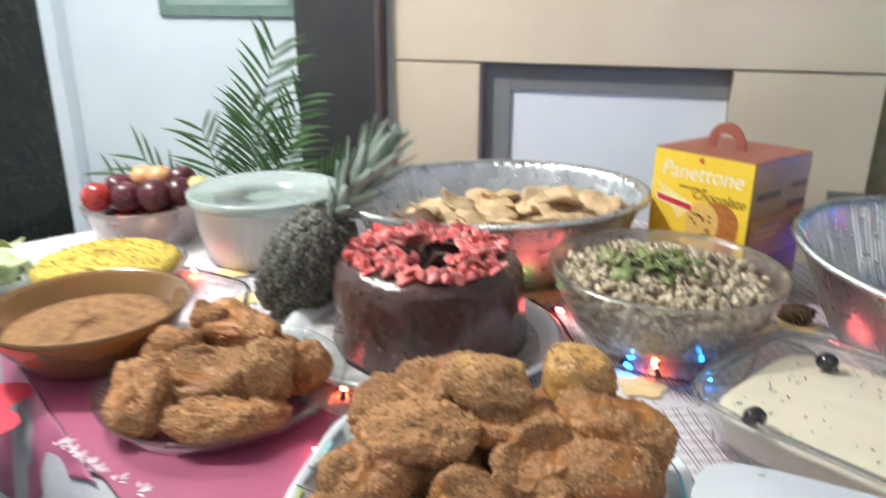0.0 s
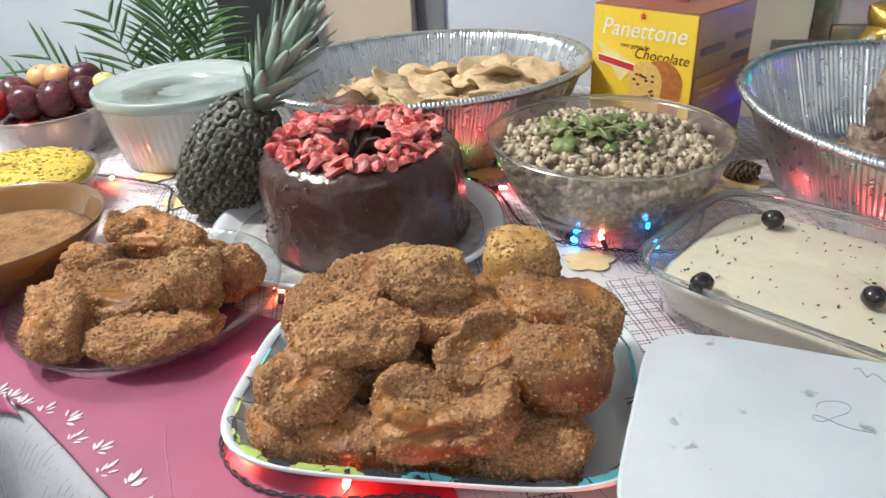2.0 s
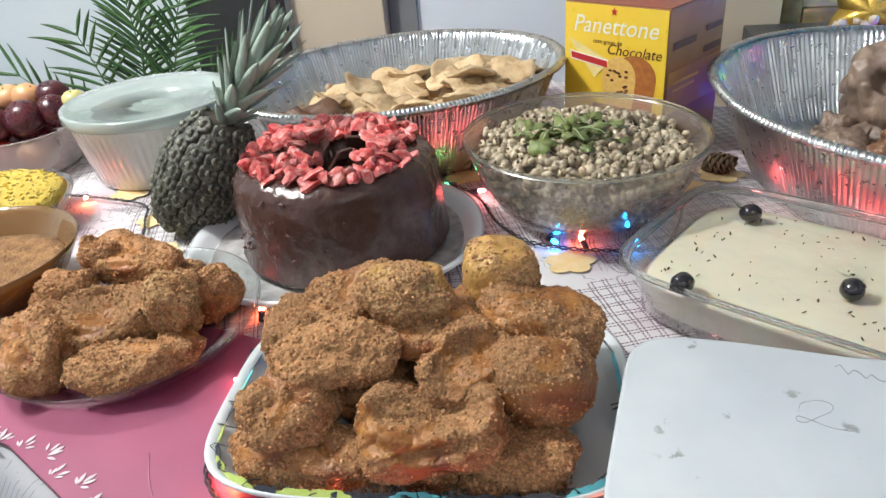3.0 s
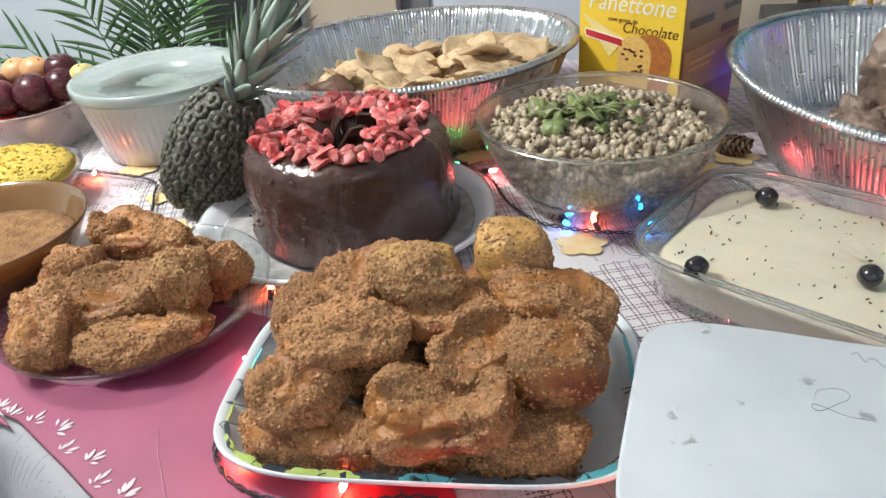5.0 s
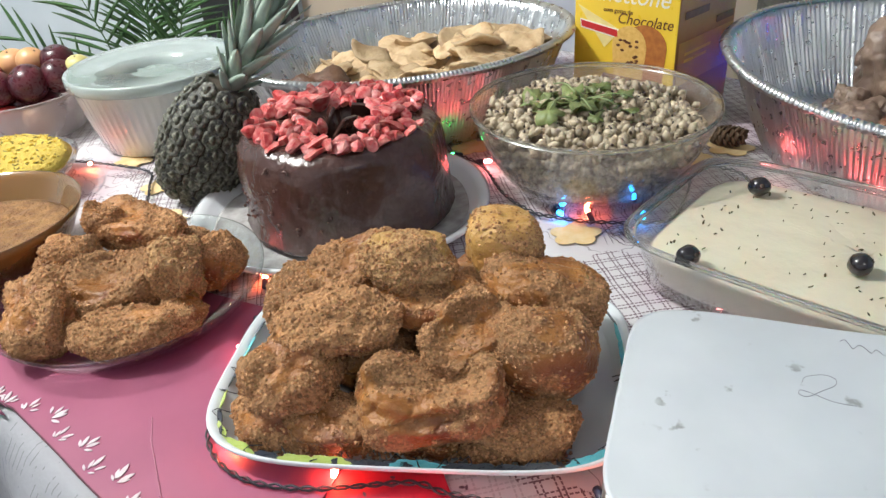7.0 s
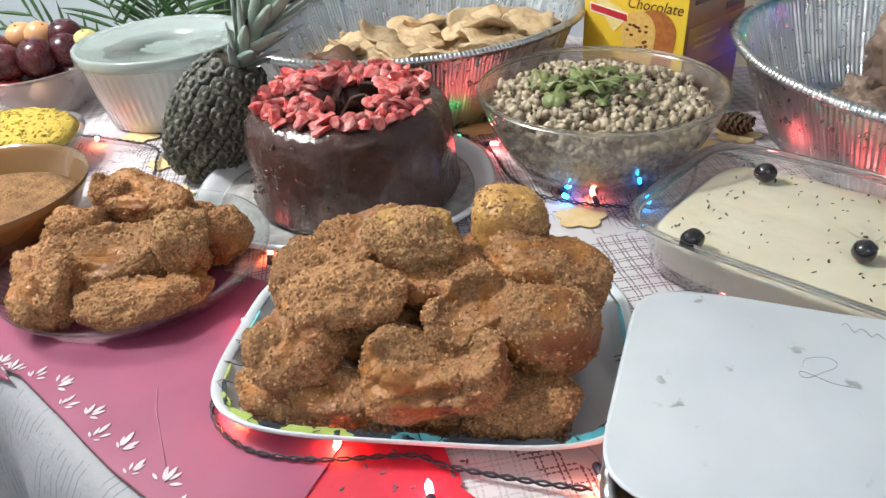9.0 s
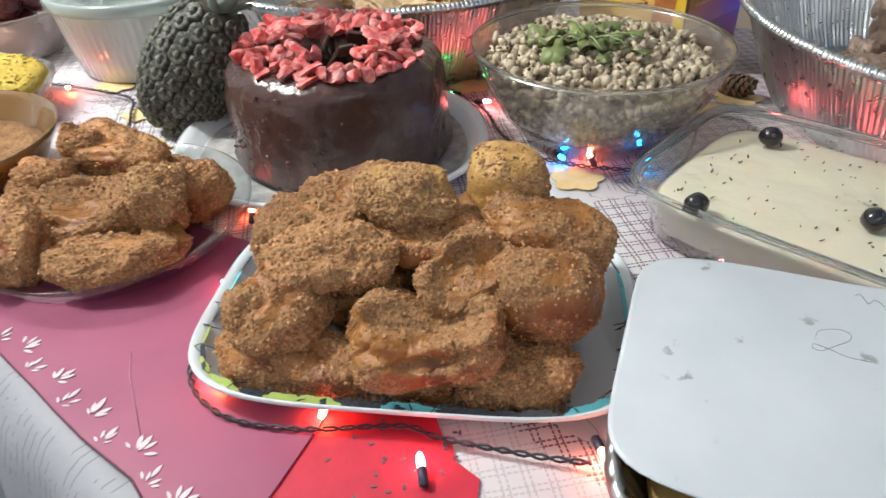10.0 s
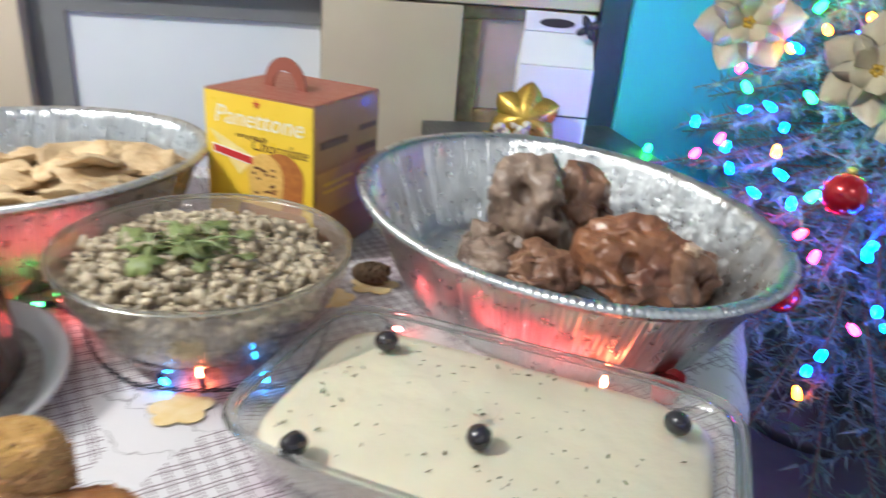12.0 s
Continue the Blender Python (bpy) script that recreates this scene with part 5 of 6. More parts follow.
# pineapple
pine = thing("pineapple", pose(-0.150, 0.992, T + 0.010), "whole pineapple with green crown leaning on the tray", "pineapple")
AX = Vector((0.072, 0.030, 0.125)).normalized()
PQ = AX.to_track_quat("Z", "Y").to_matrix().to_4x4()
PL = 0.152
M_PINE = random_tint(material("pineapple_rind", (0.150, 0.150, 0.118), (0.034, 0.032, 0.024), 170, 0.48, 0.0022, 260, spread=(0.40, 0.62)), 0.30)
M_PINECORE = material("pineapple_core_rind", (0.035, 0.026, 0.018), (0.05, 0.036, 0.022), 60, 0.7)


def pine_r(t):
    return 0.0605 * (math.sin(math.pi * min(1, max(0, 0.10 + 0.80 * t))) ** 0.45) * (1.0 - 0.10 * t)


prof = [(pine_r(q / 16), PL * q / 16) for q in range(17)]
part("body", loft([[(r * 0.965 * math.cos(2 * math.pi * i / 40), r * 0.965 * math.sin(2 * math.pi * i / 40), z) for i in range(40)] for r, z in prof], (True, True)), M_PINECORE, pine, "", True, PQ)
bm = bmesh.new()
bmesh.ops.create_icosphere(bm, subdivisions=3, radius=1.0)
for v in bm.verts:
    d = v.co.copy()
    hexr = max(abs(d.x), abs(d.x * 0.5 + d.y * 0.866), abs(d.x * 0.5 - d.y * 0.866))
    k = 1.0 if hexr < 0.8 else 0.8 / hexr
    v.co = Vector((d.x * 0.0158 * k, d.y * 0.0150 * k, max(d.z, -0.3) * 0.0032))
    rr = math.hypot(d.x, d.y)
    if d.z > 0 and rr < 0.28:
        v.co.z += 0.0035 * (1 - rr / 0.28)
    elif d.z > 0:
        v.co.z += 0.0022 * math.exp(-((rr - 0.66) / 0.16) ** 2) - 0.0012 * math.exp(-((rr - 0.38) / 0.12) ** 2)
    v.co.z += 0.0009 * noise.noise(d * 5)
me_eye = finish(bm, "rind_eye", M_PINE)
bm = bmesh.new()
ring = [bm.verts.new((0.0066 * math.cos(t), 0.0050 * math.sin(t) * (1.0 if math.sin(t) < 0 else 0.25) - 0.0015 * math.cos(t) ** 2, 0.0006 * math.cos(2 * t))) for t in (2 * math.pi * q / 14 for q in range(14))]
tip = bm.verts.new((0.0, 0.0045, 0.0046))
low_ = bm.verts.new((0.0, 0.0, -0.002))
for q in range(14):
    bm.faces.new((ring[q], ring[(q + 1) % 14], tip))
    bm.faces.new((ring[(q + 1) % 14], ring[q], low_))
me_bract = finish(bm, "bract", random_tint(material("dry_bract", (0.22, 0.22, 0.17), (0.09, 0.088, 0.065), 300, 0.7), 0.3))
for row in range(10):
    t = 0.04 + 0.92 * row / 9
    r = pine_r(t)
    n_ = max(6, int(2 * math.pi * r / 0.0240))
    for i in range(n_):
        a = 2 * math.pi * (i + 0.5 * (row % 2)) / n_ + row * 0.07
        dr = (pine_r(min(1, t + 0.03)) - pine_r(max(0, t - 0.03))) / (0.06 * PL)
        nv = Vector((math.cos(a), math.sin(a), -dr)).normalized()
        m = Matrix.Translation((r * 0.97 * math.cos(a), r * 0.97 * math.sin(a), PL * t)) @ nv.to_track_quat("Z", "X").to_matrix().to_4x4()
        ey = part("rind_eye", me_eye, None, pine, "", True, PQ @ m @ pose(0, 0, 0, 0, 0, 30) @ Matrix.Scale(0.90, 4))
        part("bract", me_bract, None, ey, "pale dry bract tip", True, pose(0, 0, 0.0036, 0, 0, -30 + (i * 37 % 23)))
M_CROWN = random_tint(material("pineapple_leaf", (0.36, 0.43, 0.37), (0.24, 0.31, 0.25), 30, 0.5, 0.0006, 200), 0.25)
lrng = random.Random(12)


def crown_leaf(length, width, lift, curl):
    bm = bmesh.new()
    rows = []
    for q in range(11):
        t = q / 10
        w = width * (1 - t) ** 0.7 * (0.75 + 0.5 * t)
        out_ = math.sin(curl * t) * length * 0.85
        up_ = (1 - math.cos(curl * t)) * -length * 0.35 + length * t * lift
        rows.append([bm.verts.new((out_, s_ * w, up_ + abs(s_) * w * 0.35 + dz)) for s_, dz in ((-1, 0), (-0.5, -0.0008), (0, -0.0015), (0.5, -0.0008), (1, 0), (0.5, -0.0025), (0, -0.0035), (-0.5, -0.0025))])
    for p_, q_ in zip(rows, rows[1:]):
        for i in range(8):
            bm.faces.new((p_[i], p_[(i + 1) % 8], q_[(i + 1) % 8], q_[i]))
    bmesh.ops.recalc_face_normals(bm, faces=bm.faces)
    return bm


AX2 = Vector((0.085, 0.035, 0.125)).normalized()
CQ = Matrix.Translation(AX * (PL * 0.97)) @ AX2.to_track_quat("Z", "Y").to_matrix().to_4x4()
for k in range(46):
    t = k / 45
    length = 0.030 + 0.070 * math.sin(math.pi * min(1, t * 0.72)) ** 1.3
    bm = crown_leaf(length, 0.0142 - 0.0025 * t, 0.95 + 0.1 * t, 0.85 * (1 - t) ** 0.9 + 0.12)
    part("crown_leaf", bm, M_CROWN, pine, "", True, CQ @ pose(0, 0, 0.080 * t, 0, 0, k * 137.5) @ pose(0.009 * (1 - t), 0, 0))

# rice bowl
M_CLOUDY = clear("cloudy_plastic", (0.92, 0.93, 0.93), 0.12, 0.62, (0.80, 0.80, 0.77))
RX, RY = -0.296, 1.212
rb = vessel("plastic_bowl", pose(RX, RY, T + 0.003), [(0.0, 0.002), (0.76, 0.002), (0.80, 0.006), (0.87, 0.045), (0.935, 0.090), (0.945, 0.096), (0.955, 0.112), (0.995, 0.116), (1.02, 0.114), (1.015, 0.110), (0.972, 0.106), (0.962, 0.094), (0.95, 0.088), (0.885, 0.043), (0.82, 0.002), (0.78, 0.0), (0.0, 0.0)],
            0.129, 0.129, 2, M_CLOUDY, "cloudy plastic bowl of white rice under cling film", "bowl", 320, lambda i, k: (0.006 * math.sin(i * math.pi / 2.5) if k in (3, 4, 12, 13) else 0, 0))
part("film", shell([(0.0, 0.100), (0.5, 0.101), (0.9, 0.107), (1.0, 0.1165), (1.022, 0.114), (1.024, 0.100), (1.02, 0.0995), (1.0, 0.1145), (0.9, 0.1055), (0.0, 0.0985)], 0.129, 0.129, 2, 120, 0,
                   lambda i, k: (0.004 * noise.noise(Vector((i * 0.7, k, 2))) if k in (4, 5) else 0, 0.0007 * noise.noise(Vector((math.cos(i * .0524) * 2 * k, math.sin(i * .0524) * 3 * k, 1))) if k in (1, 2) else 0)), M_FILM, rb, "stretched cling film")
M_RICE = material("white_rice", (0.74, 0.72, 0.66), (0.64, 0.61, 0.55), 130, 0.6, 0.003, 240, sub=0.05)
ob = part("rice", shell([(0.0, 0.006), (0.74, 0.006), (0.78, 0.010), (0.85, 0.045), (0.905, 0.080), (0.89, 0.085), (0.5, 0.092), (0.0, 0.094)], 0.129, 0.129, 2, 90), M_RICE, at=pose(RX, RY, T + 0.004))
tagged(ob, "cooked white rice filling the plastic bowl", "rice")
fl = random.Random(33)
spots = []
for k in range(26):
    t, z = fl.uniform(3.6, 5.9), fl.uniform(0.015, 0.07)
    sc = np.interp(z, [0.006, 0.010, 0.045, 0.080], [0.74, 0.78, 0.85, 0.905]) * 0.129
    spots.append((Vector((sc * math.cos(t), sc * math.sin(t), z)), Vector((math.cos(t), math.sin(t), 0))))
me = pebbles(spots, (0.003, 0.0018, 0.0012), fl)
me.materials.append(material("fried_garlic", (0.20, 0.11, 0.05), (0.14, 0.07, 0.03), 90, 0.6))
ob = part("garlic_flecks", me, None, at=pose(RX, RY, T + 0.004))
tagged(ob, "brown fried garlic flecks in the white rice", "garlic flecks", kind="stuff")

# fruit bowl
FX, FY = -0.552, 1.212
vessel("plastic_fruit_bowl", pose(FX, FY, T + 0.003), [(0.0, 0.002), (0.70, 0.002), (0.76, 0.010), (0.88, 0.045), (0.97, 0.068), (1.02, 0.073), (1.035, 0.071), (0.99, 0.064), (0.90, 0.042), (0.78, 0.006), (0.72, 0.0), (0.0, 0.0)],
       0.108, 0.108, 2, clear("hazy_plastic", (0.94, 0.92, 0.92), 0.10, 0.45, (0.50, 0.42, 0.41)), "hazy plastic bowl piled with plums and apricots", "bowl", 96)
M_PLUM = random_tint(material("plum_skin", (0.050, 0.006, 0.014), (0.12, 0.016, 0.024), 30, 0.28, coat=0.15, rough_var=0.05), 0.3)
M_NECT = material("nectarine_skin", (0.45, 0.035, 0.025), (0.30, 0.02, 0.02), 30, 0.25, coat=0.3)
M_APRI = material("apricot_skin", (0.62, 0.36, 0.15), (0.55, 0.26, 0.13), 30, 0.4)
M_YEL = material("yellow_fruit_skin", (0.58, 0.52, 0.20), (0.50, 0.44, 0.16), 30, 0.35)


def round_fruit(name, x, y, z, r, mat, label, cat, tilt, seed):
    e = thing(name, pose(x, y, z, *tilt), label, cat, "fruit in the plastic bowl")
    rings = []
    for q in range(17):
        a = math.pi * q / 16
        rr, zz = r * math.sin(a), r * math.cos(a) * 0.94
        rr += 0.0005 * noise.noise(Vector((q, seed, 0)))
        zz -= 0.16 * r * math.exp(-(rr / (0.22 * r)) ** 2) * (1 if q < 8 else -0.6)
        rings.append([(rr * (1 - 0.05 * math.exp(-(math.sin(t / 2) / 0.12) ** 2)) * math.cos(t), rr * math.sin(t), zz) for t in (2 * math.pi * i / 36 for i in range(36))])
    part("flesh", loft(rings[1:-1], (True, True)), mat, e)
    part("stem_pit", tube([(0, 0, r * 0.76), (0.0005, 0, r * 0.84), (0.001, 0.0005, r * 0.90)], 0.0016, 6), material("stem", (0.10, 0.07, 0.03), None, 60, 0.7), e, "short brown stem")


for k, (x, y, z, r, m_, lab, cat, tl) in enumerate((
        (-0.610, 1.160, 0.838, 0.027, M_NECT, "red nectarine with stem pit facing outward", "nectarine", (75, 0, 20)),
        (-0.598, 1.205, 0.846, 0.027, M_PLUM, "dark purple shiny plum", "plum", (20, 30, 0)), (-0.558, 1.175, 0.838, 0.028, M_PLUM, "dark purple shiny plum", "plum", (60, 0, 30)),
        (-0.512, 1.190, 0.842, 0.031, M_PLUM, "dark purple shiny plum", "plum", (30, -30, 0)), (-0.480, 1.222, 0.843, 0.028, M_PLUM, "dark purple shiny plum", "plum", (10, 40, 0)),
        (-0.575, 1.245, 0.858, 0.025, M_APRI, "pale orange ripe apricot among plums", "apricot", (20, 0, 0)), (-0.535, 1.240, 0.862, 0.024, M_APRI, "pale orange ripe apricot among plums", "apricot", (0, 30, 0)),
        (-0.500, 1.255, 0.858, 0.028, M_PLUM, "dark purple shiny plum", "plum", (10, 0, 0)), (-0.452, 1.240, 0.852, 0.021, M_YEL, "small yellow fruit on the bowl's rim", "fruit", (10, 0, 0)),
        (-0.565, 1.21, 0.80, 0.03, M_PLUM, "dark purple shiny plum", "plum", (0, 0, 0)), (-0.52, 1.22, 0.795, 0.03, M_PLUM, "dark purple shiny plum", "plum", (0, 0, 0)),
        (-0.60, 1.19, 0.79, 0.026, M_PLUM, "dark purple shiny plum", "plum", (0, 0, 0)), (-0.555, 1.165, 0.79, 0.026, M_NECT, "red nectarine low in the bowl", "nectarine", (0, 0, 0)),
        (-0.505, 1.175, 0.787, 0.024, M_APRI, "pale orange ripe apricot among plums", "apricot", (0, 0, 0)))):
    round_fruit("apricot" if cat == "apricot" else cat, x, y, z, r, m_, lab, cat, tl, k)

# yellow farofa
vessel("glass_bowl", pose(-0.432, 0.978, T + 0.003), [(0.0, 0.002), (0.50, 0.002), (0.72, 0.012), (0.92, 0.032), (1.0, 0.043), (1.02, 0.043), (0.94, 0.029), (0.74, 0.008), (0.52, 0.0), (0.0, 0.0)], 0.112, 0.112, 2, M_GLASS, "shallow clear glass bowl of yellow toasted flour", "bowl", 80)
M_FAROFA = material("yellow_farofa", (0.66, 0.49, 0.095), (0.57, 0.40, 0.070), 60, 0.85, 0.003, 330)
far = thing("farofa", pose(-0.432, 0.978, T + 0.005), "bright yellow toasted cassava flour with herb flecks", "farofa")
part("mound", shell([(0.0, 0.004), (0.50, 0.004), (0.72, 0.014), (0.93, 0.036), (0.96, 0.0405), (0.85, 0.050), (0.6, 0.056), (0.3, 0.060), (0.0, 0.061)], 0.110, 0.110, 2, 80, 0, lambda i, k: (0, 0.003 * noise.noise(Vector((math.cos(i * .0785) * k, math.sin(i * .0785) * k, 5))) if k > 4 else 0)), M_FAROFA, far)
spots = []
for k in range(420):
    r, t = 0.10 * math.sqrt(fl.random()), fl.uniform(0, 6.28)
    z = np.interp(r / 0.11, [0, 0.3, 0.6, 0.85, 0.96], [0.061, 0.060, 0.056, 0.050, 0.041])
    spots.append((Vector((r * math.cos(t), r * math.sin(t), z + 0.0005)), Vector((0, 0, 1))))
me = pebbles(spots[:250], (0.0030, 0.0018, 0.0014), fl)
me.materials.append(random_tint(material("farofa_crumb", (0.66, 0.46, 0.05), (0.55, 0.36, 0.04), 90, 0.85), 0.25, True))
part("crumb_layer", me, None, far, "yellow crumbs")["kind"] = "stuff"
me = pebbles(spots[250:], (0.0034, 0.0015, 0.0007), fl)
me.materials.append(material("green_flecks", (0.24, 0.20, 0.05), (0.32, 0.24, 0.06), 90, 0.8))
part("herb_layer", me, None, far, "dark green herb flecks")["kind"] = "stuff"

# amber glass bowl with brown crumbs
OX, OY = -0.297, 0.797
vessel("amber_glass_bowl", pose(OX, OY, T + 0.003), [(0.0, 0.002), (0.50, 0.002), (0.62, 0.010), (0.84, 0.040), (0.96, 0.063), (1.0, 0.071), (1.015, 0.071), (0.98, 0.060), (0.86, 0.037), (0.65, 0.006), (0.52, 0.0), (0.0, 0.0)], 0.116, 0.116, 2, M_AMBER, "amber glass bowl with brown toasted crumbs", "bowl", 96)
M_BCR = material("brown_crumbs", (0.33, 0.17, 0.060), (0.20, 0.095, 0.035), 75, 0.8, 0.004, 240)
ob = part("toasted_crumbs", shell([(0.0, 0.006), (0.52, 0.006), (0.63, 0.014), (0.80, 0.034), (0.84, 0.041), (0.7, 0.042), (0.3, 0.044), (0.0, 0.046)], 0.116, 0.116, 2, 72, 0, lambda i, k: (0, 0.004 * noise.noise(Vector((math.cos(i * .087) * k, math.sin(i * .087) * k, 8))) if k > 4 else 0)), M_BCR, at=pose(OX, OY, T + 0.004))
tagged(ob, "brown toasted crumbs heaped in the amber bowl", "crumbs")

# sliced pale green vegetable on a plate at the table's end
gp = vessel("small_plate", pose(-0.575, 0.905, T + 0.003), [(0.0, 0.002), (0.6, 0.002), (1.0, 0.014), (1.01, 0.012), (0.62, 0.0), (0.0, 0.0)], 0.085, 0.085, 2, M_PORCELAIN, "small white plate with pale green lettuce", "plate", 64, partname="dish")
M_LETT = random_tint(material("lettuce", (0.30, 0.42, 0.14), (0.45, 0.52, 0.30), 20, 0.45, 0.002, 60, sub=0.1), 0.2)
for k in range(7):
    bm = bmesh.new()
    rows = []
    for i in range(13):
        a = -1.3 + 2.6 * i / 12
        rows.append([(0.055 * q / 6 * math.cos(a), 0.055 * q / 6 * math.sin(a), 0.012 * (q / 6) ** 2 + 0.008 * (q / 6) ** 3 * math.sin(i * 1.7 + k)) for q in range(7)])
    bm = loft(rows, (False, False), False)
    ob = part("lettuce_leaf", bm, M_LETT, at=pose(-0.595 + 0.014 * (k % 3), 0.895 + 0.012 * (k // 3), T + 0.013 + 0.010 * k, 8 * (k % 3) - 8, -10, 51 * k))
    sm = ob.modifiers.new("thick", "SOLIDIFY")
    sm.thickness = 0.0012
    tagged(ob, "pale green crinkled lettuce leaf on small plate", "lettuce leaf", "lettuce leaves")
# ---------------------------------------------------------------- string lights on the table
M_CORD = material("dark_cord", (0.018, 0.022, 0.03), (0.03, 0.03, 0.04), 60, 0.5)
M_SOCKET = material("dark_socket", (0.02, 0.025, 0.05), (0.03, 0.03, 0.06), 60, 0.45)


def twisted(pts, gap=0.0016, turns=260):
    """Two strands wound round one another."""
    path = smooth_path(pts, 14)
    bm = bmesh.new()
    for ph in (0, math.pi):
        s_, strand = 0.0, []
        for i, p in enumerate(path):
            if i:
                s_ += (p - path[i - 1]).length
            d = (path[min(i + 1, len(path) - 1)] - path[max(i - 1, 0)]).normalized()
            side = Vector((-d.y, d.x, 0))
            a = s_ * turns + ph
            strand.append(p + side * gap * math.cos(a) + Vector((0, 0, gap * math.sin(a))))
        join(bm, tube(strand, 0.0010, 5))
    return bm


BULB_Z = T + 0.008


def bulb_mesh():
    rings = [[(r * math.cos(t), r * math.sin(t), z) for t in (2 * math.pi * i / 12 for i in range(12))] for r, z in
             ((0.0016, 0.0), (0.0026, 0.001), (0.0028, 0.005), (0.0026, 0.008), (0.0018, 0.0105), (0.0007, 0.0118))]
    return loft(rings, (True, True))


GLOW = {"red": glowing("red_led", (1.0, 0.125, 0.125), 72), "amber": glowing("amber_led", (1.0, 0.17, 0.075), 95), "blue": glowing("blue_led", (0.01, 0.30, 1.0), 40),
        "green": glowing("green_led", (0.05, 0.9, 0.2), 14), "pink": glowing("pink_led", (1.0, 0.12, 0.30), 30), "white": glowing("white_led", (1.0, 0.85, 0.6), 20)}
BULBS = {k: finish(bulb_mesh(), "bulb", m) for k, m in GLOW.items()}
SOCK = finish(loft([[(r * math.cos(t), r * math.sin(t), z) for t in (2 * math.pi * i / 10 for i in range(10))] for r, z in ((0.0020, -0.012), (0.0032, -0.011), (0.0034, 0.0), (0.0022, 0.0012))], (True, True)), "socket", M_SOCKET)


def garland(pts, bulbs, label):
    e = thing("light_string", pose(0, 0, 0), label, "string lights", "string lights on the table")
    part("cord", twisted([(x, y, T + 0.0075) for x, y in pts]), M_CORD, e, "dark twisted cord")
    for x, y, c, a, *up in bulbs:
        m = pose(x, y, BULB_Z + 0.001 + sum(up), 78 if not up else 15, 0, a)
        b = part("bulb", BULBS[c], None, e, "lit %s bulb" % c, True, m)
        part("socket", SOCK, None, b, "dark plastic socket")
    return e


garland([(-0.50, 1.09), (-0.40, 1.085), (-0.354, 1.080), (-0.25, 1.055), (-0.215, 1.00), (-0.16, 0.905), (-0.07, 0.872), (-0.03, 0.845), (0.032, 0.812), (0.062, 0.76), (0.060, 0.70), (0.064, 0.645), (0.078, 0.584),
         (0.118, 0.552), (0.174, 0.548), (0.245, 0.562), (0.274, 0.556), (0.337, 0.552), (0.372, 0.552)],
        [(-0.354, 1.074, "amber", 30), (0.036, 0.799, "amber", 200), (0.062, 0.735, "green", 80), (0.066, 0.690, "red", 270), (0.097, 0.584, "amber", 40),
         (0.188, 0.568, "amber", 10), (0.266, 0.529, "red", 200), (0.378, 0.563, "amber", 20), (-0.02, 0.838, "red", 0)],
        "string of tiny red and amber lights along the platter")
garland([(0.10, 1.13), (0.185, 1.118), (0.227, 1.085), (0.262, 1.01), (0.300, 0.965), (0.331, 0.952), (0.365, 0.945), (0.424, 0.945), (0.455, 0.955), (0.475, 1.00), (0.50, 1.09), (0.545, 1.08), (0.565, 1.03), (0.615, 0.975), (0.645, 0.945), (0.69, 0.918), (0.738, 0.893), (0.80, 0.877), (0.838, 0.88)],
        [(0.187, 1.103, "red", 10), (0.227, 1.098, "red", 70), (0.183, 1.118, "green", 300), (0.331, 0.962, "blue", 30), (0.366, 0.960, "amber", 200), (0.424, 0.960, "blue", 10),
         (0.742, 0.895, "amber", 150, 0.016), (0.642, 0.945, "red", 30), (0.690, 0.918, "red", 80), (0.56, 1.045, "red", 40)],
        "string of tiny coloured lights round the salad bowl")

# pine cone ornament beside the bowl
pc = thing("pine_cone", pose(0.545, 1.172, T + 0.016, 80, 0, 60), "small brown pine cone lying on the cloth", "pine cone")
M_CONE = random_tint(material("cone_scale", (0.10, 0.058, 0.030), (0.16, 0.10, 0.055), 90, 0.7, 0.0008, 300), 0.3)
bm = bmesh.new()
bmesh.ops.create_icosphere(bm, subdivisions=2, radius=1.0)
for v in bm.verts:
    v.co = Vector((v.co.x * 0.006 * (1 + 0.3 * v.co.y), v.co.y * 0.0075, v.co.z * 0.0018 + 0.002 * v.co.y * v.co.y))
me_scale = finish(bm, "scale", M_CONE)
for k in range(54):
    t = k / 54
    r = 0.015 * math.sin(math.pi * (0.12 + 0.8 * t)) ** 0.7
    a = k * 137.5
    part("scale", me_scale, None, pc, "", True, pose(0, 0, -0.022 + 0.044 * t, 0, 0, a) @ pose(0, r * 0.7, 0, 35, 0, 0))

# red candle cup at the table's edge
cc = thing("candle_cup", pose(0.815, 0.905, T + 0.003), "small red candle cup at the table edge", "candle")
part("cup", shell([(0.0, 0.0), (0.8, 0.0), (1.0, 0.026), (0.93, 0.026), (0.75, 0.004), (0.0, 0.004)], 0.017, 0.017, 2, 32), material("red_glass_cup", (0.42, 0.012, 0.02), (0.5, 0.02, 0.03), 30, 0.25, coat=0.4), cc)
part("wax", shell([(0.0, 0.005), (0.76, 0.005), (0.88, 0.019), (0.0, 0.020)], 0.017, 0.017, 2, 28), material("red_wax", (0.5, 0.03, 0.03), None, 40, 0.4), cc)

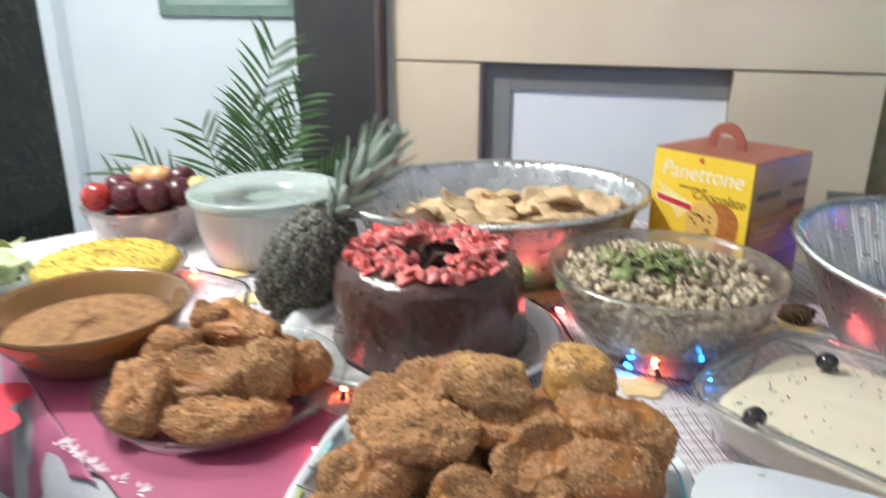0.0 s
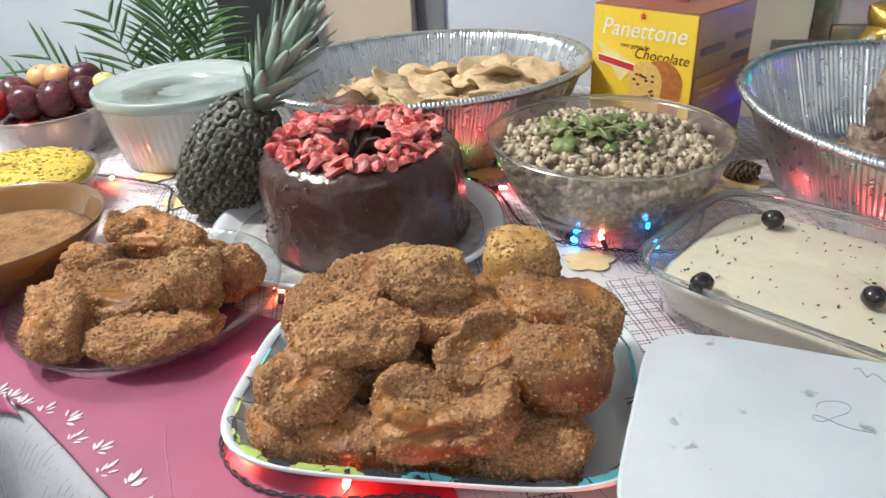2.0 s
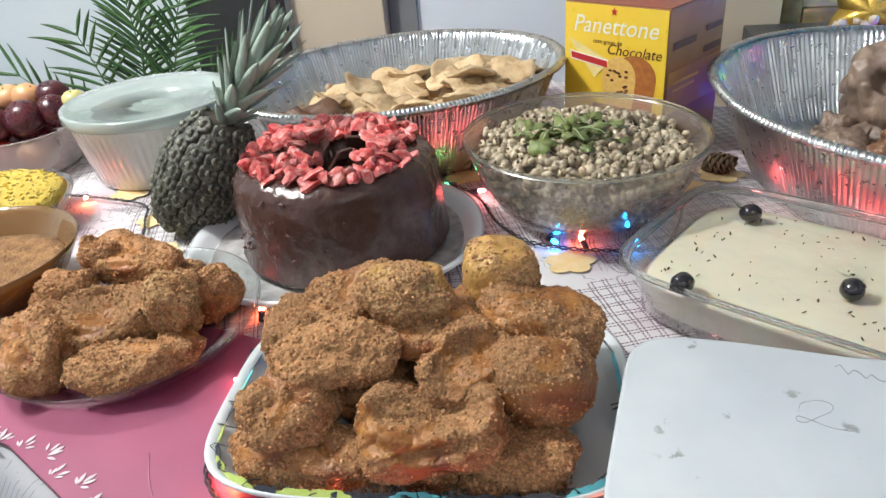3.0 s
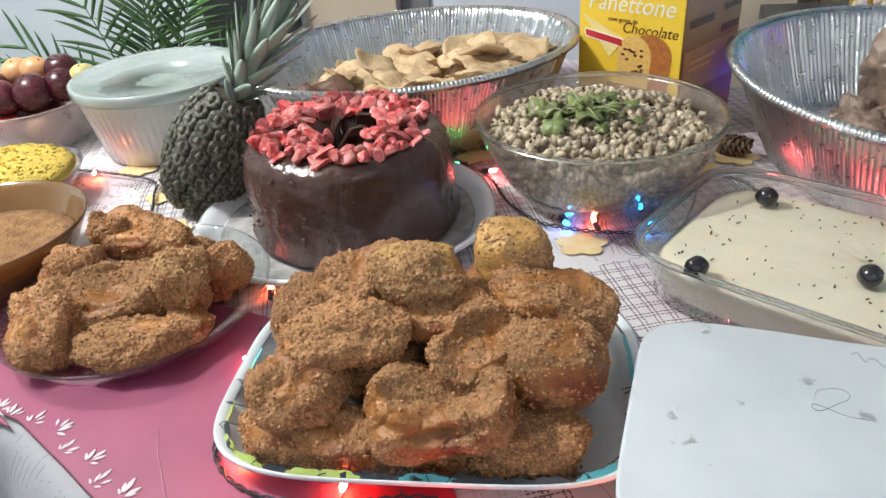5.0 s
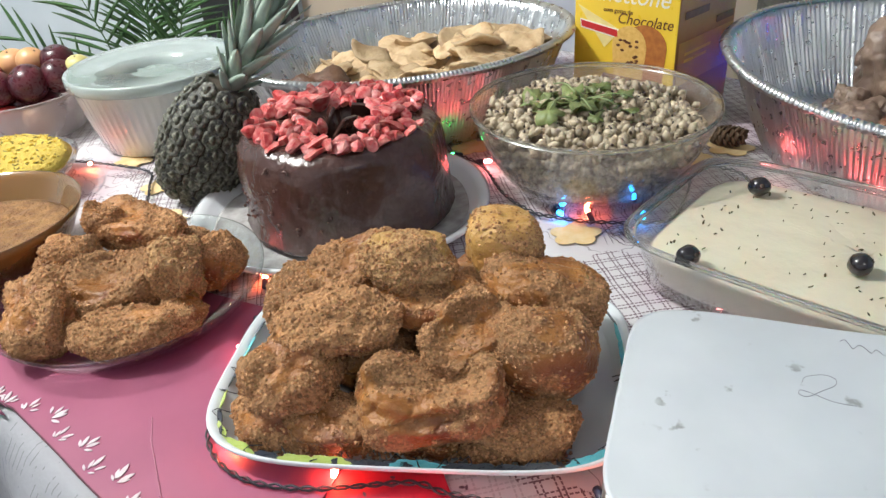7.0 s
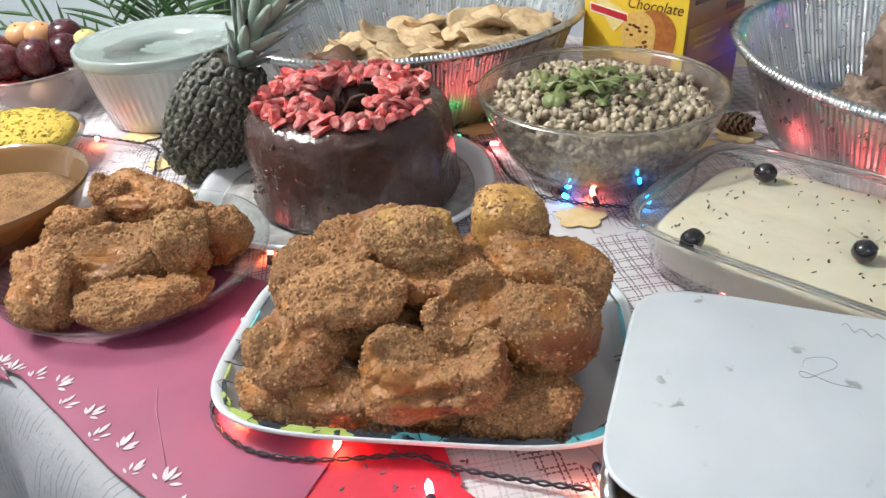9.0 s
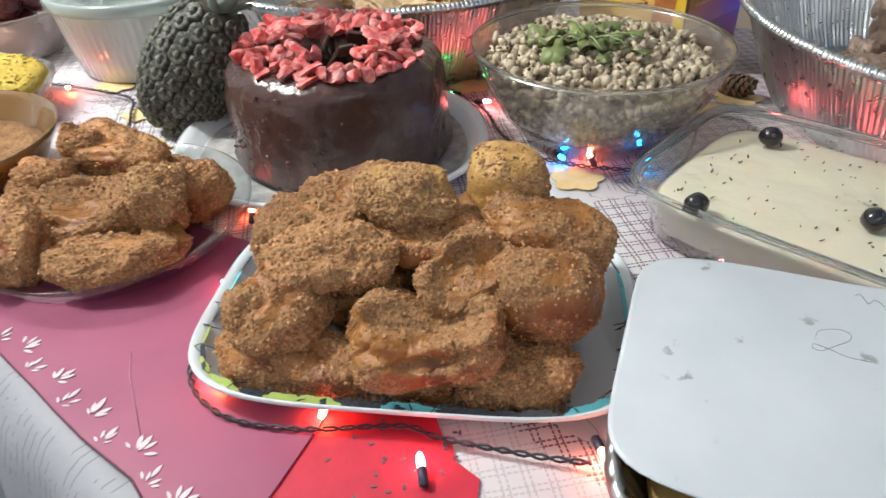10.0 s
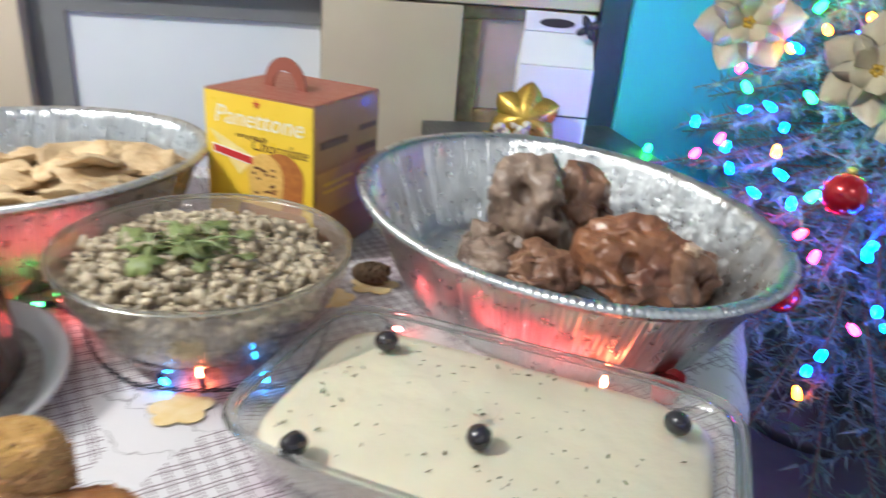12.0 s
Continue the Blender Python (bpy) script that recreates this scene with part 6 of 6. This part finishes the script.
# ---------------------------------------------------------------- palm behind the table
M_FROND = random_tint(material("palm_leaf", (0.040, 0.105, 0.030), (0.075, 0.150, 0.050), 14, 0.45, 0.0005, 160), 0.3)
palm = thing("potted_palm", pose(-0.86, 1.96, -0.03), "potted areca palm with long green fronds", "palm")
part("pot", shell([(0.0, 0.0), (0.72, 0.0), (0.78, 0.02), (1.0, 0.30), (1.06, 0.31), (1.06, 0.34), (0.96, 0.34), (0.94, 0.29), (0.0, 0.28)], 0.15, 0.15, 2, 48), material("clay_pot", (0.30, 0.13, 0.07), (0.24, 0.10, 0.05), 12, 0.7, 0.001, 60), palm)


def frond(p0, p1, p2, pairs, leaf, seed, spread=58):
    """A rachis from p0 over p1 to p2, with paired leaflets."""
    rng = random.Random(seed)
    a, b, c = Vector(p0), Vector(p1), Vector(p2)
    path = [(1 - t) ** 2 * a + 2 * t * (1 - t) * b + t * t * c for t in (q / 20 for q in range(21))]
    fr = part("frond", tube(path, 0.0045, 6, lambda t: 1 - 0.75 * t), M_FROND, palm)
    for k in range(pairs):
        t = 0.30 + 0.68 * k / (pairs - 1)
        i = min(19, int(t * 20))
        p = path[i].lerp(path[i + 1], t * 20 - i)
        d = (path[i + 1] - path[i]).normalized()
        side = d.cross(Vector((0.25, -0.95, 0.15))).normalized()
        for s_ in (-1, 1):
            l = leaf * (0.55 + 0.45 * math.sin(math.pi * (0.15 + 0.75 * (t - 0.3) / 0.7))) * rng.uniform(0.85, 1.1)
            ang = radians(spread + rng.uniform(-9, 9)) * (1.05 - 0.45 * t)
            w = d * math.cos(ang) + side * s_ * math.sin(ang)
            w.y += rng.uniform(-0.22, 0.12)
            n_ = w.cross(Vector((0.2, -1, 0.2))).normalized()
            prev = None
            bm = bmesh.new()
            for q in range(6):
                f = q / 5
                c0 = p + w * l * f + Vector((0, 0, -0.16 * l * f * f))
                wd = 0.0048 * math.sin(math.pi * (0.12 + 0.86 * f)) + 0.0004
                cur = [bm.verts.new(c0 + n_ * wd), bm.verts.new(c0 + Vector((0, -0.0018, 0.0))), bm.verts.new(c0 - n_ * wd), bm.verts.new(c0 + Vector((0, 0.0008, 0)))]
                if prev:
                    for z in range(4):
                        bm.faces.new((prev[z], prev[(z + 1) % 4], cur[(z + 1) % 4], cur[z]))
                prev = cur
            bmesh.ops.recalc_face_normals(bm, faces=bm.faces)
            part("leaflet", bm, M_FROND, fr)


B = (0.0, 0.0, 0.30)
frond(B, (0.06, 0.0, 0.80), (0.18, -0.02, 1.09), 18, 0.17, 1, 62)
frond(B, (0.10, 0.02, 0.72), (0.25, 0.0, 0.96), 16, 0.15, 2, 60)
frond(B, (0.0, -0.02, 0.62), (-0.06, -0.05, 0.86), 13, 0.15, 3, 66)
frond(B, (0.10, 0.0, 0.60), (0.24, -0.06, 0.86), 17, 0.16, 4, 55)
frond(B, (-0.05, 0.0, 0.52), (-0.28, -0.05, 0.76), 12, 0.17, 5, 50)
frond(B, (-0.06, 0.04, 0.48), (-0.44, -0.02, 0.70), 11, 0.15, 6, 50)
frond(B, (0.05, 0.06, 0.66), (0.06, 0.02, 0.92), 22, 0.16, 7, 60)
frond(B, (0.15, 0.05, 0.60), (0.34, 0.05, 0.76), 20, 0.15, 8, 58)

# ---------------------------------------------------------------- sideboard things
gift = thing("gift_box", pose(1.065, 2.03, 0.692, 0, 0, -14) @ Matrix.Scale(1.16, 4), "white card gift box with handle and dark bow", "gift box")
M_GIFT = material("white_card", (0.72, 0.73, 0.76), (0.68, 0.69, 0.73), 8, 0.5)
bm = bmesh.new()
box(bm, -0.075, -0.055, 0.0, 0.075, 0.055, 0.185, 0.003)
part("carton", bm, M_GIFT, gift, smooth=False)
bm = bmesh.new()
v0 = [bm.verts.new(p) for p in ((-0.074, -0.054, 0.186), (0.074, -0.054, 0.186), (0.074, 0.054, 0.186), (-0.074, 0.054, 0.186), (-0.070, -0.004, 0.245), (0.070, -0.004, 0.245), (0.070, 0.004, 0.245), (-0.070, 0.004, 0.245))]
for f in ((0, 1, 5, 4), (1, 2, 6, 5), (2, 3, 7, 6), (3, 0, 4, 7), (4, 5, 6, 7), (3, 2, 1, 0)):
    bm.faces.new([v0[i] for i in f])
part("gable", bm, M_GIFT, gift, smooth=False)
bm = bmesh.new()
box(bm, -0.070, -0.004, 0.2455, 0.070, 0.004, 0.285, 0.003)
tab_ = part("handle_tab", bm, M_GIFT, gift, smooth=False)
part("handle_slot", patch([(0.036 * math.cos(t) * (1 if abs(math.cos(t)) > .5 else 1), 0.009 * math.sin(t)) for t in (2 * math.pi * q / 24 for q in range(24))], 0.0006), material("slot_shadow", (0.03, 0.03, 0.035), None, 30, 0.6), tab_, "dark handle slot", False, pose(-0.005, -0.0042, 0.264, 90, 0, 0))
M_BOW = material("navy_ribbon", (0.015, 0.018, 0.035), (0.025, 0.03, 0.05), 40, 0.4)
bow = part("bow", lump(91, 0.010, 0.010, 0.010, 0.2, 0.1, 0, 3), M_BOW, gift, "dark navy bow", True, pose(0.055, -0.03, 0.262))
for k in range(4):
    a = k * 90 + 30
    pts = [(0.0, 0.0, 0.0), (0.012 * math.cos(radians(a)), -0.006, 0.012 * math.sin(radians(a))), (0.026 * math.cos(radians(a)), -0.003, 0.026 * math.sin(radians(a)))]
    part("loop", tube(smooth_path(pts, 4), 0.006, 6, lambda t: 0.5 + math.sin(math.pi * t)), M_BOW, bow)
bm = bmesh.new()
box(bm, -0.0765, -0.0565, 0.085, 0.0765, 0.0565, 0.088, 0.0)
part("ribbon", bm, M_BOW, gift, "thin dark ribbon", False)

M_GOLD = material("gold_fabric", (0.62, 0.42, 0.08), (0.45, 0.28, 0.05), 40, 0.32, 0.0010, 140, metal=0.6)


def petal(length, width, curl):
    bm = bmesh.new()
    rows = []
    for q in range(9):
        t = q / 8
        w = width * math.sin(math.pi * min(1, 0.08 + 0.92 * t)) ** 0.8 + 0.0004
        z = curl * length * t * t
        rows.append([bm.verts.new((length * t, s_ * w, z + abs(s_) * w * 0.3 + dz)) for s_, dz in ((-1, 0), (0, 0.0), (1, 0), (0, -0.0012))])
    for p_, q_ in zip(rows, rows[1:]):
        for i in range(4):
            bm.faces.new((p_[i], p_[(i + 1) % 4], q_[(i + 1) % 4], q_[i]))
    bmesh.ops.recalc_face_normals(bm, faces=bm.faces)
    return bm


def fabric_flower(name, at, size, mat, heart, label, cat, group=""):
    e = thing(name, at, label, cat, group)
    big = finish(petal(size, size * 0.40, 0.20), "petal", mat)
    small = finish(petal(size * 0.62, size * 0.27, 0.5), "petal", mat)
    for k in range(6):
        part("petal", big, None, e, "", True, pose(0, 0, 0, 0, -8, k * 60))
    for k in range(5):
        part("petal", small, None, e, "", True, pose(0, 0, 0.004, 0, -25, k * 72 + 20))
    for k in range(5):
        part("stamen", lump(400 + k, size * 0.05, size * 0.05, size * 0.05, 0.1, 0.1, 0, 2), heart, e, "", True, pose(size * 0.07 * math.cos(k * 1.26), size * 0.07 * math.sin(k * 1.26), size * 0.10))
    return e


fabric_flower("gold_poinsettia", look((0.965, 1.90, 0.80), (0.50, 0.4, 1.15)) @ pose(0, 0, 0, 180, 0, 0) @ pose(0, 0, 0, 180, 0, 25), 0.088, M_GOLD, M_GOLD, "gold fabric poinsettia standing before the gift box", "poinsettia")
st = thing("flower_stand", pose(0.965, 1.915, 0.692), "small pale vase of dried sprigs on the sideboard", "vase")
part("vase", shell([(0.0, 0.0), (0.7, 0.0), (1.0, 0.03), (0.8, 0.06), (0.5, 0.08), (0.6, 0.09), (0.45, 0.09), (0.0, 0.07)], 0.03, 0.03, 2, 32), material("pale_ceramic", (0.55, 0.50, 0.42), (0.48, 0.43, 0.36), 20, 0.4), st)
for k in range(14):
    a = k * 2.4
    part("sprig_bead", lump(500 + k, 0.010, 0.009, 0.009, 0.2, 0.1, 0, 2), material("cream_bead", (0.66, 0.60, 0.48), (0.58, 0.50, 0.38), 30, 0.5), st, "", True, pose(-0.03 + 0.035 * math.cos(a), -0.02 + 0.02 * math.sin(a), 0.055 + 0.003 * k))
fabric_flower("gold_poinsettia", pose(0.93, 1.93, 0.712, 8, 0, 0), 0.075, M_GOLD, M_GOLD, "gold fabric poinsettia lying on the sideboard", "poinsettia")

# ornate picture frame behind the gift box
fr = thing("ornate_frame", pose(1.12, 2.41, 0.86), "ornate brown and gold picture frame in the recess", "picture frame")
M_ORN = material("antique_gold", (0.22, 0.145, 0.07), (0.34, 0.24, 0.12), 30, 0.45, 0.003, 60)
for d in ((-0.21, -0.03, 0.105, 0.22, 0.0, 0.139), (-0.21, -0.03, -0.20, -0.155, 0.0, 0.103), (0.165, -0.03, -0.20, 0.22, 0.0, 0.103), (-0.153, -0.03, -0.20, 0.163, 0.0, -0.15)):
    bm = bmesh.new()
    box(bm, *d, 0.008)
    part("moulding", bm, M_ORN, fr, smooth=False)
bm = bmesh.new()
box(bm, -0.153, -0.012, -0.148, 0.163, -0.002, 0.103, 0.0)
part("print", bm, material("pink_print", (0.52, 0.36, 0.30), (0.44, 0.31, 0.22), 9, 0.5), fr, "faded pinkish print", smooth=False)

# ---------------------------------------------------------------- christmas tree
TX, TY = 1.87, 1.80
tree = thing("christmas_tree", pose(TX, TY, 0), "green artificial christmas tree with coloured lights", "christmas tree")
part("trunk", tube([(0, 0, 0.0), (0, 0, 1.0), (0, 0, 2.1)], 0.03, 10, lambda t: 1 - 0.7 * t), M_WOOD, tree)
part("stand", shell([(0.0, 0.0), (1.0, 0.0), (0.95, 0.03), (0.3, 0.06), (0.25, 0.12), (0.0, 0.12)], 0.2, 0.2, 2, 32), M_DARK, tree)
M_NEEDLE = random_tint(material("tree_needles", (0.09, 0.17, 0.15), (0.14, 0.23, 0.21), 20, 0.5), 0.35, True)
trng = random.Random(17)
verts, faces, wood = [], [], bmesh.new()
for k in range(330):
    z = 0.22 + 1.85 * (k / 330)
    R = 0.80 * (1 - (z - 0.1) / 2.05) * trng.uniform(0.86, 1.05)
    a = k * 2.399963
    tip = Vector((R * math.cos(a), R * math.sin(a), z - 0.05 - 0.10 * R))
    root = Vector((0, 0, z + 0.04))
    d = (tip - root).normalized()
    s1 = d.cross(Vector((0, 0, 1))).normalized()
    join(wood, tube([root, root.lerp(tip, 0.5) + Vector((0, 0, 0.015)), tip], 0.004, 4, lambda t: 1 - 0.6 * t))
    twigs = [(root, tip, 0.15)]
    for q in range(4):
        f = 0.42 + 0.14 * q
        b0 = root.lerp(tip, f)
        for s_ in (-1, 1):
            twigs.append((b0, b0 + (d * 0.75 + s1 * s_ * 0.75 + Vector((0, 0, trng.uniform(-.2, .2)))) * R * 0.26 * (1.15 - f), 0.0))
    for b0, b1, f0 in twigs:
        L_ = (b1 - b0).length
        dd = (b1 - b0).normalized()
        for q in range(int(L_ / 0.0085)):
            f = max(f0, q * 0.0085 / L_)
            p = b0.lerp(b1, f)
            an = trng.uniform(0, 6.28)
            u1 = dd.cross(Vector((0.3, 0.2, 0.9))).normalized()
            u2 = dd.cross(u1)
            w = (dd * 0.55 + u1 * math.cos(an) + u2 * math.sin(an)).normalized()
            l = trng.uniform(0.030, 0.055)
            sd = w.cross(dd).normalized() * 0.0040
            i0 = len(verts)
            verts += [p + sd, p - sd, p + w * l]
            faces.append((i0, i0 + 1, i0 + 2))
me = bpy.data.meshes.new("needles")
me.from_pydata(verts, [], faces)
me.materials.append(M_NEEDLE)
part("needles", me, None, tree, "dark green needles")["kind"] = "stuff"
part("branchwork", wood, M_WOOD, tree)["kind"] = "stuff"
TLED = {"blue": glowing("tree_blue_led", (0.0, 0.06, 1.0), 145), "cyan": glowing("tree_cyan_led", (0.0, 0.14, 1.0), 145), "orange": glowing("tree_orange_led", (1.0, 0.12, 0.006), 70),
        "green": glowing("tree_green_led", (0.002, 1.0, 0.05), 120), "pink": glowing("tree_pink_led", (1.0, 0.01, 0.12), 60), "red": glowing("tree_red_led", (1.0, 0.005, 0.012), 120)}
TB = {}
for k, m in TLED.items():
    TB[k] = finish(loft([[(r * 2.3 * math.cos(t), r * 2.3 * math.sin(t), z * 2.1) for t in (2 * math.pi * i / 10 for i in range(10))] for r, z in ((0.0018, 0.0), (0.0032, 0.001), (0.0035, 0.005), (0.0030, 0.010), (0.0010, 0.013))], (True, True)), "bulb", m)
TREE_LIGHTS = [(1.359, 1.887, 0.798, "cyan"), (1.351, 1.73, 0.78, "blue"), (1.345, 1.75, 0.79, "pink"), (1.393, 1.606, 0.803, "orange"), (1.365, 1.589, 0.724, "cyan"), (1.445, 1.72, 1.001, "orange"), (1.407, 1.836, 0.938, "pink"),
               (1.489, 1.528, 0.912, "green"), (1.447, 1.605, 0.917, "green"), (1.401, 1.488, 0.673, "red"), (1.417, 1.444, 0.638, "pink"), (1.484, 1.379, 0.668, "cyan"), (1.490, 1.389, 0.69, "blue"), (1.417, 1.348, 0.476, "cyan"),
               (1.396, 1.347, 0.444, "blue"), (1.381, 1.328, 0.400, "orange"), (1.465, 1.329, 0.542, "pink"), (1.32, 2.02, 0.70, "green"), (1.531, 1.566, 1.054, "red"), (1.43, 1.70, 0.88, "blue"), (1.40, 1.78, 0.86, "blue"),
               (1.46, 1.47, 0.76, "red"), (1.55, 1.42, 0.80, "blue"), (1.56, 1.50, 0.98, "green"), (1.42, 1.55, 0.60, "blue"), (1.50, 1.75, 1.08, "green"), (1.44, 1.85, 1.03, "cyan"), (1.52, 1.33, 0.55, "cyan"), (1.38, 1.62, 0.66, "pink")]
for k in range(34):
    z = trng.uniform(0.42, 1.12)
    a = trng.uniform(2.75, 4.25)
    R = 0.80 * (1 - (z - 0.1) / 2.05) * 0.97
    TREE_LIGHTS.append((TX + R * math.cos(a), TY + R * math.sin(a), z, ("blue", "cyan", "blue", "green", "blue", "pink", "orange")[k % 7]))
for x, y, z, c in TREE_LIGHTS:
    nx, ny = x - TX, y - TY
    l = math.hypot(nx, ny)
    part("bulb", TB[c], None, tree, "lit %s bulb" % c, True, pose(nx - nx / l * 0.022, ny - ny / l * 0.022, z, trng.uniform(-60, 60), trng.uniform(-60, 60), 0))


def bauble(x, y, z, r, mat, label):
    e = thing("bauble", pose(x, y, z), label, "bauble", "baubles on the tree")
    part("ball", lump(600 + x * 10, r, r, r, 0.0, 0.0, 0, 4, 2.0), mat, e)
    part("cap", shell([(0.0, 0.0), (1.0, 0.0), (0.95, 0.008), (0.3, 0.011), (0.0, 0.011)], r * 0.22, r * 0.22, 2, 16), M_GOLD, e, "", True, pose(0, 0, r * 0.97))
    part("hook", tube([(0, 0, r * 1.1), (0.004, 0, r * 1.3), (0, 0, r * 1.45), (-0.004, 0, r * 1.3)], 0.0008, 5), M_GOLD, e)


M_REDBALL = material("red_bauble", (0.50, 0.008, 0.015), (0.42, 0.006, 0.012), 6, 0.15, metal=0.4, coat=0.6, rough_var=0.05)
bauble(1.445, 1.440, 0.785, 0.042, M_REDBALL, "shiny red bauble hanging on the tree")
bauble(1.40, 1.47, 0.56, 0.036, M_REDBALL, "shiny red bauble low on the tree")
M_SILK = material("cream_silk", (0.62, 0.56, 0.40), (0.55, 0.48, 0.33), 30, 0.55, 0.0008, 120, sub=0.05)
for x, y, z, s_, tl in ((1.405, 1.80, 1.045, 0.115, 10), (1.485, 1.50, 1.00, 0.105, -20), (1.53, 1.40, 0.93, 0.085, 30)):
    fabric_flower("cream_poinsettia", look((x, y, z), (2 * x - 0.46, 2 * y - 0.37, z - 0.25)) @ pose(0, 0, 0.0, 0, 0, tl), s_, M_SILK, M_GOLD, "cream silk poinsettia fixed on the tree", "poinsettia", "poinsettias on the tree")
